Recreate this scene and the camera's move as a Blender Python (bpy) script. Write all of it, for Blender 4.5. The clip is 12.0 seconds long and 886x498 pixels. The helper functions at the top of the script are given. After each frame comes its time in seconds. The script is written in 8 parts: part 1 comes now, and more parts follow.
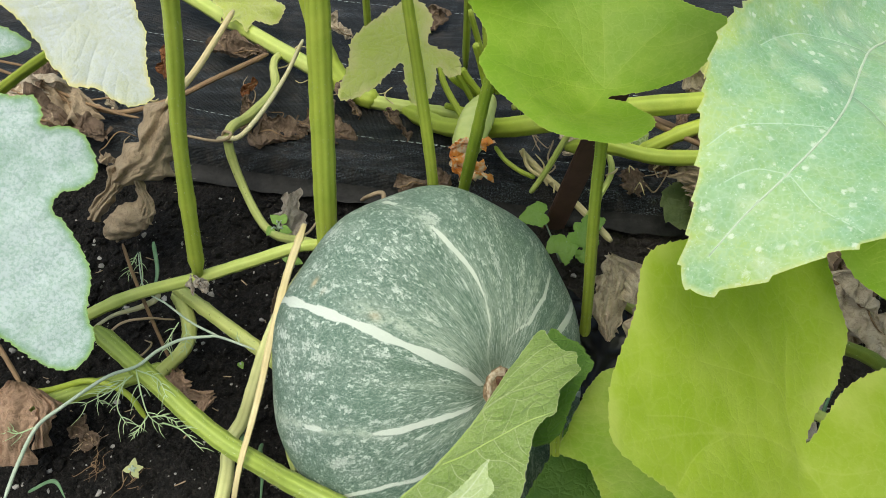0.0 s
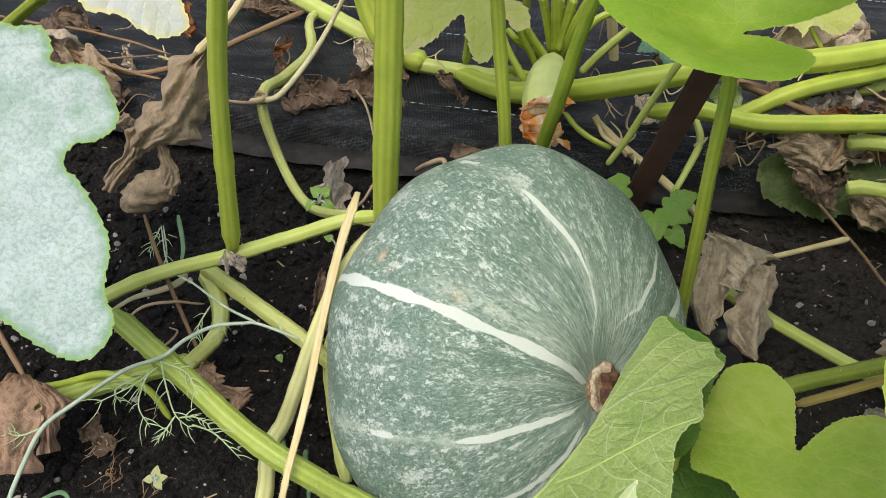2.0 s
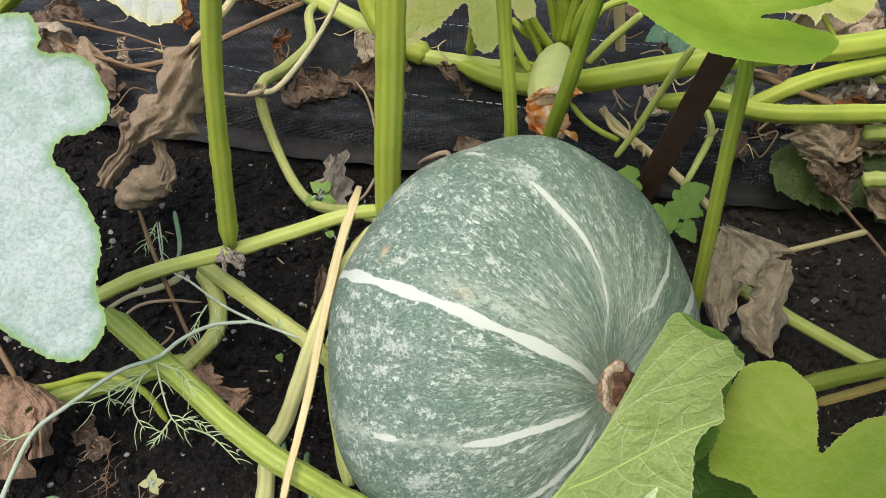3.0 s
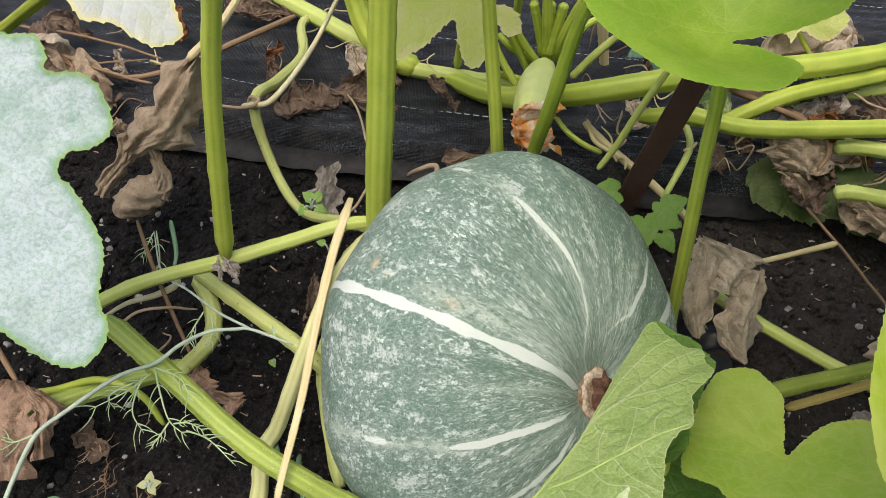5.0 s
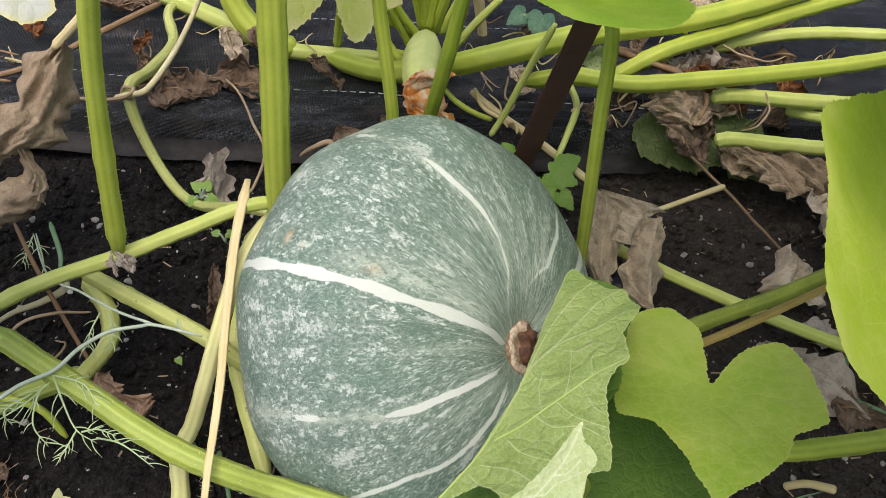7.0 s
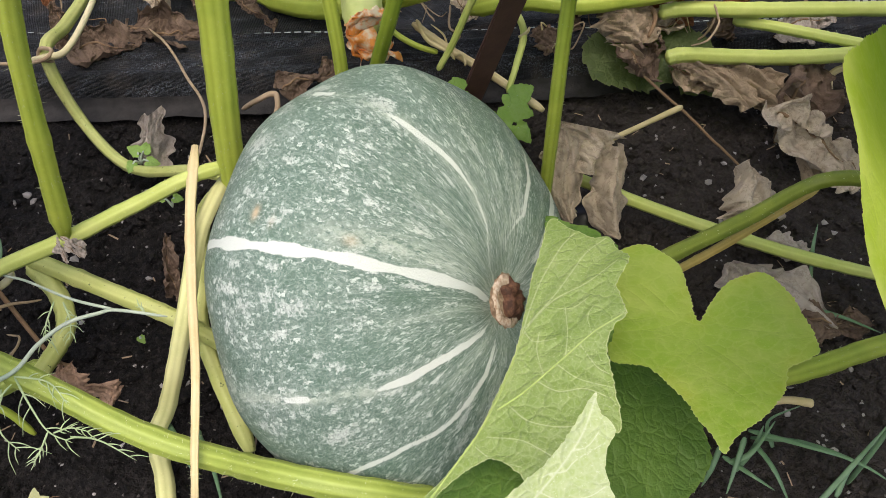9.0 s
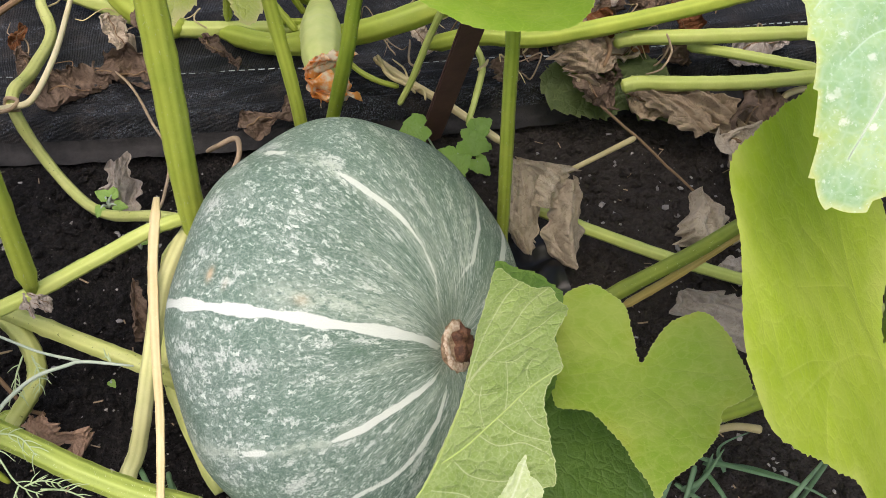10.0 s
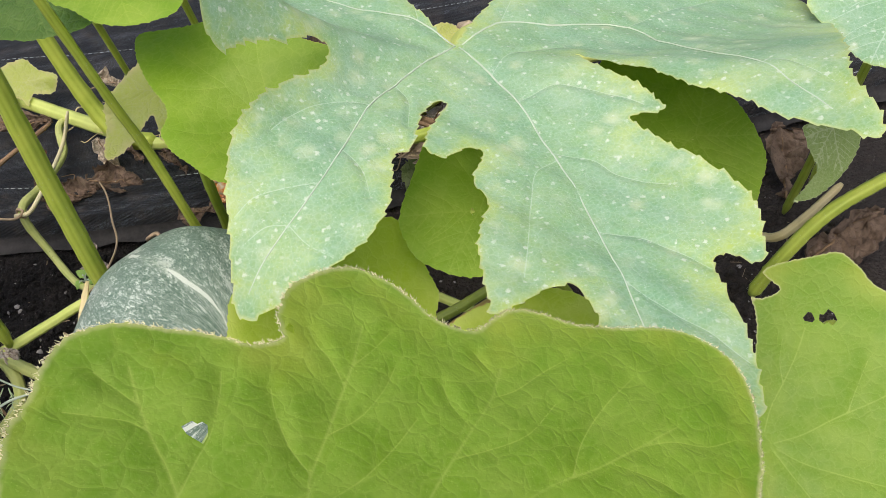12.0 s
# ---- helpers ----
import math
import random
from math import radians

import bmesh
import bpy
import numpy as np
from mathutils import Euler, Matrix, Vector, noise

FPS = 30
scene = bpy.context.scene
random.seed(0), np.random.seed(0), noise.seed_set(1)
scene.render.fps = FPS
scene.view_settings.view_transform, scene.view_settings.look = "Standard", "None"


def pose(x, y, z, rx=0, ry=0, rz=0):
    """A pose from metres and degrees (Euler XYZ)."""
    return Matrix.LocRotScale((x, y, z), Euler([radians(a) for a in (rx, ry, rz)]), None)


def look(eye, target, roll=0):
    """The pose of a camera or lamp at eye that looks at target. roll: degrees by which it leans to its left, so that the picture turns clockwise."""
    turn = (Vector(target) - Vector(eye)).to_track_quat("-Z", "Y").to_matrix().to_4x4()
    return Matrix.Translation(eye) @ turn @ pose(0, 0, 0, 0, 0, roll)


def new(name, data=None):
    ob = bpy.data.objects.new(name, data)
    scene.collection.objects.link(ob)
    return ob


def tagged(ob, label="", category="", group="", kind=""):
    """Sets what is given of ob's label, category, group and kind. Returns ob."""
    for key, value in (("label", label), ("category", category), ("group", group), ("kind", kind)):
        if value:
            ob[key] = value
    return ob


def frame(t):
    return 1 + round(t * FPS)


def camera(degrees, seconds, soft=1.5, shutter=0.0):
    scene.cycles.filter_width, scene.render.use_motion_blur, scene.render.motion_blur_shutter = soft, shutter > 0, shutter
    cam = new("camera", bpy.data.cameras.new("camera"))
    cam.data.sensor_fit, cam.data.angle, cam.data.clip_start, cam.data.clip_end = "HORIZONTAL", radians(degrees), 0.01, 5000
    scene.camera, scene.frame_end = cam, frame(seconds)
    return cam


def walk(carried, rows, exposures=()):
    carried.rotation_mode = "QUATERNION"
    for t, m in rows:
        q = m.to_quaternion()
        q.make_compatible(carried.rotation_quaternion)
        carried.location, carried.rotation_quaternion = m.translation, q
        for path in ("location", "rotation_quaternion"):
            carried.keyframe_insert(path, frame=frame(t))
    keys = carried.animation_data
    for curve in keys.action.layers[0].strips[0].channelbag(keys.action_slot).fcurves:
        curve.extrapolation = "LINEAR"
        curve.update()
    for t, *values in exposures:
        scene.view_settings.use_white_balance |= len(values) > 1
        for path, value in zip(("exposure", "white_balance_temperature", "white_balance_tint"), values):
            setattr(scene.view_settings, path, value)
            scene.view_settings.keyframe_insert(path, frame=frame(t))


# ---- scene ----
cam = camera(54.5, 12.0, soft=0.8)
METRES, EYE, TILT, LEAN, TURN = 1.0, 0.715, -47.0, 0.0, 0.0
ROWS = [
    (0.0, 0.0, 0.0, 0.0, 0.0, 0.0, -0.0),
    (0.5, -0.0186, -0.0057, -0.0147, 0.17, 0.55, -0.16),
    (1.0, -0.0251, 0.0176, -0.0257, 0.28, 0.63, -0.99),
    (1.5, -0.0519, 0.0765, -0.0255, 0.26, 0.35, -1.52),
    (2.0, -0.0577, 0.1212, -0.0211, 0.36, -0.02, -0.48),
    (2.5, -0.0644, 0.1307, -0.0222, 0.53, -0.13, -0.26),
    (3.0, -0.0595, 0.1438, -0.0225, 0.52, -0.21, -0.18),
    (5.0, -0.0594, 0.1168, -0.0161, -0.28, -0.06, -0.4),
    (5.5, -0.1209, 0.0849, 0.004, -0.64, -0.08, 1.16),
    (6.0, -0.1033, 0.1163, -0.0185, -2.68, -0.04, 2.32),
    (6.5, -0.0891, 0.1415, -0.0273, -8.95, -0.61, 4.09),
    (8.5, -0.1012, 0.1408, -0.0088, -11.44, -5.47, 8.9),
    (9.0, -0.1061, 0.1576, -0.0035, -13.63, -7.18, 9.68),
    (9.5, -0.0836, 0.1609, 0.0208, -13.98, -7.89, 10.34),
    (10.0, -0.0759, 0.134, 0.0313, -14.26, -7.88, 11.16),
    (10.5, -0.0727, 0.1081, 0.0594, -14.02, -7.82, 11.72),
    (11.0, -0.0015, 0.0722, 0.0989, -13.68, -7.71, 13.32),
    (11.5, 0.0955, -0.0345, 0.0972, -11.43, -7.13, 14.02),
    (12.0, 0.2106, -0.1764, 0.0364, -4.34, -4.55, 14.02),
]
STEADY = [(t, pose(0, 0, EYE, TILT, LEAN, TURN) @ pose(METRES * x, METRES * y, METRES * z, 90 + pitch, roll, yaw)) for t, x, y, z, yaw, pitch, roll in ROWS]
BETWEEN = [
    (3.2, look((-0.055, 0.066, 0.591), (-0.070, 1.425, -0.878), -0.3)),
    (4.8, look((-0.048, 0.069, 0.595), (-0.034, 1.436, -0.866), 0.9)),
    (6.7, look((-0.085, 0.062, 0.593), (0.223, 1.396, -0.866), 4.9)),
    (8.3, look((-0.097, 0.073, 0.612), (0.204, 1.328, -0.916), 1.8)),
]
walk(cam, sorted(STEADY + BETWEEN, key=lambda row: row[0]),
     exposures=[(0, -0.10, 6500, -1), (1, -0.06, 6500, 3), (1.5, -0.03, 6500, 6), (2.5, -0.02, 6500, 9), (6, 0.0, 6500, 13), (8, 0.02, 6500, 15), (9.5, 0.11, 6500, 16), (10.5, 0.10, 6500, 17), (11.5, -0.03, 6500, 15), (12, -0.09, 6500, 12)])

# ---- light: bright overcast day ----
world = bpy.data.worlds.new("sky")
scene.world = world
world.use_nodes = True
wn = world.node_tree.nodes
sky = wn.new("ShaderNodeTexSky")
sky.sky_type = "NISHITA"
sky.sun_disc = False
sky.sun_elevation = radians(72)
sky.sun_rotation = radians(217)
sky.air_density, sky.dust_density, sky.ozone_density = 1.0, 6.0, 1.0
wn["Background"].inputs["Strength"].default_value = 0.185
world.node_tree.links.new(sky.outputs["Color"], wn["Background"].inputs["Color"])
sun_data = bpy.data.lights.new("sun", "SUN")
sun_data.energy, sun_data.angle, sun_data.color = 2.3, radians(65), (1.0, 0.97, 0.92)
sun = new("sun", sun_data)
sun.matrix_world = look((-0.38, -0.20, 2.0), (0, 0.3, 0))

# ---- materials ----


class Mat:
    """A small builder of node materials."""

    def __init__(self, name):
        self.m = bpy.data.materials.new(name)
        self.m.use_nodes = True
        self.t = self.m.node_tree
        self.b = self.t.nodes["Principled BSDF"]
        self.out = self.t.nodes["Material Output"]

    def node(self, kind, **kw):
        n = self.t.nodes.new(kind)
        for key, value in kw.items():
            n.inputs[key].default_value = value
        return n

    def link(self, a, b):
        self.t.links.new(a, b)

    def coords(self, scale=(1, 1, 1), which="Object"):
        c = self.t.nodes.new("ShaderNodeTexCoord")
        m = self.t.nodes.new("ShaderNodeMapping")
        m.inputs["Scale"].default_value = scale
        self.link(c.outputs[which], m.inputs["Vector"])
        return m.outputs["Vector"]

    def noise(self, scale, detail=4, rough=0.55, vec=None, distort=0.0):
        n = self.node("ShaderNodeTexNoise", Scale=scale, Detail=detail, Roughness=rough, Distortion=distort)
        if vec is not None:
            self.link(vec, n.inputs["Vector"])
        return n.outputs["Fac"]

    def ramp(self, fac, stops, interp="LINEAR"):
        r = self.t.nodes.new("ShaderNodeValToRGB")
        r.color_ramp.interpolation = interp
        e = r.color_ramp.elements
        while len(e) < len(stops):
            e.new(0.5)
        for k, (pos, col) in enumerate(stops):
            e[k].position = pos
            e[k].color = (*col, 1) if isinstance(col, tuple) else (col, col, col, 1)
        self.link(fac, r.inputs["Fac"])
        return r.outputs["Color"]

    def mix(self, fac, a, b, kind="MIX"):
        m = self.t.nodes.new("ShaderNodeMix")
        m.data_type, m.blend_type = "RGBA", kind
        for sock, v in ((m.inputs["Factor"], fac), (m.inputs["A"], a), (m.inputs["B"], b)):
            if isinstance(v, (int, float)):
                sock.default_value = v if sock.type == "VALUE" else (v, v, v, 1)
            elif isinstance(v, tuple):
                sock.default_value = (*v, 1)
            else:
                self.link(v, sock)
        return [o for o in m.outputs if o.type == "RGBA"][0]

    def math(self, op, a, b=0.0):
        m = self.t.nodes.new("ShaderNodeMath")
        m.operation = op
        for sock, v in ((m.inputs[0], a), (m.inputs[1], b)):
            if isinstance(v, (int, float)):
                sock.default_value = v
            else:
                self.link(v, sock)
        return m.outputs[0]

    def attr(self, name):
        a = self.t.nodes.new("ShaderNodeAttribute")
        a.attribute_name = name
        return a.outputs["Fac"]

    def bump(self, height, strength=0.3, distance=0.002):
        b = self.node("ShaderNodeBump", Strength=strength, Distance=distance)
        self.link(height, b.inputs["Height"])
        self.link(b.outputs["Normal"], self.b.inputs["Normal"])

    def finish(self, color, rough=0.6, spec=0.4, translucent=0.0, trans_color=None, fuzz=0.0):
        if isinstance(color, tuple):
            self.b.inputs["Base Color"].default_value = (*color, 1)
        else:
            self.link(color, self.b.inputs["Base Color"])
        if isinstance(rough, (int, float)):
            self.b.inputs["Roughness"].default_value = rough
        else:
            self.link(rough, self.b.inputs["Roughness"])
        self.b.inputs["Specular IOR Level"].default_value = spec
        self.b.inputs["Sheen Weight"].default_value = fuzz
        self.b.inputs["Sheen Roughness"].default_value = 0.45
        if translucent:
            tr = self.t.nodes.new("ShaderNodeBsdfTranslucent")
            src = trans_color if trans_color is not None else color
            if isinstance(src, tuple):
                tr.inputs["Color"].default_value = (*src, 1)
            else:
                self.link(src, tr.inputs["Color"])
            ms = self.t.nodes.new("ShaderNodeMixShader")
            ms.inputs["Fac"].default_value = translucent
            self.link(self.b.outputs["BSDF"], ms.inputs[1])
            self.link(tr.outputs["BSDF"], ms.inputs[2])
            self.link(ms.outputs["Shader"], self.out.inputs["Surface"])
        return self.m


def leaf_mat(name, base, dark, vein, rim, dust=0.0, dust_color=(0.62, 0.68, 0.63), spots=0.0, yellow=0.0, translucent=0.35, glow=None, vein_amount=0.5, rim_from=0.9, vein_mm=0.9, dust_rim=0.93, yellow_color=(0.50, 0.47, 0.08), relief=0.5, net_amount=0.28, mottle=0.24, bullate=0.9, web=0.25):
    """Leaf blade: two greens, pale veins, a coloured rim, mildew dust, pale spots and yellow patches."""
    m = Mat(name)
    v = m.coords()
    big, mid, fine = m.noise(14, 3, 0.5, v), m.noise(60, 4, 0.6, v), m.noise(520, 3, 0.65, v)
    far = m.attr("vein")
    line = m.ramp(m.math("DIVIDE", far, 2.0), [(0.0, 1.0), (vein_mm / 2.0, 0.0)])
    col = m.mix(m.ramp(big, [(0.35, 0.0), (0.65, 1.0)]), base, dark)
    col = m.mix(m.math("MULTIPLY", m.ramp(mid, [(0.42, 0.0), (0.7, 1.0)]), 0.35), col, dark)
    col = m.mix(m.math("MULTIPLY", m.ramp(fine, [(0.45, 0.0), (0.7, 1.0)]), 0.22), col, vein)
    col = m.mix(m.math("MULTIPLY", m.ramp(m.math("DIVIDE", far, 8.0), [(0.0, 0.0), (0.8, 1.0)]), web), col, dark)
    if yellow:
        patch = m.math("MULTIPLY", m.ramp(m.noise(24, 3, 0.6, v), [(0.44, 0.0), (0.62, 1.0)]), m.math("MULTIPLY", m.ramp(m.attr("edge"), [(0.66, 0.0), (0.96, 1.0)]), yellow))
        col = m.mix(patch, col, yellow_color)
    if dust:
        d = m.ramp(m.math("ADD", m.math("MULTIPLY", mid, 0.6), m.math("MULTIPLY", big, 0.4)), [(0.32, 0.45), (0.55, 1.0)])
        d = m.math("MULTIPLY", d, m.ramp(m.math("ADD", m.attr("edge"), m.math("MULTIPLY", m.math("SUBTRACT", m.noise(130, 3, 0.6, v), 0.5), 0.16)), [(dust_rim - 0.05, 1.0), (min(dust_rim + 0.04, 1.0), 0.12)]))
        d = m.math("MULTIPLY", d, m.ramp(m.noise(330, 3, 0.7, v), [(0.40, 0.55), (0.56, 1.0)]))
        col = m.mix(m.math("MULTIPLY", d, dust), col, dust_color)
    if spots:
        vo = m.node("ShaderNodeTexVoronoi", Scale=150.0, Randomness=1.0)
        m.link(v, vo.inputs["Vector"])
        s = m.ramp(m.math("ADD", m.math("ADD", vo.outputs["Distance"], m.math("MULTIPLY", vo.outputs["Color"], 0.28)), m.math("MULTIPLY", m.noise(420, 3, 0.7, v), 0.8)), [(0.62, 1.0), (0.77, 0.0)])
        s = m.math("MULTIPLY", s, m.ramp(m.noise(30, 4, 0.75, v), [(0.36, 0.0), (0.54, 1.0)]))
        vb = m.node("ShaderNodeTexVoronoi", Scale=48.0, Randomness=1.0)
        m.link(v, vb.inputs["Vector"])
        s2 = m.ramp(m.math("ADD", vb.outputs["Distance"], m.math("MULTIPLY", m.noise(150, 3, 0.6, v), 0.6)), [(0.40, 1.0), (0.72, 0.0)])
        s2 = m.math("MULTIPLY", s2, m.ramp(m.noise(18, 2, 0.6, v), [(0.46, 0.0), (0.60, 1.0)]))
        cloud = m.ramp(m.noise(11, 3, 0.6, v), [(0.50, 0.0), (0.66, 1.0)])
        col = m.mix(m.math("MULTIPLY", cloud, spots * 0.22), col, (0.50, 0.60, 0.40))
        col = m.mix(m.math("MULTIPLY", s2, spots * 0.75), col, (0.58, 0.64, 0.38))
        col = m.mix(m.math("MULTIPLY", s, spots), col, (0.66, 0.70, 0.58))
    col = m.mix(m.math("MULTIPLY", line, vein_amount), col, vein)
    col = m.mix(m.ramp(m.attr("edge"), [(rim_from, 0.0), (1.0, 0.9)]), col, rim)
    wv = m.node("ShaderNodeTexNoise", Scale=70.0, Detail=2.0)
    m.link(v, wv.inputs["Vector"])
    bent = m.t.nodes.new("ShaderNodeVectorMath")
    bent.operation = "MULTIPLY_ADD"
    bent.inputs[1].default_value = (0.012, 0.012, 0.012)
    m.link(wv.outputs["Color"], bent.inputs[0])
    m.link(v, bent.inputs[2])
    field = m.node("ShaderNodeTexVoronoi", Scale=95.0, Randomness=1.0)
    field.feature = "DISTANCE_TO_EDGE"
    m.link(bent.outputs["Vector"], field.inputs["Vector"])
    between = m.ramp(field.outputs["Distance"], [(0.0, 1.0), (0.10, 0.0)])
    soft_patch = m.ramp(m.noise(42, 4, 0.62, v), [(0.40, 0.0), (0.64, 1.0)])
    col = m.mix(m.math("MULTIPLY", soft_patch, mottle), col, vein)
    col = m.mix(m.math("MULTIPLY", m.ramp(m.noise(26, 3, 0.6, bent.outputs["Vector"]), [(0.50, 0.0), (0.70, 1.0)]), mottle * 1.3), col, dark)
    col = m.mix(m.math("MULTIPLY", between, mottle * 0.7), col, vein)
    speck = m.ramp(m.noise(1000, 1, 0.5, v), [(0.665, 0.0), (0.70, 1.0)])
    col = m.mix(m.math("MULTIPLY", speck, 0.45), col, vein)
    net = m.node("ShaderNodeTexVoronoi", Scale=240.0, Randomness=1.0)
    net.feature = "DISTANCE_TO_EDGE"
    m.link(v, net.inputs["Vector"])
    mesh_line = m.ramp(net.outputs["Distance"], [(0.0, 1.0), (0.16, 0.0)])
    col = m.mix(m.math("MULTIPLY", mesh_line, net_amount * vein_amount), col, vein)
    h = m.math("ADD", m.math("MULTIPLY", m.noise(900, 2, 0.5, v), 0.25), m.math("MULTIPLY", m.ramp(m.math("DIVIDE", far, 6.0), [(0.0, 0.0), (0.3, 0.6), (1.0, 1.0)]), 0.5))
    h = m.math("ADD", h, m.math("MULTIPLY", m.noise(190, 4, 0.6, v), 0.7))
    h = m.math("SUBTRACT", h, m.math("MULTIPLY", mesh_line, 0.12))
    h = m.math("ADD", h, m.math("MULTIPLY", m.ramp(field.outputs["Distance"], [(0.0, 0.0), (0.14, 0.7), (0.5, 1.0)]), bullate))
    m.bump(h, relief, 0.002)
    return m.finish(col, m.ramp(mid, [(0.3, 0.42), (0.7, 0.62)]), 0.42, translucent, glow, 0.05 if dust > 0.3 else 0.0)


LIME = leaf_mat("leaf_lime", (0.285, 0.45, 0.026), (0.185, 0.35, 0.016), (0.44, 0.57, 0.09), (0.44, 0.55, 0.10), glow=(0.31, 0.53, 0.008), vein_amount=0.55, vein_mm=0.8, net_amount=0.12, relief=0.22, bullate=0.4, mottle=0.36, web=0.5, rim_from=0.985, translucent=0.4)
# The bright yellow margin also paints in light shining through the leaf.
LIME_YELLOW = leaf_mat("leaf_lime_yellow", (0.55, 0.68, 0.075), (0.39, 0.56, 0.034), (0.65, 0.75, 0.16), (0.60, 0.66, 0.18), glow=(0.48, 0.68, 0.016), vein_amount=0.5, vein_mm=1.1, net_amount=0.12, relief=0.2, bullate=0.4, mottle=0.40, web=0.55, rim_from=0.985, translucent=0.42, yellow=0.8, yellow_color=(0.72, 0.80, 0.20))
LIME_SOFT = leaf_mat("leaf_lime_soft", (0.43, 0.57, 0.085), (0.27, 0.45, 0.040), (0.58, 0.66, 0.17), (0.60, 0.64, 0.24), glow=(0.40, 0.56, 0.03), vein_amount=0.16, net_amount=0.1, relief=0.24, bullate=0.32, mottle=0.44, web=0.45, rim_from=0.98, translucent=0.36, yellow=0.5, yellow_color=(0.54, 0.52, 0.08))
LIME_FRONT = leaf_mat("leaf_lime_veined", (0.215, 0.375, 0.020), (0.14, 0.29, 0.014), (0.38, 0.51, 0.085), (0.74, 0.69, 0.36), glow=(0.32, 0.47, 0.006), vein_amount=0.85, vein_mm=0.9, net_amount=0.15, rim_from=0.972, relief=0.2, bullate=0.8, mottle=0.32, web=0.45, yellow=0.55, yellow_color=(0.42, 0.45, 0.05))
TEAL = leaf_mat("leaf_dusty_green", (0.24, 0.39, 0.11), (0.13, 0.30, 0.11), (0.52, 0.64, 0.50), (0.46, 0.50, 0.14), dust=0.55, dust_color=(0.222, 0.410, 0.285), spots=0.8, yellow=0.95, yellow_color=(0.42, 0.53, 0.10), translucent=0.15, glow=(0.3, 0.45, 0.08), rim_from=0.985, vein_amount=0.65, vein_mm=0.9, dust_rim=0.98, relief=0.20, bullate=0.4, mottle=0.13)
MILDEW = leaf_mat("leaf_mildewed", (0.13, 0.27, 0.17), (0.11, 0.24, 0.13), (0.42, 0.49, 0.45), (0.19, 0.33, 0.045), dust=0.92, dust_color=(0.43, 0.50, 0.51), translucent=0.03, glow=(0.35, 0.45, 0.2), vein_amount=0.04, rim_from=0.955, dust_rim=0.945, relief=0.22, mottle=0.08)
MILDEW_TIP = leaf_mat("leaf_mildewed_scorched", (0.38, 0.40, 0.24), (0.36, 0.38, 0.19), (0.50, 0.53, 0.50), (0.62, 0.57, 0.12), dust=0.92, dust_color=(0.45, 0.49, 0.51), yellow=0.9, yellow_color=(0.66, 0.58, 0.24), translucent=0.03, rim_from=0.965, vein_amount=0.1, dust_rim=0.90, relief=0.3, bullate=0.4)
UNDER_PALE = leaf_mat("leaf_underside_pale", (0.40, 0.49, 0.20), (0.32, 0.42, 0.15), (0.62, 0.67, 0.46), (0.60, 0.64, 0.36), translucent=0.2, glow=(0.33, 0.44, 0.06), vein_amount=0.7, vein_mm=0.9, rim_from=0.985, relief=0.4)
UNDER = leaf_mat("leaf_underside", (0.235, 0.330, 0.078), (0.175, 0.275, 0.052), (0.50, 0.56, 0.29), (0.58, 0.62, 0.32), translucent=0.22, glow=(0.33, 0.44, 0.06), vein_amount=0.85, vein_mm=0.9, rim_from=0.985, relief=0.45, mottle=0.10)
OLIVE = leaf_mat("leaf_olive", (0.085, 0.125, 0.025), (0.05, 0.085, 0.018), (0.16, 0.20, 0.07), (0.12, 0.15, 0.05), glow=(0.14, 0.20, 0.02), vein_amount=0.3, relief=0.6)
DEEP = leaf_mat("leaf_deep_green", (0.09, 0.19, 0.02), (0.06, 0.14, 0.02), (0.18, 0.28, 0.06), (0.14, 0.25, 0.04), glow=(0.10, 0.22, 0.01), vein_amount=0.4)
BLUEGREEN = leaf_mat("leaf_blue_green", (0.07, 0.18, 0.10), (0.05, 0.14, 0.08), (0.15, 0.28, 0.18), (0.10, 0.22, 0.10), vein_amount=0.4)
PALE = leaf_mat("leaf_pale_yellow", (0.54, 0.61, 0.12), (0.45, 0.55, 0.08), (0.66, 0.68, 0.36), (0.70, 0.62, 0.30), yellow=0.9, glow=(0.70, 0.74, 0.08), vein_amount=0.3, rim_from=0.9, yellow_color=(0.72, 0.63, 0.32), translucent=0.45)
HERB = leaf_mat("leaf_weed", (0.26, 0.43, 0.07), (0.19, 0.36, 0.05), (0.28, 0.44, 0.12), (0.2, 0.38, 0.06), glow=(0.27, 0.45, 0.05))

SEEDLING = leaf_mat("leaf_seedling", (0.44, 0.47, 0.20), (0.36, 0.41, 0.15), (0.55, 0.56, 0.32), (0.42, 0.30, 0.20), vein_amount=0.2, relief=0.15, bullate=0.1)

def stalk_mat(name, a, b, pale=0.3, rough=0.45, freckles=0.0):
    m = Mat(name)
    v = m.coords()
    st = m.noise(45, 4, 0.6, v)
    ridge = m.attr("ridge")
    col = m.mix(m.ramp(st, [(0.35, 0.0), (0.65, 1.0)]), a, b)
    lighter = tuple(min(1.0, c * 1.45 + 0.03) for c in a)
    col = m.mix(m.math("MULTIPLY", ridge, pale), col, lighter)
    col = m.mix(m.math("MULTIPLY", m.ramp(m.noise(800, 2, 0.5, v), [(0.6, 0.0), (0.75, 1.0)]), 0.3), col, lighter)
    if freckles:
        col = m.mix(m.math("MULTIPLY", m.ramp(m.noise(330, 2, 0.6, v), [(0.66, 0.0), (0.72, 1.0)]), freckles), col, (0.06, 0.09, 0.02))
    m.bump(m.math("ADD", m.noise(600, 3, 0.6, v), m.math("MULTIPLY", ridge, 0.5)), 0.3, 0.001)
    return m.finish(col, rough, 0.4, 0.12, a)


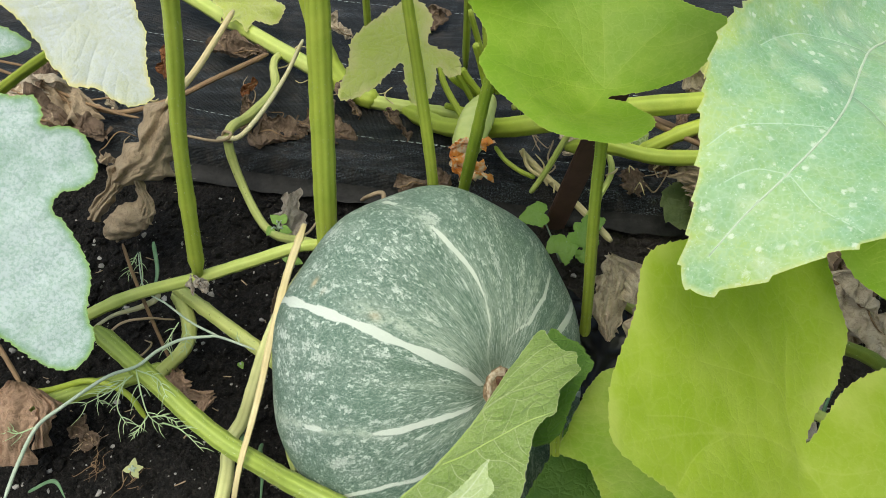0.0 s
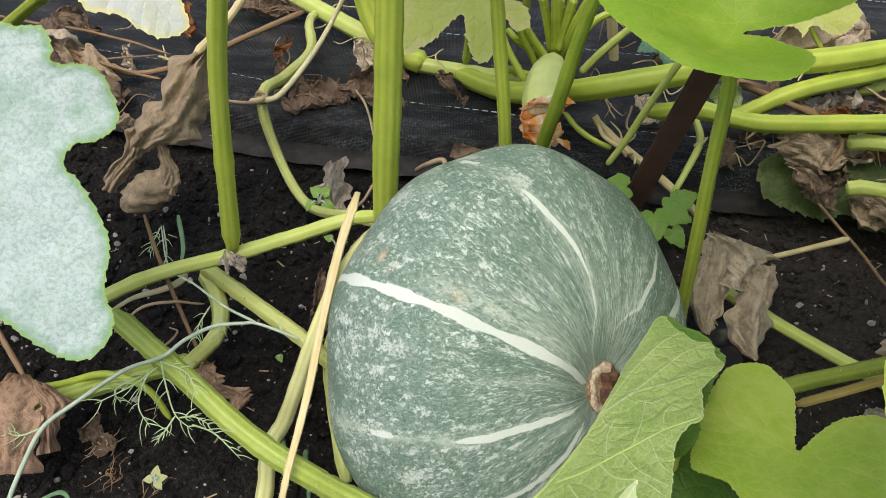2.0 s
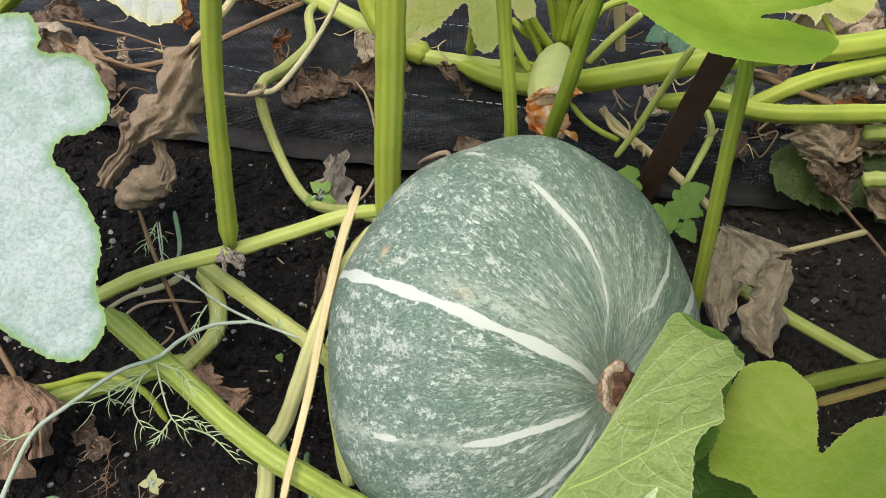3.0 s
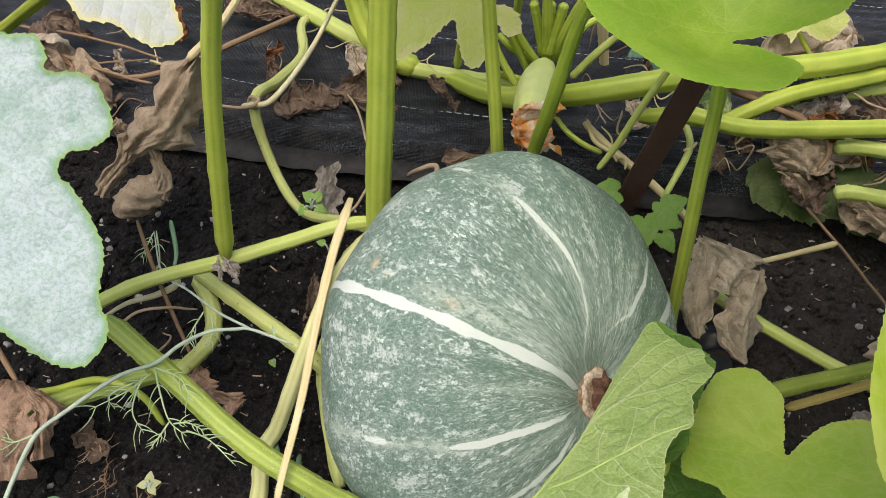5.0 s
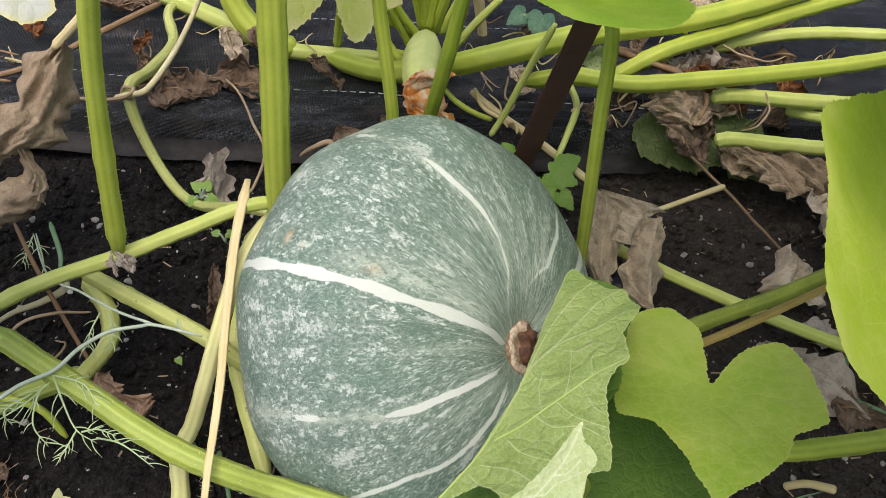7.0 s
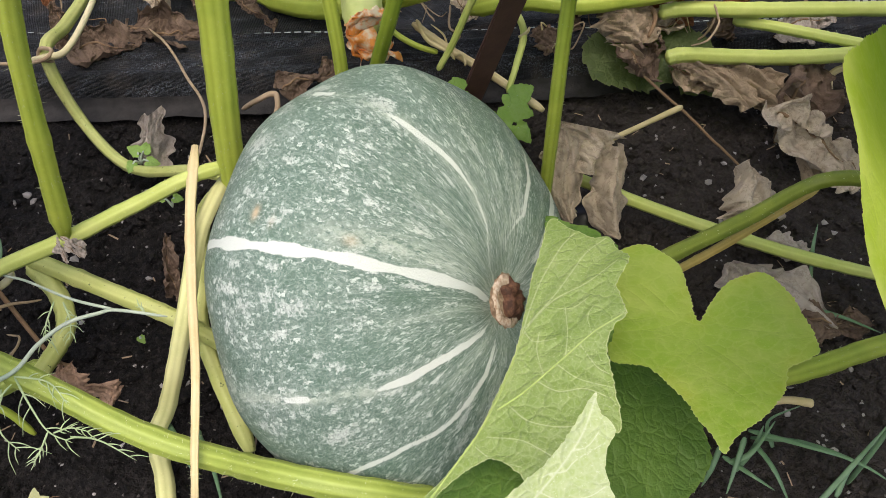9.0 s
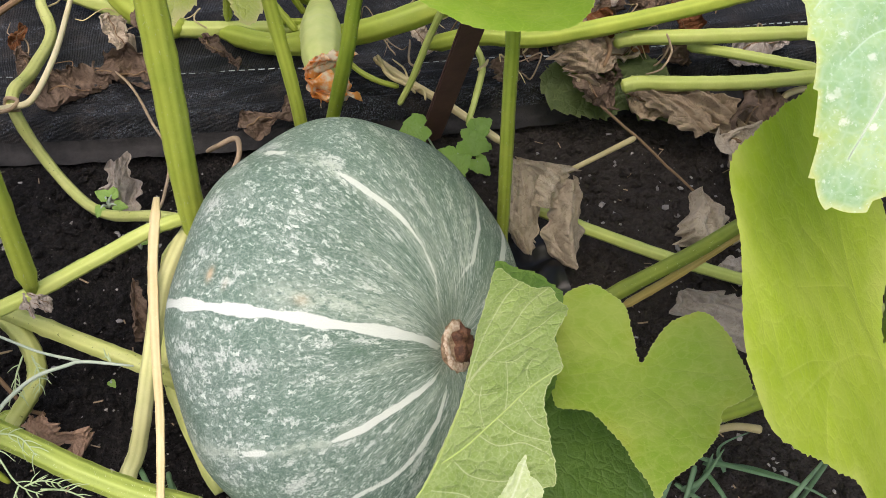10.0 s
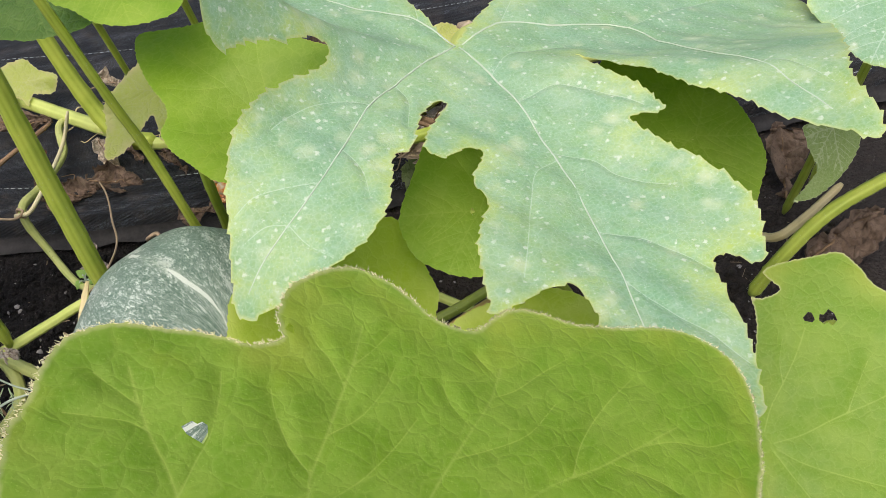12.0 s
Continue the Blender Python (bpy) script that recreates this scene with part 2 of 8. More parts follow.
STALK = stalk_mat("stalk_green", (0.40, 0.47, 0.062), (0.29, 0.38, 0.040), pale=0.5)
STALK_OLIVE = stalk_mat("stalk_olive", (0.22, 0.27, 0.034), (0.15, 0.20, 0.024))
STALK_DARK = stalk_mat("stalk_deep_green", (0.32, 0.41, 0.040), (0.23, 0.33, 0.030))
VINE = stalk_mat("vine_pale_green", (0.46, 0.49, 0.17), (0.37, 0.42, 0.11), freckles=0.9)
VINE_RIBBED = stalk_mat("vine_ribbed", (0.29, 0.36, 0.062), (0.20, 0.275, 0.040), pale=0.6, freckles=0.15)
VINE_LIGHT = stalk_mat("vine_light", (0.48, 0.54, 0.15), (0.40, 0.48, 0.10))
TENDRIL_PALE = stalk_mat("tendril_pale", (0.62, 0.58, 0.36), (0.55, 0.50, 0.28))
STRAW = stalk_mat("straw_dry", (0.62, 0.53, 0.29), (0.54, 0.44, 0.21), rough=0.6)
STRAW_GOLD = stalk_mat("straw_golden", (0.58, 0.44, 0.14), (0.48, 0.34, 0.09), rough=0.6)
STRAW_GREEN = stalk_mat("straw_fading", (0.54, 0.54, 0.25), (0.44, 0.46, 0.18), rough=0.6, pale=0.5)
TWIG = stalk_mat("twig_brown", (0.26, 0.17, 0.09), (0.18, 0.11, 0.06), rough=0.8)
TENDRIL = stalk_mat("tendril_dry", (0.40, 0.30, 0.20), (0.32, 0.24, 0.14), rough=0.8)
HERB_STEM = stalk_mat("weed_stem_bluish", (0.44, 0.51, 0.41), (0.35, 0.44, 0.32), rough=0.6)
GRASS = stalk_mat("grass_blade", (0.16, 0.27, 0.15), (0.11, 0.21, 0.10))
HAIR = Mat("plant_hair").finish((0.55, 0.60, 0.35), 0.6, 0.2)


def dry_mat(name, a, b, c):
    m = Mat(name)
    v = m.coords()
    col = m.mix(m.ramp(m.noise(35, 4, 0.6, v), [(0.3, 0.0), (0.7, 1.0)]), a, b)
    col = m.mix(m.math("MULTIPLY", m.ramp(m.noise(90, 4, 0.6, v), [(0.5, 0.0), (0.72, 1.0)]), 0.55), col, c)
    col = m.mix(m.math("MULTIPLY", m.attr("vein"), 0.5), col, a)
    crease = m.math("ADD", m.math("ABSOLUTE", m.math("SUBTRACT", m.noise(70, 3, 0.6, v, 0.8), 0.5)), m.math("MULTIPLY", m.math("ABSOLUTE", m.math("SUBTRACT", m.noise(230, 4, 0.65, v, 0.5), 0.5)), 0.6))
    col = m.mix(m.math("MULTIPLY", m.ramp(crease, [(0.01, 1.0), (0.06, 0.0)]), 0.4), col, c)
    m.bump(m.math("ADD", m.math("MULTIPLY", crease, 1.8), m.math("ADD", m.math("MULTIPLY", m.noise(500, 3, 0.65, v), 0.4), m.math("MULTIPLY", m.attr("vein"), -0.5))), 0.75, 0.003)
    return m.finish(col, 0.85, 0.15, 0.12)


DRY = dry_mat("leaf_dry_grey_brown", (0.60, 0.51, 0.39), (0.42, 0.345, 0.25), (0.17, 0.125, 0.085))
DRY_WARM = dry_mat("leaf_dry_warm_brown", (0.46, 0.36, 0.245), (0.31, 0.235, 0.155), (0.13, 0.092, 0.06))
DRY_BROWN = dry_mat("leaf_dry_brown", (0.215, 0.155, 0.11), (0.13, 0.09, 0.064), (0.05, 0.034, 0.024))
DRY_TAN = dry_mat("leaf_dry_tan", (0.43, 0.29, 0.20), (0.27, 0.175, 0.115), (0.10, 0.062, 0.040))
DRY_PALE = dry_mat("leaf_dry_pale", (0.52, 0.47, 0.41), (0.38, 0.33, 0.28), (0.18, 0.14, 0.11))
DRY_RUST = dry_mat("leaf_dry_rust", (0.28, 0.12, 0.05), (0.17, 0.07, 0.03), (0.10, 0.045, 0.025))

m = Mat("soil_moist")
v = m.coords()
col = m.mix(m.ramp(m.noise(18, 5, 0.65, v), [(0.3, 0.0), (0.7, 1.0)]), (0.0028, 0.0024, 0.0022), (0.0135, 0.0115, 0.0105))
col = m.mix(m.math("MULTIPLY", m.ramp(m.noise(220, 4, 0.7, v), [(0.5, 0.0), (0.72, 1.0)]), 0.6), col, (0.060, 0.052, 0.046))
col = m.mix(m.math("MULTIPLY", m.ramp(m.noise(800, 2, 0.6, v), [(0.66, 0.0), (0.72, 1.0)]), 0.5), col, (0.14, 0.12, 0.10))
grain = m.node("ShaderNodeTexVoronoi", Scale=230.0, Randomness=1.0)
m.link(v, grain.inputs["Vector"])
grit = m.node("ShaderNodeTexVoronoi", Scale=620.0, Randomness=1.0)
m.link(v, grit.inputs["Vector"])
col = m.mix(m.math("MULTIPLY", m.ramp(grain.outputs["Color"], [(0.55, 0.0), (0.95, 1.0)]), 0.45), col, (0.036, 0.031, 0.027))
col = m.mix(m.math("MULTIPLY", m.ramp(grit.outputs["Color"], [(0.92, 0.0), (0.97, 1.0)]), 0.75), col, (0.22, 0.20, 0.18))
clod = m.math("ADD", m.math("MULTIPLY", grain.outputs["Distance"], -1.0), m.math("MULTIPLY", grit.outputs["Distance"], -0.4))
m.bump(m.math("ADD", clod, m.math("ADD", m.noise(110, 6, 0.75, v), m.math("MULTIPLY", m.noise(600, 3, 0.7, v), 0.5))), 1.0, 0.007)
# Paler patch at right: dry soil, also lightened to offset too deep leaf shade.
spot = m.t.nodes.new("ShaderNodeVectorMath")
spot.operation = "DISTANCE"
spot.inputs[1].default_value = (0.47, 0.52, 0.0)
m.link(v, spot.inputs[0])
dry = m.ramp(m.math("SUBTRACT", spot.outputs["Value"], m.math("MULTIPLY", m.noise(7, 3, 0.6, v), 0.2)), [(0.22, 1.0), (0.46, 0.0)])
col = m.mix(m.math("MULTIPLY", dry, 0.65), col, m.mix(m.noise(150, 5, 0.7, v), (0.026, 0.021, 0.018), (0.13, 0.108, 0.092)))
SOIL = m.finish(col, 0.85, 0.25)

m = Mat("woven_fabric_black")
v = m.coords()
w1 = m.node("ShaderNodeTexWave", Scale=190.0, Distortion=0.4)
w1.bands_direction = "X"
w2 = m.node("ShaderNodeTexWave", Scale=150.0, Distortion=0.4)
w2.bands_direction = "Y"
m.link(v, w1.inputs["Vector"])
m.link(v, w2.inputs["Vector"])
weave = m.math("MULTIPLY", w1.outputs["Fac"], w2.outputs["Fac"])
col = m.mix(m.ramp(m.noise(9, 4, 0.6, v), [(0.35, 0.0), (0.7, 1.0)]), (0.0026, 0.0030, 0.0034), (0.0075, 0.0086, 0.0095))
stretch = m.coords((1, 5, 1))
# Bluish glints and sheen along the weave, painted into the base colour.
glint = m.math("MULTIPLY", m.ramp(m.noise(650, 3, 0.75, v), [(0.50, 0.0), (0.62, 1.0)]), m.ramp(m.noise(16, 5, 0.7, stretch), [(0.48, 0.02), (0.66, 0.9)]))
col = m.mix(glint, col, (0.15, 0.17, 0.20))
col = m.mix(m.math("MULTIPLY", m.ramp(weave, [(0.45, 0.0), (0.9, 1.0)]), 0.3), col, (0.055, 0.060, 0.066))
col = m.mix(m.math("MULTIPLY", m.ramp(m.noise(30, 5, 0.65, v), [(0.50, 0.0), (0.74, 1.0)]), 0.6), col, (0.062, 0.050, 0.041))
m.bump(m.math("ADD", m.math("MULTIPLY", weave, 0.7), m.math("ADD", m.noise(90, 4, 0.6, v), m.noise(500, 3, 0.7, v))), 0.6, 0.0025)
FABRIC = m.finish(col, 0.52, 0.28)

m = Mat("woven_fabric_underside")
v = m.coords()
col = m.mix(m.ramp(m.noise(60, 4, 0.65, v), [(0.35, 0.0), (0.7, 1.0)]), (0.012, 0.0115, 0.011), (0.034, 0.032, 0.031))
m.bump(m.noise(300, 4, 0.6, v), 0.5, 0.002)
FABRIC_EDGE = m.finish(col, 0.75, 0.3)
STITCH = Mat("stitch_white").finish((0.36, 0.40, 0.39), 0.6, 0.3)

m = Mat("squash_skin")
uv = m.coords((1, 1, 1), "UV")
v = m.coords()


def skin_vec(sx, sy, warp_scale, warp_by):
    """The skin's own coordinates, stretched along the meridians and bent by noise."""
    w = m.node("ShaderNodeTexNoise", Scale=warp_scale, Detail=3.0, Roughness=0.6)
    m.link(uv, w.inputs["Vector"])
    add = m.t.nodes.new("ShaderNodeVectorMath")
    add.operation = "MULTIPLY_ADD"
    add.inputs[1].default_value = (warp_by, warp_by * 1.4, 0.0)
    m.link(w.outputs["Color"], add.inputs[0])
    m.link(uv, add.inputs[2])
    mp = m.t.nodes.new("ShaderNodeMapping")
    mp.inputs["Scale"].default_value = (sx, sy, 1.0)
    m.link(add.outputs["Vector"], mp.inputs["Vector"])
    return mp.outputs["Vector"]


def cells(vec, scale):
    """Irregular cells: a random value for each, the way to its middle and to its border."""
    a = m.node("ShaderNodeTexVoronoi", Scale=scale, Randomness=1.0)
    b = m.node("ShaderNodeTexVoronoi", Scale=scale, Randomness=1.0)
    b.feature = "DISTANCE_TO_EDGE"
    m.link(vec, a.inputs["Vector"])
    m.link(vec, b.inputs["Vector"])
    return a.outputs["Color"], a.outputs["Distance"], b.outputs["Distance"]


stretched = skin_vec(1.0, 0.58, 330.0, 0.0055)
long_vec = skin_vec(1.0, 0.42, 120.0, 0.007)
col = m.mix(m.ramp(m.noise(9, 3, 0.5, v), [(0.35, 0.0), (0.65, 1.0)]), (0.068, 0.134, 0.090), (0.106, 0.184, 0.134))
col = m.mix(m.math("MULTIPLY", m.ramp(m.noise(34, 4, 0.6, stretched), [(0.40, 0.0), (0.66, 1.0)]), 0.45), col, (0.150, 0.212, 0.172))
col = m.mix(m.math("MULTIPLY", m.attr("pole"), 0.35), col, (0.070, 0.125, 0.062))
# small pale islands of skin
density = m.noise(40, 3, 0.6, long_vec)
flecks = None
for size_, bias, amount, tone in ((860.0, 0.42, 0.46, (0.44, 0.53, 0.46)), (520.0, 0.20, 0.76, (0.57, 0.65, 0.58)), (330.0, 0.02, 0.86, (0.64, 0.71, 0.64))):
    rand, mid_, border = cells(stretched, size_)
    lit = m.ramp(m.math("ADD", rand, m.math("MULTIPLY", m.math("SUBTRACT", density, 0.5), 0.9)), [(0.86 - bias, 0.0), (0.92 - bias, 1.0)])
    isle = m.math("MULTIPLY", lit, m.ramp(m.math("ADD", border, m.math("MULTIPLY", m.math("SUBTRACT", m.noise(800, 3, 0.65, uv), 0.5), 0.42)), [(0.06, 0.0), (0.15, 1.0)]))
    col = m.mix(m.math("MULTIPLY", isle, amount), col, tone)
    flecks = isle if flecks is None else m.math("ADD", flecks, isle)
fine = m.noise(620, 3, 0.65, stretched, 0.8)
worm = m.ramp(m.math("ABSOLUTE", m.math("SUBTRACT", fine, 0.5)), [(0.0, 1.0), (0.045, 0.0)])
col = m.mix(m.math("MULTIPLY", worm, 0.34), col, (0.46, 0.54, 0.48))
# frayed pale blotches, loosely in rows along the meridians
for size_, lo_, amount in ((78.0, 0.30, 0.80), (40.0, 0.56, 0.7)):
    rand, mid_, border = cells(long_vec, size_)
    shape = m.math("ADD", mid_, m.math("MULTIPLY", m.math("SUBTRACT", m.noise(260, 4, 0.75, uv), 0.5), 1.15))
    blot = m.math("MULTIPLY", m.ramp(shape, [(0.12, 1.0), (0.24, 0.0)]), m.ramp(rand, [(lo_, 0.0), (lo_ + 0.12, 1.0)]))
    col = m.mix(m.math("MULTIPLY", blot, amount), col, (0.62, 0.68, 0.62))
# the net of dark cracks that parts the islands
for size_, wide, amount in ((430.0, 0.10, 0.42),):
    rand, mid_, border = cells(stretched, size_)
    gap = m.ramp(m.math("ADD", border, m.math("MULTIPLY", m.math("SUBTRACT", m.noise(500, 2, 0.6, uv), 0.5), 0.2)), [(0.02, 1.0), (wide, 0.0)])
    col = m.mix(m.math("MULTIPLY", gap, amount), col, (0.050, 0.100, 0.068))
    flecks = m.math("SUBTRACT", flecks, m.math("MULTIPLY", gap, 0.8))
# thin rays round the stem
ray_vec = m.t.nodes.new("ShaderNodeMapping")
ray_vec.inputs["Scale"].default_value = (1.0, 0.06, 1.0)
m.link(uv, ray_vec.inputs["Vector"])
rays = m.math("MULTIPLY", m.ramp(m.noise(150, 3, 0.65, ray_vec.outputs["Vector"]), [(0.53, 0.0), (0.64, 1.0)]), m.attr("pole"))
col = m.mix(m.math("MULTIPLY", rays, 0.55), col, (0.45, 0.53, 0.46))
faint = m.math("MULTIPLY", m.attr("faint"), m.ramp(m.noise(190, 4, 0.7, stretched), [(0.40, 0.0), (0.56, 1.0)]))
col = m.mix(m.math("MULTIPLY", faint, 0.7), col, (0.47, 0.54, 0.44))
stripe = m.ramp(m.math("ADD", m.attr("stripe"), m.math("MULTIPLY", m.math("SUBTRACT", m.noise(150, 4, 0.75, stretched), 0.5), 0.75)), [(0.50, 0.0), (0.62, 1.0)])
col = m.mix(m.math("MULTIPLY", stripe, 0.92), col, (0.66, 0.71, 0.64))
col = m.mix(m.math("MULTIPLY", m.attr("scar"), 0.85), col, (0.62, 0.44, 0.26))
m.bump(m.math("ADD", m.math("MULTIPLY", flecks, 0.5), m.math("ADD", m.math("MULTIPLY", worm, 0.3), m.noise(420, 3, 0.6, v))), 0.5, 0.0012)
SKIN = m.finish(col, m.ramp(m.noise(80, 3, 0.6, v), [(0.3, 0.30), (0.7, 0.44)]), 0.5)

m = Mat("cork_stem")
v = m.coords()
col = m.mix(m.ramp(m.noise(160, 4, 0.7, v), [(0.35, 0.0), (0.65, 1.0)]), (0.37, 0.28, 0.185), (0.14, 0.088, 0.052))
m.bump(m.noise(350, 4, 0.7, v), 0.9, 0.003)
CORK = m.finish(col, 0.85, 0.2)
m = Mat("stem_cut_pale")
CORK_PALE = m.finish(m.mix(m.ramp(m.noise(420, 4, 0.7, m.coords()), [(0.4, 0.0), (0.65, 1.0)]), (0.52, 0.44, 0.34), (0.27, 0.18, 0.115)), 0.85, 0.2)
m = Mat("stem_scar_dark")
CORK_DARK = m.finish(m.mix(m.ramp(m.noise(300, 4, 0.7, m.coords()), [(0.4, 0.0), (0.7, 1.0)]), (0.05, 0.022, 0.012), (0.16, 0.08, 0.045)), 0.7, 0.3)

m = Mat("rusty_steel")
v = m.coords()
col = m.mix(m.ramp(m.noise(40, 5, 0.65, v), [(0.3, 0.0), (0.7, 1.0)]), (0.085, 0.048, 0.038), (0.13, 0.070, 0.052))
m.bump(m.noise(400, 4, 0.6, v), 0.4, 0.001)
RUST = m.finish(col, 0.75, 0.3)
m = Mat("black_plastic")
BLACK = m.finish(m.mix(m.ramp(m.noise(40, 4, 0.6, m.coords()), [(0.4, 0.0), (0.7, 1.0)]), (0.003, 0.003, 0.0035), (0.010, 0.010, 0.011)), 0.35, 0.4)
m = Mat("petal_withered")
v = m.coords()
col = m.mix(m.ramp(m.noise(110, 3, 0.6, v), [(0.40, 0.0), (0.56, 1.0)]), (0.90, 0.80, 0.62), (0.90, 0.40, 0.10))
PETAL = m.finish(col, 0.6, 0.3, 0.45)
m = Mat("young_fruit")
v = m.coords()
col = m.mix(m.ramp(m.noise(60, 3, 0.6, v), [(0.35, 0.0), (0.7, 1.0)]), (0.62, 0.67, 0.24), (0.52, 0.60, 0.18))
FRUIT = m.finish(col, 0.4, 0.45)
m = Mat("pebble_grey")
m = Mat("stone_chip_grey")
v = m.coords()
CHIP = m.finish(m.mix(m.noise(90, 3, 0.6, v), (0.035, 0.035, 0.036), (0.15, 0.15, 0.155)), 0.7, 0.35)
PEBBLE = m.finish(m.mix(m.noise(200, 3, 0.6, m.coords()), (0.16, 0.15, 0.14), (0.45, 0.43, 0.40)), 0.8, 0.3)

# ---- building helpers ----
from mathutils.geometry import delaunay_2d_cdt



def mesh_of(name, verts, faces, mat, attrs=None, smooth=True, uvs=None):
    me = bpy.data.meshes.new(name)
    me.from_pydata([tuple(p) for p in np.asarray(verts, float)], [], [tuple(int(i) for i in f) for f in faces])
    if smooth:
        me.polygons.foreach_set("use_smooth", np.ones(len(me.polygons), bool))
    for key, values in (attrs or {}).items():
        me.attributes.new(key, "FLOAT", "POINT").data.foreach_set("value", np.asarray(values, np.float32))
    if uvs is not None:
        layer = me.uv_layers.new(name="UVMap")
        idx = np.empty(len(me.loops), int)
        me.loops.foreach_get("vertex_index", idx)
        layer.data.foreach_set("uv", np.asarray(uvs, np.float32)[idx].ravel())
    me.materials.append(mat)
    me.update()
    return me


def thing(name, at, label, category, group=""):
    ob = new(name)
    ob.empty_display_size = 0.02
    ob.location = at
    return tagged(ob, label, category, group)


def part(name, data, parent, label=""):
    """data: (verts, faces, material, attrs) in world metres; linked as one mesh under parent."""
    verts, faces, mat, attrs = data
    top = Vector(parent.location) if parent.parent is None else Vector(parent.location) + Vector(parent.parent.location)
    ob = new(name, mesh_of(name, np.asarray(verts, float) - np.array(top), faces, mat, attrs))
    ob.parent = parent
    return tagged(ob, label)


def spline(points, n):
    """Catmull-Rom through the points, n samples."""
    p = np.asarray(points, float)
    p = np.vstack([2 * p[0] - p[1], p, 2 * p[-1] - p[-2]])
    t = np.linspace(0, len(p) - 3 - 1e-9, n)
    i = t.astype(int)
    f = (t - i)[:, None]
    a, b, c, d = p[i], p[i + 1], p[i + 2], p[i + 3]
    return 0.5 * (2 * b + (c - a) * f + (2 * a - 5 * b + 4 * c - d) * f ** 2 + (3 * b - a - 3 * c + d) * f ** 3)


def tube(points, radii, mat, sides=14, n=40, ridges=0, depth=0.08, wobble=0.0, seed=0, flat=1.0):
    """A tapered, ridged stalk along a curve, closed at both ends."""
    path = spline(points, n)
    rad = np.interp(np.linspace(0, 1, n), np.linspace(0, 1, len(radii)), radii)
    rad = rad * np.clip(np.minimum(np.linspace(0.55, 0.55 + n * 0.25, n), np.linspace(0.55 + n * 0.25, 0.55, n)), 0, 1)
    rng = np.random.default_rng(seed)
    if wobble:
        k = np.linspace(0, 1, n)
        for axis in range(3):
            path[:, axis] += wobble * sum(np.sin(k * f + rng.uniform(0, 6)) / f * 6 for f in (9, 17, 31))
    tan = np.gradient(path, axis=0)
    tan /= np.linalg.norm(tan, axis=1)[:, None]
    ref = np.array([0.0, 0.0, 1.0]) if abs(tan[0][2]) < 0.9 else np.array([1.0, 0.0, 0.0])
    nrm = np.cross(tan[0], ref)
    frames = []
    for t in tan:
        nrm = nrm - t * (nrm @ t)
        nrm /= np.linalg.norm(nrm)
        frames.append((nrm, np.cross(t, nrm)))
    ang = np.linspace(0, 2 * np.pi, sides, endpoint=False)
    ridge = 0.5 + 0.5 * np.cos(ridges * ang) if ridges else np.zeros(sides)
    verts, tone = [], []
    for k in range(n):
        a, b = frames[k]
        rr = rad[k] * (1 + depth * (ridge - 0.5) * (1 if ridges else 0)) * (1 + 0.03 * rng.standard_normal())
        for j in range(sides):
            r = rr[j] if ridges else rad[k]
            verts.append(path[k] + r * (np.cos(ang[j]) * a + flat * np.sin(ang[j]) * b))
            tone.append(ridge[j])
    faces = [(k * sides + j, k * sides + (j + 1) % sides, (k + 1) * sides + (j + 1) % sides, (k + 1) * sides + j) for k in range(n - 1) for j in range(sides)]
    verts += [path[0], path[-1]]
    tone += [0, 0]
    faces += [(len(verts) - 2, (j + 1) % sides, j) for j in range(sides)]
    faces += [(len(verts) - 1, (n - 1) * sides + j, (n - 1) * sides + (j + 1) % sides) for j in range(sides)]
    return np.array(verts), faces, mat, {"ridge": np.array(tone)}


def hairs(points, radii, count, length=0.0022, seed=1):
    """Stiff bristles on a stalk, each a slim three-sided spike."""
    rng = np.random.default_rng(seed)
    path = spline(points, 60)
    tan = np.gradient(path, axis=0)
    verts, faces = [], []
    for _ in range(count):
        k = rng.integers(1, 59)
        t = tan[k] / np.linalg.norm(tan[k])
        d = rng.standard_normal(3)
        d -= t * (d @ t)
        d /= np.linalg.norm(d)
        r = np.interp(k / 59, np.linspace(0, 1, len(radii)), radii)
        p = path[k] + d * r * 0.95 + tan[k] * rng.uniform(-0.5, 0.5)
        q = p + (d + 0.35 * rng.standard_normal(3)) * length * rng.uniform(0.5, 1.2)
        s = np.cross(t, d) * 0.00016
        o = len(verts)
        verts += [p + s, p - s, p + t * 0.0002, q]
        faces += [(o, o + 1, o + 3), (o + 1, o + 2, o + 3), (o + 2, o, o + 3)]
    return np.array(verts), faces, HAIR, {}


def merge(*data):
    """Join several (verts, faces, material, attrs) of one material."""
    verts, faces, attrs, o = [], [], {}, 0
    for v_, f_, _m, a_ in data:
        verts.append(v_)
        faces += [tuple(i + o for i in f) for f in f_]
        for key, val in a_.items():
            attrs.setdefault(key, []).append(val)
        o += len(v_)
    return np.vstack(verts), faces, data[0][2], {k: np.concatenate(v_) for k, v_ in attrs.items()}


def unit(a):
    a = np.asarray(a, float)
    return a / np.linalg.norm(a)


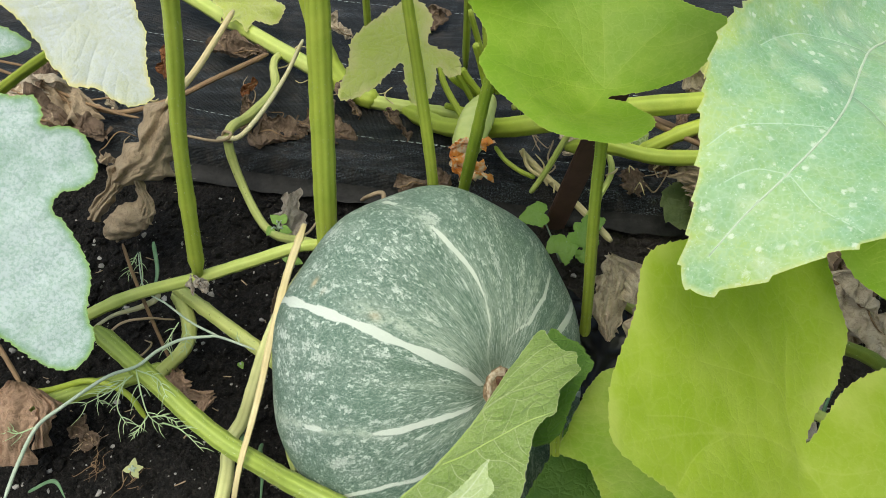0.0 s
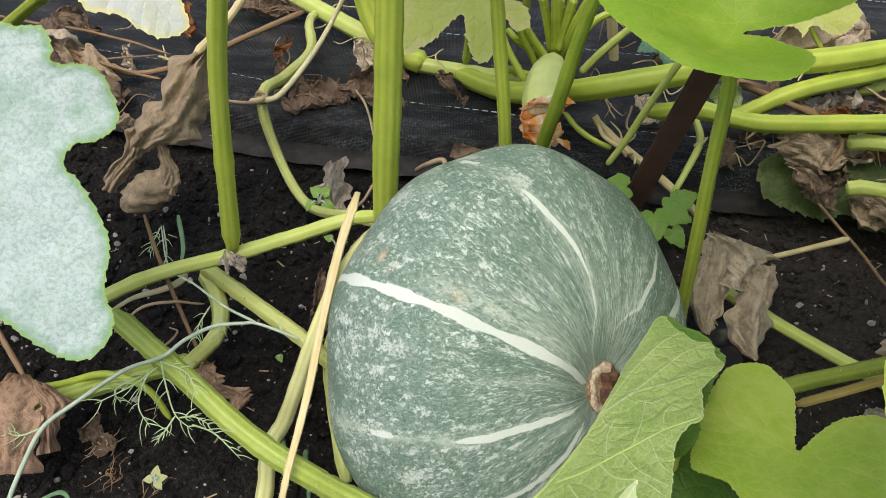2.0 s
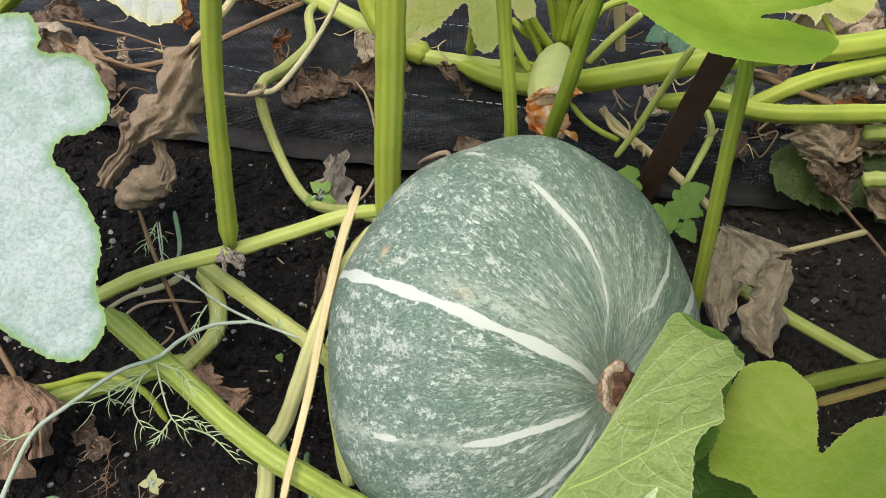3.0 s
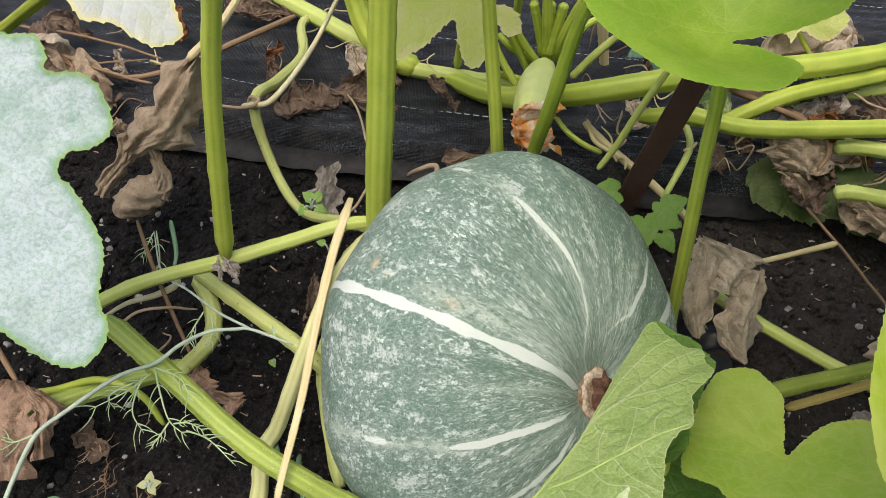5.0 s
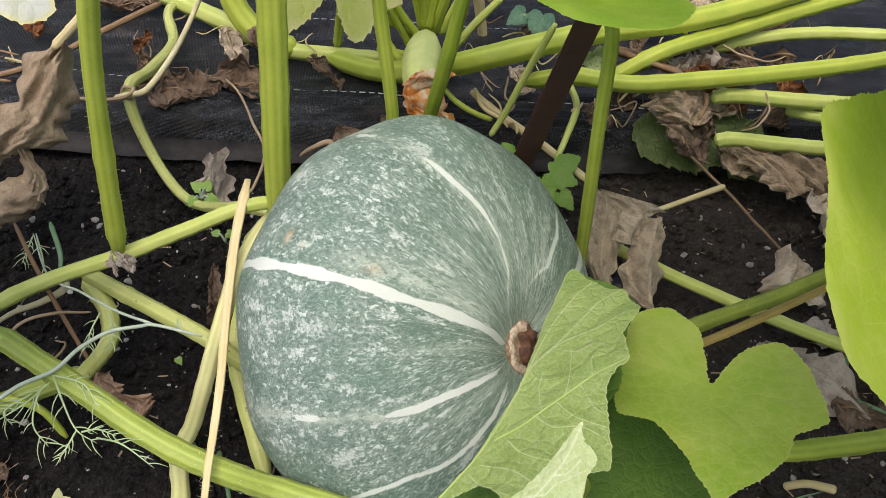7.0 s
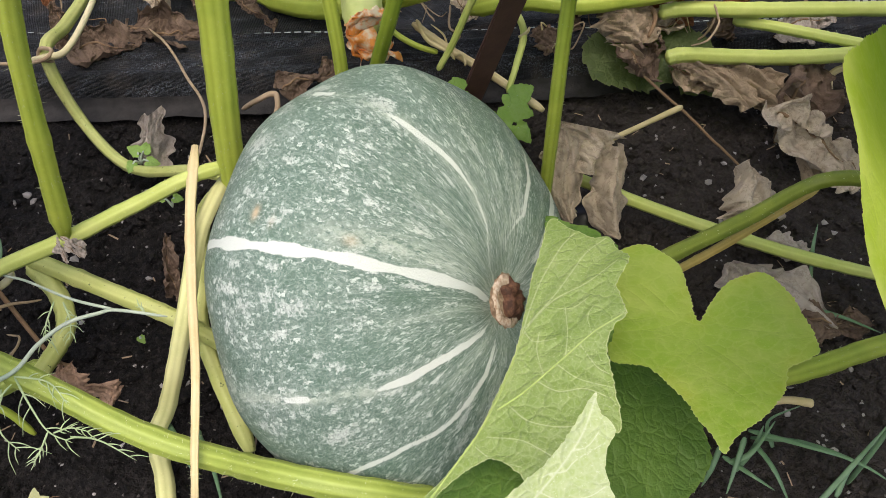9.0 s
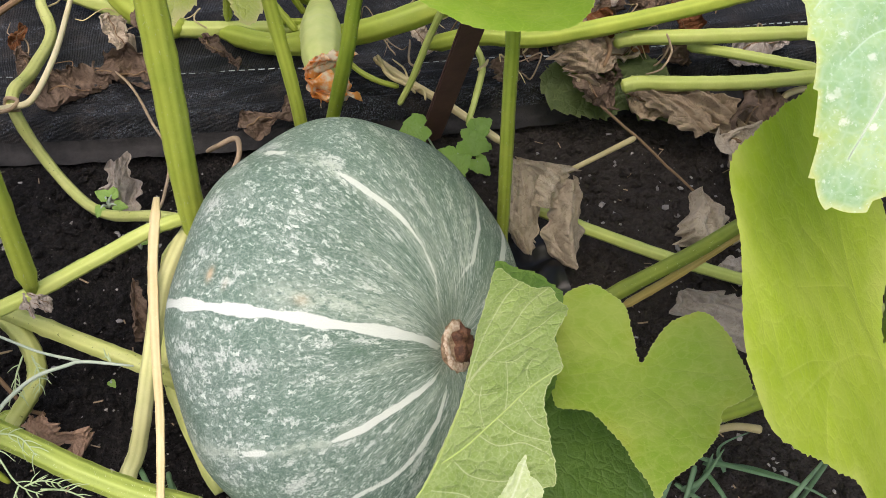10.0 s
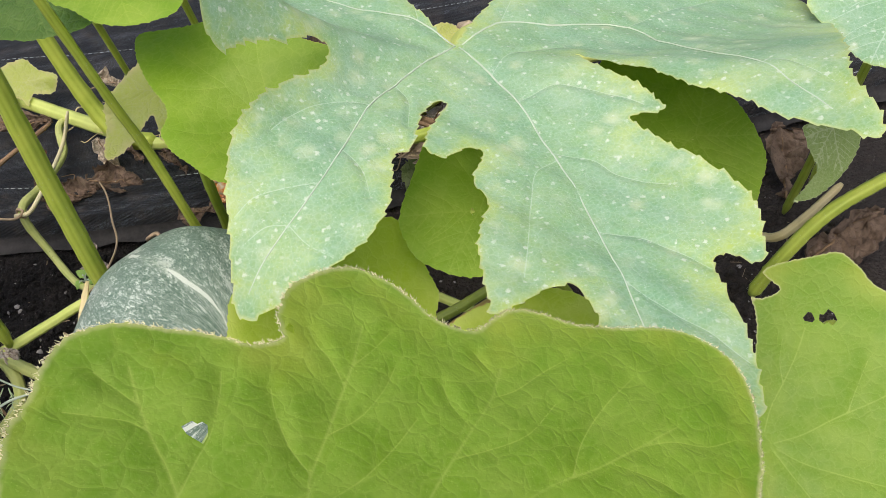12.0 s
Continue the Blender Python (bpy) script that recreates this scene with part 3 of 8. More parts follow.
def outline(prof, step, teeth, pitch, seed):
    """A closed, toothed leaf margin through control points (degrees, metres), evenly stepped."""
    rng = np.random.default_rng(seed)
    c = np.array([(r * math.cos(radians(a)), r * math.sin(radians(a))) for a, r in prof])
    k = len(c)
    t = np.linspace(0, k, k * 40, endpoint=False)
    i = t.astype(int)
    f = (t - i)[:, None]
    p0, p1, p2, p3 = c[(i - 1) % k], c[i % k], c[(i + 1) % k], c[(i + 2) % k]
    q = 0.5 * (2 * p1 + (p2 - p0) * f + (2 * p0 - 5 * p1 + 4 * p2 - p3) * f ** 2 + (3 * p1 - p0 - 3 * p2 + p3) * f ** 3)
    q = np.vstack([q, q[:1]])
    arc = np.r_[0, np.cumsum(np.linalg.norm(np.diff(q, axis=0), axis=1))]
    n = int(arc[-1] / step)
    s = np.linspace(0, arc[-1], n, endpoint=False)
    q = np.stack([np.interp(s, arc, q[:, 0]), np.interp(s, arc, q[:, 1])], 1)
    d = np.roll(q, -2, 0) - np.roll(q, 2, 0)
    nrm = np.stack([d[:, 1], -d[:, 0]], 1) / (np.linalg.norm(d, axis=1)[:, None] + 1e-9)
    if np.sum(q[:, 0] * np.roll(q[:, 1], -1) - np.roll(q[:, 0], -1) * q[:, 1]) < 0:
        nrm = -nrm
    ph = s / pitch + 0.45 * np.sin(s / pitch * 0.37 + seed) + 0.3 * np.sin(s / pitch * 0.91)
    saw = (ph % 1.0) ** 1.6 - 0.4
    size = 0.55 + 0.45 * np.sin(np.floor(ph) * 2.4 + seed)
    q = q + nrm * (teeth * saw * size + 0.25 * teeth * np.sin(ph * 0.9 + 1))[:, None]
    return q


def inside(p, poly):
    x, y = p[:, 0], p[:, 1]
    res = np.zeros(len(p), bool)
    a, b = poly, np.roll(poly, -1, 0)
    for (x0, y0), (x1, y1) in zip(a, b):
        if y0 == y1:
            continue
        hit = ((y0 > y) != (y1 > y)) & (x < (x1 - x0) * (y - y0) / (y1 - y0) + x0)
        res ^= hit
    return res


def blade(at, n, u, prof, mat, veins=(), cup=0.0, funnel=0.0, wave=0.0, lifts=(), teeth=0.0022, pitch=0.009, quilt=0.0005, grid=0.0028, seed=0, holes=(), fringe=0.0, side_gap=0.15, rib=1.0, root=(0.0, 0.0), third=0, drawn=()):
    """A leaf blade with the margin prof (degrees, metres) round the petiole's end; u is the zero direction, n the upper side.
    lifts raise (or lower) single lobes: (degrees, spread, metres, at radius, power). Returns the sheet and its main ribs."""
    rng = np.random.default_rng(seed)
    at, n = np.asarray(at, float), unit(n)
    u = np.asarray(u, float)
    u = unit(u - n * (u @ n))
    w = np.cross(n, u)
    rim = outline(prof, 0.0011 if grid < 0.0035 else 0.0016, teeth, pitch, seed)
    rmax = float(np.linalg.norm(rim, axis=1).max())
    lo, hi = rim.min(0), rim.max(0)
    gx, gy = np.meshgrid(np.arange(lo[0], hi[0], grid), np.arange(lo[1], hi[1], grid * 0.87))
    gx = gx + (np.arange(len(gx)) % 2)[:, None] * grid * 0.5
    g = np.stack([gx.ravel(), gy.ravel()], 1)
    g = g[inside(g, rim)]
    away = np.concatenate([np.linalg.norm(k[:, None] - rim[None, ::2], axis=2).min(1) for k in np.array_split(g, max(1, len(g) // 1500))])
    g, away = g[away > grid * 0.55], away[away > grid * 0.55]
    for hx, hy, hr in holes:
        a = np.arctan2(g[:, 1] - hy, g[:, 0] - hx)
        far = np.hypot(g[:, 0] - hx, g[:, 1] - hy) > hr * (1 + 0.35 * np.sin(3 * a + hx * 900) + 0.2 * np.sin(7 * a))
        g, away = g[far], away[far]
    # veins: curved main ribs, side ribs that bend towards the tip, and a third order
    lines = []

    def reach(p, d):
        t = np.arange(0.004, rmax * 1.2, 0.003)
        ok = inside(p + t[:, None] * d, rim)
        return t[int(np.argmin(ok))] if not ok.all() else t[-1]

    def curve(p, a, turn, length, steps):
        pts_ = [np.array(p, float)]
        for k in range(steps):
            b = a + turn * k / steps
            pts_.append(pts_[-1] + np.array([math.cos(b), math.sin(b)]) * length / steps)
        return np.array(pts_)

    for va in veins:
        a = radians(va)
        L = reach(np.array(root), np.array([math.cos(a), math.sin(a)])) * 0.96
        main = curve(root, a - 0.06, rng.uniform(0.05, 0.18), L, 14)
        lines.append((main, 1.0))
        for f in np.arange(0.16, 0.94, side_gap):
            for side in (-1, 1):
                ff = min(f + rng.uniform(-0.035, 0.035), 0.97)
                p0 = main[int(ff * 14)] + (main[min(int(ff * 14) + 1, 14)] - main[int(ff * 14)]) * (ff * 14 % 1)
                b = a + side * radians(rng.uniform(40, 58))
                room = reach(p0, np.array([math.cos(b), math.sin(b)])) * 0.94
                ln = min(L * (0.2 + 0.5 * (1 - f)) * rng.uniform(0.8, 1.15), room)
                sub = curve(p0, b, -side * 0.35, ln, 8)
                gaps = [(side * (o - va)) % 360 for o in veins if o != va]
                if gaps:
                    q = sub - np.array(root)
                    turn_ = np.abs((np.degrees(np.arctan2(q[:, 1], q[:, 0])) - va + 180) % 360 - 180)
                    keep_ = int(np.argmax(turn_ > 0.5 * min(gaps))) if (turn_ > 0.5 * min(gaps)).any() else 9
                    if keep_ < 3:
                        continue
                    sub = sub[:keep_ + 1]
                lines.append((sub, 0.62))
                for fr in [f_ for f_ in (2, 4, 6)[:third] if f_ < len(sub)]:
                    for s2 in (-1, 1):
                        lines.append((curve(sub[fr], b + s2 * radians(rng.uniform(45, 70)), -s2 * 0.5, ln * rng.uniform(0.16, 0.3), 4), 0.36))
    for amp, *knots in drawn:
        flat_ = spline([(x, y, 0.0) for x, y in knots], 6 * len(knots))
        lines.append((flat_[:, :2], amp))
    extra = []
    for pl, amp in lines:
        k = max(2, int(np.linalg.norm(np.diff(pl, axis=0), axis=1).sum() / (grid * 0.75)))
        t = np.linspace(0, len(pl) - 1, k)
        extra.append(np.stack([np.interp(t, np.arange(len(pl)), pl[:, 0]), np.interp(t, np.arange(len(pl)), pl[:, 1])], 1))
    if extra:
        extra = np.vstack(extra)
        extra = extra[inside(extra, rim)]
        ea = np.concatenate([np.linalg.norm(k[:, None] - rim[None, ::2], axis=2).min(1) for k in np.array_split(extra, max(1, len(extra) // 1500))])
        keep = ea > grid * 0.55
        for hx, hy, hr in holes:
            keep &= np.hypot(extra[:, 0] - hx, extra[:, 1] - hy) > hr * 1.2
        g, away = np.vstack([g, extra[keep]]), np.r_[away, ea[keep]]
    P = np.vstack([rim, g])
    m_ = len(rim)
    res = delaunay_2d_cdt([Vector(p) for p in P], [(k, (k + 1) % m_) for k in range(m_)], [], 1, 1e-7)
    P = np.array([tuple(p) for p in res[0]])
    faces = [tuple(f) for f in res[2]]
    orig = res[3]
    dist_edge = np.zeros(len(P))
    for k, o in enumerate(orig):
        if o and o[0] >= m_:
            dist_edge[k] = away[o[0] - m_]
    if holes:
        cut = []
        for f in faces:
            c = P[list(f)]
            longest = max(np.linalg.norm(c[0] - c[1]), np.linalg.norm(c[1] - c[2]), np.linalg.norm(c[2] - c[0]))
            mid = c.mean(0)
            near_hole = any(np.hypot(mid[0] - hx, mid[1] - hy) < hr * 1.1 for hx, hy, hr in holes)
            if not (near_hole and longest > grid * 1.7):
                cut.append(f)
        faces = cut
    X, Y = P[:, 0], P[:, 1]
    near = np.full(len(P), 0.012)
    for pl, amp in lines:
        lo_, hi_ = pl.min(0) - 0.012, pl.max(0) + 0.012
        sel = np.nonzero((X > lo_[0]) & (X < hi_[0]) & (Y > lo_[1]) & (Y < hi_[1]))[0]
        if not len(sel):
            continue
        Q, best = P[sel], np.full(len(sel), 1.0)
        for p0, p1 in zip(pl[:-1], pl[1:]):
            d = p1 - p0
            f = np.clip(((Q - p0) @ d) / float(d @ d + 1e-15), 0, 1)
            best = np.minimum(best, np.linalg.norm(Q - p0 - f[:, None] * d, axis=1))
        near[sel] = np.minimum(near[sel], best / amp)
    vein = near * 1000.0
    ph = rng.uniform(0, 6, 8)

    def lift(x, y):
        r = np.hypot(x, y)
        a = np.arctan2(y, x)
        h = cup * r * r / rmax - funnel * np.exp(-(r / (0.35 * rmax)) ** 2) * rmax
        for la, lw, lh, lr, power in lifts:
            d = (np.degrees(a) - la + 180) % 360 - 180
            h = h + lh * (r / lr) ** power * np.exp(-(d / lw) ** 2)
        h = h + wave * rmax * (r / rmax) ** 2 * (np.sin(3 * a + ph[0]) + 0.6 * np.sin(5 * a + ph[1]) + 0.5 * np.sin(9 * a + ph[2]))
        h = h + 0.004 * rmax * (np.sin(x * 70 + ph[3]) * np.sin(y * 60 + ph[4]) + 0.5 * np.sin(x * 150 + ph[5]) * np.sin(y * 170 + ph[6]))
        return h

    edge = np.clip(1 - dist_edge / (0.35 * rmax), 0, 1)
    h = lift(X, Y) + quilt * (1 - np.exp(-(near / 0.010) ** 1.5))
    h = h + fringe * np.maximum(edge - 0.9, 0) * 10 * np.sin(np.arctan2(Y, X) * 23 + seed)
    verts = at + X[:, None] * u + Y[:, None] * w + h[:, None] * n
    # upper side follows n
    f0 = np.array(faces)
    cr = (P[f0[:, 1]] - P[f0[:, 0]])[:, 0] * (P[f0[:, 2]] - P[f0[:, 0]])[:, 1] - (P[f0[:, 1]] - P[f0[:, 0]])[:, 1] * (P[f0[:, 2]] - P[f0[:, 0]])[:, 0]
    faces = [tuple(f) if c > 0 else tuple(f[::-1]) for f, c in zip(faces, cr)]
    sheet = (verts, faces, mat, {"vein": vein, "edge": edge})
    ribs = []
    for pl, amp in lines:
        if amp < 0.9:
            continue
        hh = lift(pl[:, 0], pl[:, 1]) + 0.0001
        line = at + pl[:, :1] * u + pl[:, 1:2] * w + hh[:, None] * n
        size = (rmax / 0.15) ** 0.5 * rib
        ribs.append(tube(line, [0.0012 * size, 0.0008 * size, 0.0003], None, sides=6, n=24))
    return sheet, ribs, at + n * float(lift(np.zeros(1), np.zeros(1))[0])


RIB = stalk_mat("leaf_rib", (0.38, 0.49, 0.14), (0.34, 0.45, 0.11))
RIB_PALE = stalk_mat("leaf_rib_pale", (0.52, 0.60, 0.46), (0.46, 0.56, 0.40))


def rim_hairs(sheet, count):
    """Pale bristles along the margin of a blade."""
    rng = np.random.default_rng(4)
    v_, f_, _m, a_ = sheet
    rim = np.nonzero(a_["edge"] > 0.999)[0]
    mid = v_.mean(0)
    verts, faces = [], []
    for k in rng.choice(rim, size=min(3 * len(rim), 5200)):
        p = v_[k] + rng.standard_normal(3) * 0.0003
        d = unit(unit(p - mid) * 0.8 + rng.standard_normal(3) * 0.6 + (0, 0, 0.4))
        s_ = unit(np.cross(d, (0.3, 0.2, 1))) * 0.00024
        q_ = p + d * rng.uniform(0.0007, 0.0019)
        o = len(verts)
        verts += [p + s_, p - s_, p + np.cross(s_, d), q_]
        faces += [(o, o + 1, o + 3), (o + 1, o + 2, o + 3), (o + 2, o, o + 3)]
    return np.array(verts), faces, HAIR_PALE, {}


HAIR_PALE = Mat("margin_hair").finish((0.84, 0.80, 0.50), 0.6, 0.2, 0.4)


def leaf(label, at, n, u, prof, mat, veins, stalk=None, stalk_r=(0.005, 0.004), stalk_mat_=None, rib_mat=None, ribs_on=False, group="squash leaves", name="squash_leaf", hair=420, margin=False, **kw):
    sheet, ribs, heart = blade(at, n, u, prof, mat, veins, **kw)
    if stalk:
        stalk = [*stalk, tuple(heart - (0.008 + 2 * stalk_r[-1]) * unit(n)), tuple(heart - (0.0025 + 1.7 * stalk_r[-1]) * unit(n))]
    ob = thing(name, stalk[0] if stalk else tuple(heart), label, "leaf", group)
    b = part("blade", sheet, ob)
    if margin:
        rim = outline(prof, 0.0005, 0.0012, kw.get("pitch", 0.009), kw.get("seed", 0))
        part("hairy_margin", rim_hairs(sheet, len(rim)), ob, "pale bristly leaf margin")["kind"] = "stuff"
    if ribs_on:
        for r in ribs:
            part("midrib", (r[0], r[1], rib_mat or RIB, r[3]), b, "pale raised leaf rib")
    if stalk:
        part("petiole", tube(stalk, stalk_r, stalk_mat_ or STALK, sides=20, n=40, ridges=7, depth=0.10, seed=len(label)), ob, "hairy ribbed green leaf stalk")
        if hair:
            part("bristles", hairs(stalk, stalk_r, hair), ob)["kind"] = "stuff"
    return ob


def stalk(name, label, category, points, radii, mat, ridges=7, hair=0, n=48, sides=20, wobble=0.0, group="", seed=3, flat=1.0, depth=0.09):
    ob = thing(name, points[0], label, category, group)
    part("stem", tube(points, radii, mat, sides=sides, n=n, ridges=ridges, depth=depth, wobble=wobble, seed=seed, flat=flat), ob)
    if hair:
        part("bristles", hairs(points, radii, hair), ob)["kind"] = "stuff"
    return ob


def dry_leaf(label, at, n, u, size, mat, seed, squash=(1.0, 0.6), curl=1.2, crumple=0.12, group="withered leaves", twist=0.0):
    """A shrivelled leaf: a toothed sheet rolled round its long axis and crumpled."""
    rng = np.random.default_rng(seed)
    at, n = np.asarray(at, float), unit(n)
    u = unit(np.asarray(u, float) - n * (np.asarray(u, float) @ n))
    w = np.cross(n, u)
    rows, cols = 60, 44
    a = np.linspace(-1, 1, rows)
    b = np.linspace(-1, 1, cols)
    A, B = np.meshgrid(a, b, indexing="ij")
    wid = (1 - np.abs(A) ** 2.6) ** 0.5 * (1 + 0.25 * np.sin(A * 5 + seed) + 0.12 * np.sin(A * 17 + seed * 2) + 0.05 * np.sin(A * 41))
    X = A * size * squash[0] * (1 + 0.06 * np.sin(B * 6 + seed))
    Yf = B * wid * size * squash[1]
    ph = rng.uniform(0, 6, 12)
    th = Yf / (size * squash[1]) * curl * (1 + 0.5 * np.sin(A * 2.2 + ph[0])) + twist * A
    rad = size * squash[1] / max(curl, 0.2)
    Y = rad * np.sin(th)
    Z = rad * (1 - np.cos(th))
    for k in range(9):
        f = 2.0 * 1.45 ** k
        d = unit(rng.standard_normal(2))
        g = np.abs(np.sin((A * d[0] + B * d[1] * 0.8) * f + ph[k])) - 0.6
        amp = crumple * size * 1.1 / f ** 0.75
        Z = Z + amp * 1.5 * g
        Y = Y + amp * 0.8 * np.sin((A * d[1] - B * d[0]) * f * 1.1 + ph[(k + 3) % 12])
        X = X + amp * 0.6 * np.cos((A + B * d[0]) * f + ph[(k + 5) % 12])
    vein = np.maximum(np.exp(-(B / 0.05) ** 2), 0.6 * np.exp(-((((A * 3 + np.abs(B) * 1.3) % 1) - 0.5) / 0.09) ** 2))
    verts = at + X.reshape(-1, 1) * u + Y.reshape(-1, 1) * w + Z.reshape(-1, 1) * n
    faces = [(i * cols + j, (i + 1) * cols + j, (i + 1) * cols + j + 1, i * cols + j + 1) for i in range(rows - 1) for j in range(cols - 1)]
    low = verts[:, 2].min()
    if low < 0.002:
        verts[:, 2] += (0.002 - low) * 0.7
    ob = thing("withered_leaf", tuple(at), label, "dry leaf", group)
    part("blade", (verts, faces, mat, {"vein": vein.ravel(), "edge": np.abs(B).ravel()}), ob)
    mid = verts.reshape(rows, cols, 3)[::6, cols // 2] + 0.0004 * n
    part("midrib", tube(mid, [0.0014 * size / 0.04, 0.001 * size / 0.04, 0.0004], TWIG, sides=6, n=22), ob)
    return ob


def withered(label, pieces, mat, seed, rolls=()):
    """A shrivelled leaf made of folded sheets, each stretched between two edges, and of rolled parts."""
    rng = np.random.default_rng(seed)
    first = np.array(pieces[0][0][0], float)
    ob = thing("withered_leaf", tuple(first), label, "dry leaf", "withered leaves")
    for left, right, bulge in pieces:
        rows, cols = 64, 34
        lft, rgt = spline(left, rows), spline(right, rows)
        size = float(np.linalg.norm(lft - rgt, axis=1).max()) + 0.3 * float(np.linalg.norm(lft[0] - lft[-1]))
        A, B = np.meshgrid(np.linspace(-1, 1, rows), np.linspace(-1, 1, cols), indexing="ij")
        P = lft[:, None] * (1 - (B[..., None] + 1) / 2) + rgt[:, None] * (B[..., None] + 1) / 2
        P = P + (rgt - lft)[:, None] * (0.10 * np.sign(B) * B * B * (np.sin(A * 7 + seed) + 0.6 * np.sin(A * 17 + 2 * seed)))[..., None]
        n = unit(np.cross(lft[-1] - lft[0], rgt[len(rgt) // 2] - lft[len(lft) // 2]))
        n = n if n[1] < 0.2 and n @ np.array((0, -0.6, 0.8)) > 0 else -n
        H = bulge * (1 - B * B)
        for k in range(6):
            f = 2.6 * 1.5 ** k
            d = unit(np.array((0.55 * rng.standard_normal(), 1.0)))
            bend = 0.5 * np.sin(A * rng.uniform(1.5, 3.5) + rng.uniform(0, 6))
            crest = np.sqrt(np.sin((A * d[0] + (B + 0.35 * bend) * d[1]) * f + rng.uniform(0, 6)) ** 2 + 0.02)
            H = H + 0.30 * size / f ** 1.1 * (crest - 0.6)
        P = P + H[..., None] * n + rng.standard_normal(P.shape) * 0.0001
        P[..., 2] = np.maximum(P[..., 2], 0.003 + 0.002 * np.abs(np.sin(A * 9 + B * 5)))
        vein = np.maximum(np.exp(-(B / 0.05) ** 2), 0.6 * np.exp(-((((A * 3 + np.abs(B) * 1.3) % 1) - 0.5) / 0.08) ** 2))
        faces = [(i * cols + j, (i + 1) * cols + j, (i + 1) * cols + j + 1, i * cols + j + 1) for i in range(rows - 1) for j in range(cols - 1)]
        part("fold", (P.reshape(-1, 3), faces, mat, {"vein": vein.ravel(), "edge": np.abs(B).ravel()}), ob)
    for line, radii in rolls:
        rows, cols = 50, 40
        path = spline(line, rows)
        rad = np.interp(np.linspace(0, 1, rows), np.linspace(0, 1, len(radii)), radii)
        tan = np.gradient(path, axis=0)
        verts = []
        for i in range(rows):
            t_ = unit(tan[i])
            s_ = unit(np.cross(t_, (0.1, 0.2, 1)))
            q_ = np.cross(s_, t_)
            for j in range(cols):
                an = j / (cols - 1) * 7.6 + 0.02 * i
                r = rad[i] * (1 - 0.05 * an + 0.10 * abs(math.sin(2.5 * an + i * 0.11)) + 0.06 * math.sin(6 * an + i * 0.3) + 0.04 * math.sin(i * 0.55))
                verts.append(path[i] + s_ * r * math.cos(an) + q_ * r * math.sin(an) + t_ * 0.003 * math.sin(3 * an))
        vein = np.array([0.7 if j % 9 == 0 else 0.0 for i in range(rows) for j in range(cols)])
        faces = [(i * cols + j, (i + 1) * cols + j, (i + 1) * cols + j + 1, i * cols + j + 1) for i in range(rows - 1) for j in range(cols - 1)]
        part("rolled_end", (np.array(verts), faces, mat, {"vein": vein, "edge": vein}), ob, "rolled end of the withered leaf")
    return ob


# ---- ground ----


def edge_y(x):
    """The line where the woven fabric ends on the soil."""
    return 0.719 - 0.16 * x + 0.10 * x * x


def soil_height(x, y):
    z = -0.045 * math.exp(-((x + 0.006) ** 2 + (y - 0.44) ** 2) / 0.022)
    z += 0.010 * (noise.noise((x * 7, y * 7, 0.3))) + 0.006 * noise.noise((x * 22, y * 22, 1.7)) + 0.0045 * noise.noise((x * 60, y * 60, 4.1)) + 0.003 * noise.noise((x * 140, y * 140, 9.0))
    return z - 0.004


def ground():
    def axis(lo, hi, step, far):
        inner = np.arange(lo, hi, step)
        grow = [step * 1.5]
        while sum(grow) < far:
            grow.append(grow[-1] * 1.35)
        g = np.cumsum(grow)
        return np.r_[(lo - g)[::-1], inner, hi + g]
    xs, ys = axis(-0.62, 0.75, 0.0048, 400), axis(0.12, 0.86, 0.0048, 400)
    verts = []
    for y in ys:
        for x in xs:
            near = -0.8 < x < 0.9 and 0 < y < 1.1
            verts.append((x, y, soil_height(x, y) if near else -0.004 + 0.006 * noise.noise((x * 5, y * 5, 0.3))))
    nx = len(xs)
    faces = [(j * nx + i, j * nx + i + 1, (j + 1) * nx + i + 1, (j + 1) * nx + i) for j in range(len(ys) - 1) for i in range(nx - 1)]
    ob = new("ground", mesh_of("ground", verts, faces, SOIL))
    tagged(ob, "dark moist crumbly garden soil", "soil", kind="structure")


ground()


def lumps(name, label, category, mat, count, lo, hi, seed, area, sink=0.4):
    rng = np.random.default_rng(seed)
    bm = bmesh.new()
    bmesh.ops.create_icosphere(bm, subdivisions=1, radius=1)
    bv = np.array([v_.co[:] for v_ in bm.verts])
    bf = [[v_.index for v_ in f.verts] for f in bm.faces]
    bm.free()
    verts, faces = [], []
    for _ in range(count):
        x, y = rng.uniform(area[0], area[1]), rng.uniform(area[2], area[3])
        if y > edge_y(x) - 0.01:
            continue
        r = lo + (hi - lo) * rng.random() ** 3
        q = bv * (1 + 0.28 * rng.standard_normal((len(bv), 1))) * r * np.array([1, rng.uniform(0.6, 1), rng.uniform(0.5, 0.9)])
        a = rng.uniform(0, 6.28)
        q = q @ np.array([[math.cos(a), -math.sin(a), 0], [math.sin(a), math.cos(a), 0], [0, 0, 1]])
        o = len(verts) * len(bv)
        verts.append(q + (x, y, soil_height(x, y) + r * sink))
        faces += [tuple(i + o for i in f) for f in bf]
    ob = new(name, mesh_of(name, np.vstack(verts), faces, mat, smooth=False))
    tagged(ob, label, category, kind="stuff")


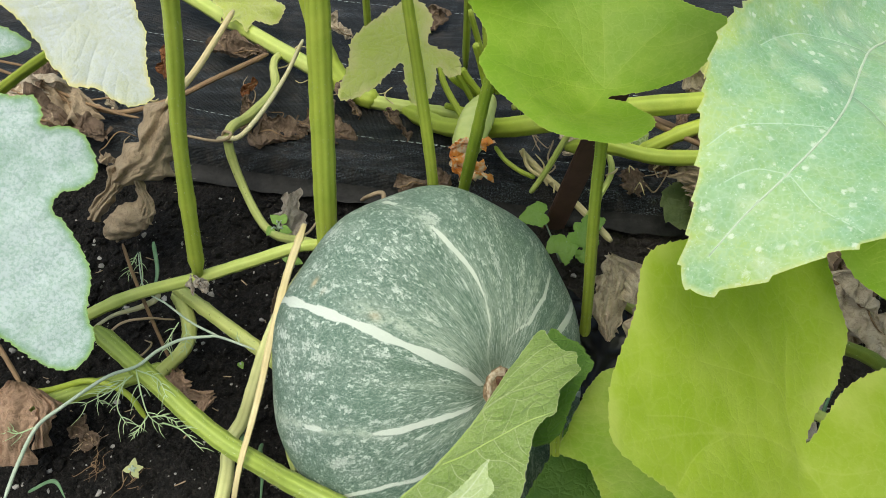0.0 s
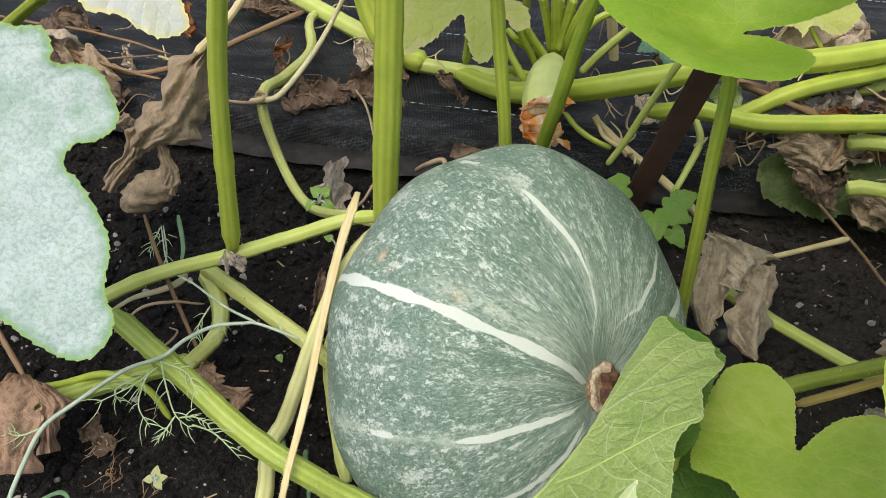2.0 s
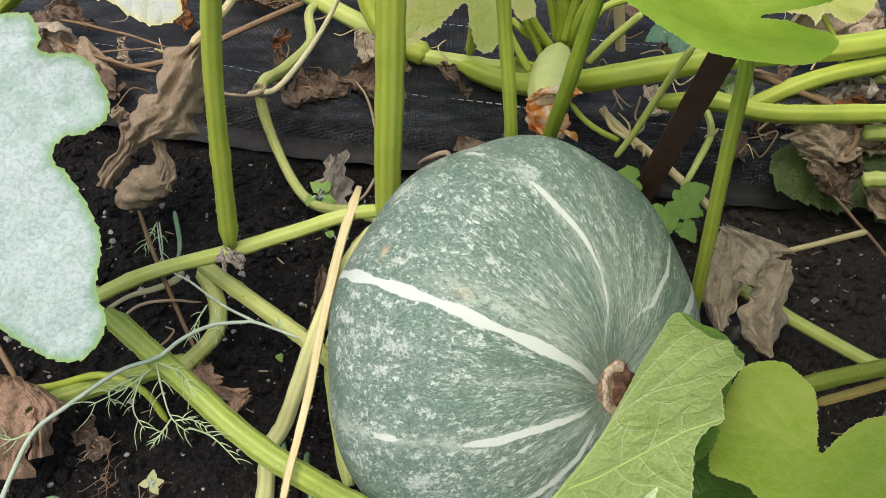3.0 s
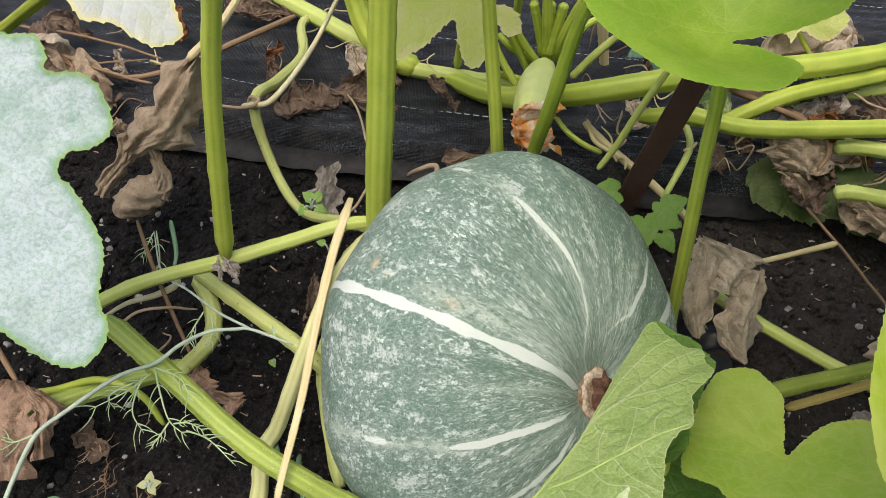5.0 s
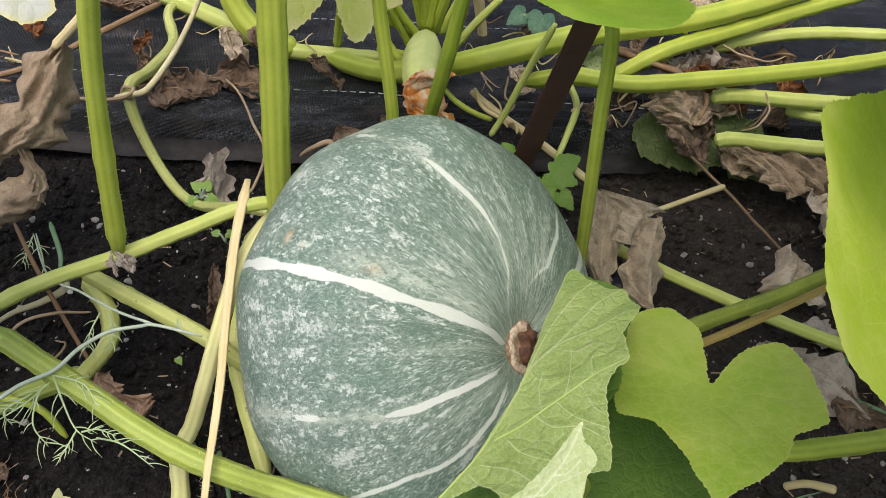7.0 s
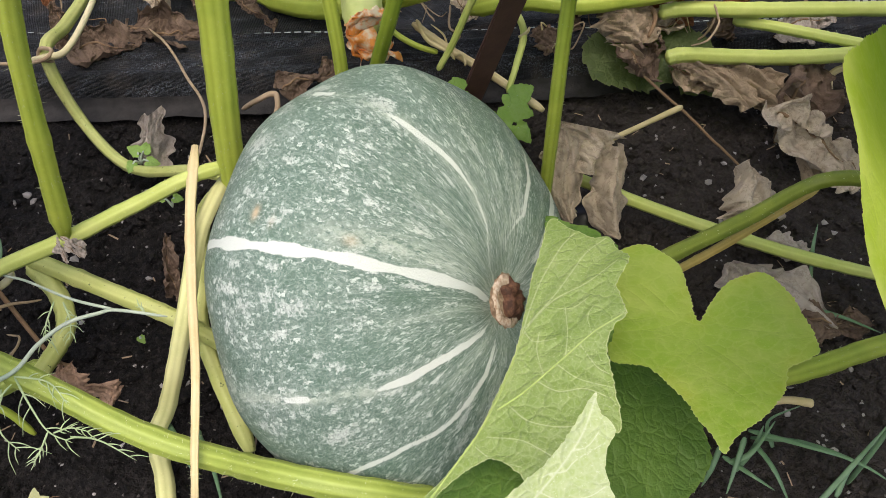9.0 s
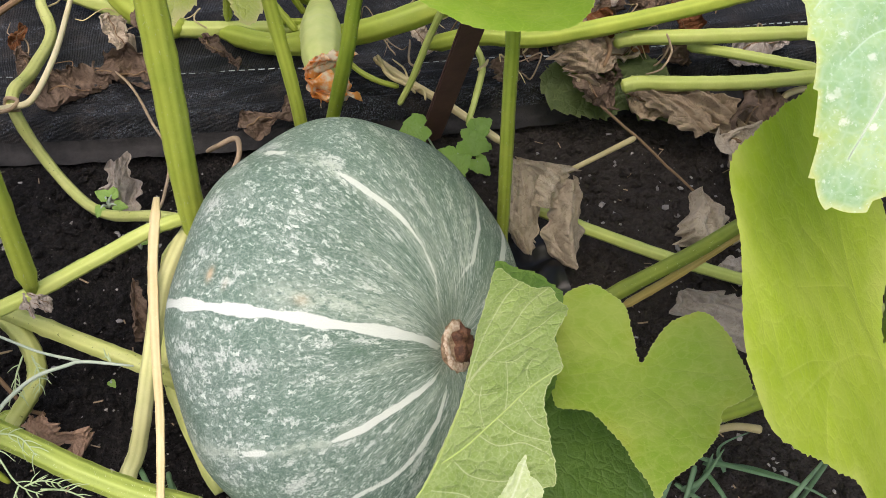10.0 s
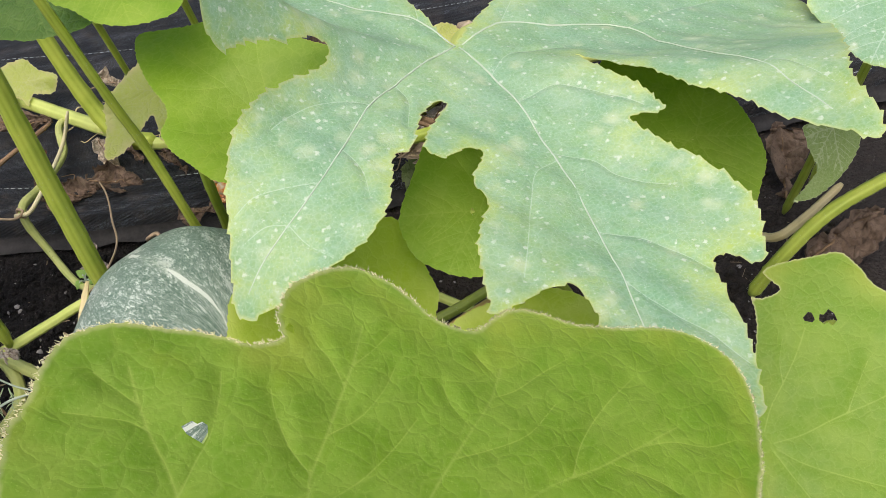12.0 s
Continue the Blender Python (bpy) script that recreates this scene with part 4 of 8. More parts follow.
lumps("soil_crumbs", "small dark crumbs of moist soil", "soil", SOIL, 17000, 0.0009, 0.0075, 5, (-0.6, 0.75, 0.12, 0.8))
lumps("pebbles", "few small pale grey pebbles on soil", "pebbles", PEBBLE, 90, 0.0012, 0.0045, 6, (-0.5, 0.6, 0.2, 0.75))
lumps("stone_chips", "small grey stone chips pressed into soil", "stone chips", CHIP, 1500, 0.0009, 0.0038, 8, (-0.55, 0.7, 0.2, 0.72))


# ---- woven weed fabric ----


def fabric_z(x, d):
    """Height of the fabric d metres behind its edge: a raised fold, then a flat sheet with wrinkles."""
    fold = 0.030 * (1 / (1 + math.exp(-(d - 0.022) / 0.0035))) - 0.016 * (1 / (1 + math.exp(-(d - 0.11) / 0.02)))
    z = 0.006 + fold + 0.004 * noise.noise((x * 9, d * 6, 3.3)) + 0.0025 * noise.noise((x * 6, d * 60, 7.7))
    if 0.025 < d < 0.09:
        z += 0.0022 * math.sin(d * 430 + 2.5 * noise.noise((x * 8, d * 20, 0.4)))
    return z


def fabric():
    xs = np.r_[np.arange(-3.0, -0.7, 0.1), np.arange(-0.7, 0.95, 0.006), np.arange(0.95, 3.5, 0.1)]
    ds = np.r_[np.arange(0.0, 0.13, 0.0028), np.arange(0.13, 0.5, 0.008), np.arange(0.5, 3.0, 0.1)]
    verts = []
    for d in ds:
        for x in xs:
            xx = min(max(x, -0.9), 0.9)
            ragged = 0.006 * noise.noise((x * 30, 0, 2)) * max(0, 1 - d / 0.012)
            verts.append((x, edge_y(xx) + d + ragged, fabric_z(x, d)))
    nx = len(xs)
    faces = [(j * nx + i, j * nx + i + 1, (j + 1) * nx + i + 1, (j + 1) * nx + i) for j in range(len(ds) - 1) for i in range(nx - 1)]
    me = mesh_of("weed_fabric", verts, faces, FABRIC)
    me.materials.append(FABRIC_EDGE)
    per = nx - 1
    for k in range(int(np.searchsorted(ds, 0.018)) * per):
        me.polygons[k].material_index = 1
    ob = new("weed_fabric", me)
    tagged(ob, "black woven weed fabric with a folded dusty edge", "ground fabric", kind="structure")
    verts, faces = [], []

    def dash(x0, length, line):
        o = len(verts)
        for x in (x0, x0 + length):
            for k in (-1, 1):
                d = line(x) + k * 0.0006
                verts.append((x, edge_y(x) + d, fabric_z(x, d) + 0.0012))
        faces.append((o, o + 2, o + 3, o + 1))
    for line, lo, hi in ((lambda x: 0.086 - 0.058 * x, -0.65, 0.9), (lambda x: 0.25 - 0.04 * x, -0.65, 0.9), (lambda x: 0.106 - 0.058 * x, 0.4, 0.9), (lambda x: 0.41 - 0.03 * x, -0.6, 0.9)):
        x = lo
        while x < hi:
            dash(x, 0.0062, line)
            x += 0.0098
    st = new("stitches", mesh_of("stitches", verts, faces, STITCH, smooth=False))
    st.parent = ob
    tagged(st, "white dashed marker thread")
    st["kind"] = "stuff"


fabric()

# ---- the squash ----
PC = np.array([-0.0062, 0.4382, 0.0934])
PX, PY, PZ = np.array([-0.046, 0.731, 0.681]), np.array([-0.821, -0.416, 0.391]), np.array([0.569, -0.541, 0.619])
SEMI = np.array([0.1577, 0.1478, 0.0985])

STEM = (-0.0108, -0.0012)


def squash():
    ob = thing("squash", PC, "large grey-green winter squash with white stripes and speckles", "squash")
    lon_n, lat_n = 480, 230
    lon = np.linspace(-np.pi, np.pi, lon_n + 1)
    lat = np.linspace(0.0, np.pi, lat_n)
    LA, LO = np.meshgrid(lat, lon, indexing="ij")
    rib = 1 + 0.010 * np.cos(10 * LO + 0.6) * np.sin(LA) ** 1.2 + 0.004 * np.cos(5 * LO)
    dim = 1 - 0.16 * np.exp(-(LA / 0.20) ** 2) - 0.12 * np.exp(-((np.pi - LA) / 0.3) ** 2)
    shp = np.stack([np.sin(LA) * np.cos(LO) * rib, np.sin(LA) * np.sin(LO) * rib, np.cos(LA) * dim], -1) * SEMI
    # the stem sits off the middle
    slide = np.exp(-(LA / 0.30) ** 2)
    shp[..., 0] += STEM[0] * slide
    shp[..., 1] += STEM[1] * slide
    # faint dents
    shp = shp * (1 + 0.004 * np.sin(3 * LO + 2 * LA) + 0.003 * np.sin(7 * LA + 2 * LO))[..., None]
    verts = shp.reshape(-1, 3)
    D, T = np.degrees(LO), np.degrees(LA)

    def band(center, width, lo, hi, soft=3.0):
        dist = np.abs((D - center + 180) % 360 - 180) * np.pi / 180 * 0.15 * np.sin(LA)
        ends = 1 / (1 + np.exp(-(T - lo) / soft)) / (1 + np.exp((T - hi) / soft))
        return np.exp(-(dist / width) ** 2) * ends

    def line(*knots):
        """A meridian that bends: longitudes over the angle from the stem."""
        return np.interp(T, [k[0] for k in knots], [k[1] for k in knots])
    pole = np.exp(-(LA / 0.50) ** 2)
    upper = line((8, 32), (12, 24), (17, 13), (25, 10), (33, 12), (44, 16), (54, 18), (80, 21))
    main = line((8, 74), (12, 71), (21, 71), (36, 69), (51, 67), (67, 66), (108, 64))
    lower = line((10, 113), (22, 111), (31, 109), (39, 108), (46, 106), (66, 101), (86, 98), (96, 97))
    foot = line((8, 128), (12, 132), (22, 137), (32, 136), (40, 133), (49, 128), (63, 125), (78, 124), (88, 121), (96, 112))
    far = line((6, 10), (9, -1), (20, -38), (32, -45), (50, -47))
    stripe = band(main, 0.0042 + 0.0012 * np.sin(T * 0.31), 5, 108)
    stripe = np.maximum(stripe, band(upper, 0.0034, 24, 56) * np.clip(0.72 + (T - 24) / 80, 0, 1))
    stripe = np.maximum(stripe, band(upper, 0.0024, 6, 40) * 0.66)
    stripe = np.maximum(stripe, band(upper, 0.0050, 72, 86, 2) * 0.8)
    stripe = np.maximum(stripe, band(lower, 0.0034, 8, 48) * np.clip(0.66 + (T - 8) / 90, 0, 1))
    stripe = np.maximum(stripe, band(lower, 0.0028, 65, 75, 1.5))
    stripe = np.maximum(stripe, band(foot, 0.0034, 9, 84) * 0.72)
    stripe = np.maximum(stripe, band(far, 0.0036, 10, 52) * 0.74)
    stripe = np.maximum(stripe, band(-68, 0.0046, 12, 60) * 0.9)
    stripe = np.maximum(stripe, band(160, 0.0036, 15, 70) * 0.7)
    stripe = np.maximum(stripe, band(-105, 0.004, 10, 80) * 0.9)
    faint = np.zeros_like(D)
    for c in (38, 52, 88, 122, 150, -12, -25, -58, 0, 146):
        faint = np.maximum(faint, band(c, 0.0034, 4, 34, 6) * 0.8)
    faint = np.maximum(faint, band(lower, 0.004, 40, 100))
    faint = np.maximum(faint, band(upper, 0.0050, 6, 70))
    faint = np.maximum(faint, band(far + 9, 0.0040, 8, 50))
    faint = np.maximum(faint, band(61, 0.0075, 14, 58))
    scar = np.exp(-(((D - 58) / 1.5) ** 2 + ((T - 79) / 1.2) ** 2)) + 0.45 * np.exp(-(((D - 62) / 1.6) ** 2 + ((T - 48) / 2.0) ** 2)) + 0.25 * np.exp(-(((D - 60) / 1.5) ** 2 + ((T - 72) / 1.0) ** 2))
    uvm = np.stack([LO * 0.15, LA * 0.13 + 3], -1).reshape(-1, 2)
    faces = [(i * (lon_n + 1) + j, (i + 1) * (lon_n + 1) + j, (i + 1) * (lon_n + 1) + j + 1, i * (lon_n + 1) + j + 1) for i in range(lat_n - 1) for j in range(lon_n)]
    me = mesh_of("rind", verts, faces, SKIN, {"stripe": stripe.ravel(), "faint": faint.ravel(), "scar": scar.ravel(), "pole": pole.ravel()}, uvs=uvm)
    bm = bmesh.new()
    bm.from_mesh(me)
    bmesh.ops.remove_doubles(bm, verts=bm.verts, dist=1e-5)
    bm.to_mesh(me)
    bm.free()
    rot = Matrix((tuple(PX), tuple(PY), tuple(PZ))).transposed().to_4x4()
    rind = new("rind", me)
    rind.parent = ob
    rind.matrix_basis = rot
    # corky stem stump: a ragged ring round a dark broken core
    ang = np.linspace(0, 2 * np.pi, 36, endpoint=False)
    rng = np.random.default_rng(3)

    def ring(prof_, mat, jag):
        vs, fs = [], []
        for r, z in prof_:
            for a in ang:
                k = 1 + jag * math.sin(5 * a + 40 * z) + jag * 0.7 * rng.standard_normal()
                vs.append((STEM[0] + r * k * math.cos(a) * 1.42, STEM[1] + r * k * math.sin(a) * 1.0, z + 0.0006 * rng.standard_normal()))
        m_ = len(ang)
        for k in range(len(prof_) - 1):
            for j in range(m_):
                fs.append((k * m_ + j, k * m_ + (j + 1) % m_, (k + 1) * m_ + (j + 1) % m_, (k + 1) * m_ + j))
        fs.append(tuple((len(prof_) - 1) * m_ + j for j in range(m_)))
        return vs, fs, mat
    for nm, prof_, mat, jag, lab, off in (("stem_collar", [(0.0165, 0.070), (0.0172, 0.080), (0.0160, 0.0850), (0.0125, 0.0868)], CORK, 0.025, "brown corky ring of the stem scar", 0.0),
                                          ("stem_cut", [(0.0130, 0.0840), (0.0124, 0.0874), (0.0090, 0.0880), (0.0070, 0.0850)], CORK_PALE, 0.03, "pale cut face of the stem", 0.0),
                                          ("stem_core", [(0.0092, 0.080), (0.0088, 0.0890), (0.0070, 0.0925), (0.0040, 0.0935), (0.0015, 0.0905)], CORK_DARK, 0.13, "dark broken core of the stem", -0.0052)):
        vs, fs, mat = ring(prof_, mat, jag)
        vs = [(x, y + off, z) for x, y, z in vs]
        o = new(nm, mesh_of(nm, vs, fs, mat))
        o.parent = ob
        o.matrix_basis = rot
        tagged(o, lab)


squash()


# ---- the large leaves ----
leaf("large lobed squash leaf white with powdery mildew, green rim", (-0.377, 0.536, 0.313), (0.237, -0.641, 0.73), (0, -1, 0),
     [(143, 0.070), (139, 0.054), (154, 0.036), (128, 0.028), (106, 0.039), (104, 0.057), (92, 0.066), (85, 0.068), (88, 0.089), (83, 0.105), (74, 0.120), (65, 0.116), (58, 0.108), (52, 0.114), (52, 0.128), (51, 0.148), (49, 0.168), (43, 0.194), (41, 0.216), (37, 0.229), (33, 0.228), (29, 0.213), (24, 0.192), (17, 0.166), (14, 0.147), (13, 0.128), (7, 0.119), (-1, 0.121), (-22, 0.121), (-46, 0.109), (-76, 0.099), (-109, 0.101), (-137, 0.090), (-163, 0.072)],
     MILDEW, (35, 75, -30, -88, -140, 143), stalk=[(-0.47, 0.60, 0.0), (-0.46, 0.60, 0.12), (-0.41, 0.57, 0.24)], wave=0.02, seed=2, pitch=0.007)
leaf("mildewed squash leaf with a scorched yellow tip", (-0.2721, 0.5713, 0.3617), (0.309, -0.619, 0.722), (0, -1, 0),
     [(41, 0.075), (47, 0.078), (53, 0.08), (59, 0.076), (64, 0.063), (73, 0.054), (94, 0.047), (110, 0.04), (137, 0.04), (172, 0.049), (-156, 0.056), (-125, 0.061), (-99, 0.068), (-84, 0.068), (-79, 0.058), (-72, 0.05), (-59, 0.042), (-47, 0.039), (-34, 0.038), (-18, 0.043), (-10, 0.047), (0, 0.05), (8, 0.056), (20, 0.055), (27, 0.057), (35, 0.068)],
     MILDEW_TIP, (50, -20, 100, -100, 150), stalk=[(-0.50, 0.70, 0.0), (-0.46, 0.66, 0.18), (-0.302, 0.601, 0.322)], wave=0.02, seed=4, pitch=0.007)
leaf("lime green squash leaf on an upright stalk", (0.1195, 0.5414, 0.3447), (-0.05, -0.12, 0.991), (0, -1, 0),
     [(35, 0.055), (26, 0.069), (14, 0.077), (0, 0.081), (-19, 0.077), (-38, 0.081), (-57, 0.078), (-76, 0.085), (-94, 0.093), (-112, 0.092), (-131, 0.139), (-144, 0.179), (-161, 0.140), (175, 0.129), (162, 0.105), (129, 0.097), (110, 0.106), (88, 0.075), (78, 0.055), (76, 0.009), (53, 0.027)],
     LIME, (), drawn=((0.9, (-0.0074, 0.0060), (-0.0304, -0.0091), (-0.0534, -0.0265), (-0.0742, -0.0452), (-0.1039, -0.0662)), (0.7, (-0.0074, 0.0060), (-0.0224, 0.0201), (-0.0348, 0.0365), (-0.0443, 0.0547)), (0.6, (-0.0092, 0.0056), (-0.0383, 0.0078), (-0.0683, 0.0084), (-0.0975, 0.0122)), (0.7, (-0.0068, 0.0049), (-0.0097, -0.0280), (-0.0042, -0.0612), (-0.0131, -0.0917)), (0.6, (-0.0064, 0.0058), (0.0141, -0.0068), (0.0492, -0.0288)), (0.55, (-0.0073, 0.0075), (-0.0026, 0.0312), (-0.0021, 0.0614)), (0.5, (-0.0304, -0.0091), (-0.0553, -0.0101), (-0.0794, -0.0165)), (0.5, (-0.0534, -0.0265), (-0.0543, -0.0587), (-0.0624, -0.0873)), (0.5, (-0.0097, -0.0280), (0.0117, -0.0482), (0.0429, -0.0641)), (0.45, (-0.0348, 0.0365), (-0.0262, 0.0589), (-0.0278, 0.0840))), stalk=[(0.145, 0.535, 0.0), (0.14, 0.535, 0.08), (0.131, 0.535, 0.2), (0.128, 0.54, 0.27)], stalk_r=(0.0055, 0.0046), wave=0.016, funnel=0.23, side_gap=0.31, quilt=0.0004, seed=5, teeth=0.0018, pitch=0.006)
leaf("broad deeply lobed dusty blue-green squash leaf with pale spots", (0.295, 0.447, 0.433), (0.24, 0.0, 0.971), (0, -1, 0),
     [(-56, 0.219), (-48, 0.250), (-42, 0.273), (-37, 0.263), (-30, 0.235), (-26, 0.195), (-30, 0.147), (-26, 0.133), (-28, 0.088), (-23, 0.070), (-18, 0.074), (-23, 0.104), (-22, 0.130), (-16, 0.139), (-9, 0.126), (-5, 0.133), (-9, 0.158), (-7, 0.179), (-10, 0.214), (-10, 0.269), (-9, 0.277), (1, 0.263), (2, 0.321), (5, 0.350), (9, 0.378), (13, 0.355), (21, 0.277), (24, 0.296), (31, 0.263), (34, 0.214), (37, 0.157), (43, 0.173), (68, 0.096), (51, 0.172), (43, 0.259), (42, 0.304), (56, 0.269), (85, 0.319), (98, 0.340), (110, 0.329), (126, 0.271), (134, 0.200), (140, 0.120), (143, 0.060), (152, 0.015), (-175, 0.013), (-163, 0.055), (-158, 0.110), (-148, 0.158), (-122, 0.197), (-74, 0.196), (-73, 0.156), (-77, 0.114), (-70, 0.116), (-63, 0.185)],
     TEAL, (), drawn=((1, (-0.0049, 0.0038), (0.0111, -0.0212), (0.0427, -0.0546), (0.0681, -0.0784), (0.1151, -0.1061), (0.1430, -0.1251), (0.1679, -0.1480), (0.1824, -0.1640), (0.1949, -0.1762)), (1, (-0.0033, 0.0062), (0.0360, 0.0223), (0.0727, 0.0318), (0.1157, 0.0377), (0.1544, 0.0411), (0.2163, 0.0413), (0.2683, 0.0378), (0.3070, 0.0342)), (1, (-0.0061, 0.0097), (-0.0350, 0.0498), (-0.0298, 0.0856), (-0.0185, 0.1581), (0.0279, 0.1742), (0.0900, 0.1810), (0.1450, 0.1860), (0.1900, 0.1930)), (0.95, (-0.0065, 0.0032), (-0.0399, -0.0192), (-0.0573, -0.0582), (-0.0767, -0.0971)), (0.6, (-0.0350, 0.0498), (-0.0674, 0.0691), (-0.1204, 0.0982)), (0.6, (-0.0399, -0.0192), (-0.0708, -0.0194), (-0.1230, -0.0217)), (0.62, (0.1404, 0.0398), (0.1527, 0.0205), (0.1828, 0.0071), (0.2204, -0.0079), (0.2489, -0.0194)), (0.5, (0.1319, 0.0386), (0.1492, 0.0629), (0.1691, 0.0751), (0.1886, 0.0973)), (0.5, (0.2163, 0.0413), (0.2269, 0.0633), (0.2500, 0.0858), (0.2758, 0.1013)), (0.6, (0.2634, 0.0382), (0.2883, 0.0534), (0.3125, 0.0688), (0.3366, 0.0789)), (0.55, (0.0681, -0.0784), (0.0657, -0.1045), (0.0775, -0.1298), (0.0961, -0.1509)), (0.55, (0.1430, -0.1251), (0.1420, -0.1486), (0.1437, -0.1669), (0.1525, -0.1804)), (0.5, (0.1151, -0.1061), (0.1360, -0.0963), (0.1625, -0.0953)), (0.5, (0.1679, -0.1480), (0.1648, -0.1620), (0.1710, -0.1770)), (0.45, (0.0427, -0.0546), (0.0638, -0.0495), (0.0942, -0.0560)), (0.5, (0.0727, 0.0318), (0.0673, 0.0625), (0.0882, 0.0864), (0.1178, 0.1074)), (0.5, (0.0360, 0.0223), (0.0120, 0.0453), (0.0080, 0.0873)), (0.55, (-0.0185, 0.1581), (-0.0414, 0.2053), (-0.0561, 0.2566), (-0.0822, 0.3107)), (0.5, (0.1131, 0.1830), (0.1334, 0.1969), (0.1689, 0.2048)), (0.5, (0.1679, -0.1480), (0.1824, -0.1392), (0.2002, -0.1241))), stalk=[(0.62, 0.62, 0.0), (0.52, 0.60, 0.22), (0.345, 0.54, 0.372)], stalk_r=(0.008, 0.0065), stalk_mat_=VINE_LIGHT, rib_mat=RIB_PALE, ribs_on=True, rib=0.5, grid=0.0024, wave=0.004, lifts=((-85, 16, 0.08, 0.17, 2), (-43, 25, -0.085, 0.27, 5), (-35, 60, 0.018, 0.18, 2), (55, 25, 0.05, 0.18, 1.5)), seed=6, teeth=0.0035, pitch=0.011, quilt=0.0022)
leaf("broad lime green squash leaf lit through", (0.1907, 0.2335, 0.2988), (0.636, -0.363, 0.681), (0, -1, 0),
     [(-98, 0.146), (-105, 0.152), (-111, 0.151), (-123, 0.138), (-145, 0.128), (-161, 0.132), (-172, 0.142), (-179, 0.130), (177, 0.118), (171, 0.102), (164, 0.088), (160, 0.070), (158, 0.055), (160, 0.035), (162, 0.016), (150, 0.012), (153, 0.032), (153, 0.052), (149, 0.076), (142, 0.100), (136, 0.125), (130, 0.139), (123, 0.146), (115, 0.145), (105, 0.140), (95, 0.138), (75, 0.136), (45, 0.126), (10, 0.112), (-25, 0.100), (-51, 0.094), (-60, 0.108), (-68, 0.132), (-73, 0.151), (-77, 0.153), (-83, 0.151), (-90, 0.148)],
     LIME_YELLOW, (), drawn=((0.9, (-0.0017, -0.0014), (-0.0276, -0.0177), (-0.0366, -0.0393), (-0.0475, -0.0733)), (0.7, (-0.0047, -0.0064), (-0.0304, -0.0148), (-0.0618, -0.0202)), (0.9, (-0.0008, -0.0013), (-0.0004, -0.0282), (0.0078, -0.0584), (0.0212, -0.0941), (0.0414, -0.1363)), (0.6, (0.0078, -0.0584), (0.0264, -0.0839), (0.0473, -0.0975)), (0.55, (0.0078, -0.0584), (0.0130, -0.0935), (0.0236, -0.1242)), (0.9, (0.0006, 0.0009), (0.0024, 0.0137), (-0.0006, 0.0273), (-0.0089, 0.0423)), (0.8, (0.0002, 0.0019), (0.0076, 0.0123), (0.0161, 0.0239)), (0.5, (-0.0322, -0.0263), (-0.0250, -0.0589), (-0.0168, -0.0925))), stalk=[(0.10, 0.40, 0.06), (0.178, 0.42, 0.085), (0.258, 0.433, 0.10), (0.328, 0.438, 0.125), (0.335, 0.37, 0.18), (0.26, 0.28, 0.25)], stalk_r=(0.0065, 0.005), stalk_mat_=STALK_OLIVE, wave=0.012, quilt=0.0005, lifts=((100, 50, 0.085, 0.12, 1.2),), seed=7, teeth=0.0018, pitch=0.006)
leaf("heart-shaped yellow-green squash leaf low over soil", (0.148, 0.328, 0.163), (-0.079, 0.329, 0.941), (0, -1, 0),
     [(164, 0.025), (163, 0.049), (167, 0.063), (173, 0.077), (177, 0.084), (-175, 0.086), (-164, 0.080), (-142, 0.064), (-105, 0.057), (-78, 0.066), (-70, 0.059), (-59, 0.054), (-38, 0.067), (-30, 0.082), (-25, 0.095), (-22, 0.107), (-18, 0.097), (-9, 0.087), (3, 0.078), (16, 0.067), (26, 0.061), (39, 0.068), (44, 0.070), (52, 0.066), (65, 0.062), (85, 0.061), (101, 0.064), (113, 0.064), (120, 0.056), (128, 0.041), (133, 0.024), (146, 0.004)],
     LIME_SOFT, (-130, -22, 95), stalk=[(0.426, 0.345, 0.030), (0.367, 0.331, 0.050), (0.298, 0.316, 0.080), (0.234, 0.301, 0.110), (0.185, 0.298, 0.125)], stalk_r=(0.0085, 0.0075, 0.0065, 0.0045), side_gap=0.30, quilt=0.0004, wave=0.022, funnel=0.05, seed=8, teeth=0.0017, pitch=0.0042)
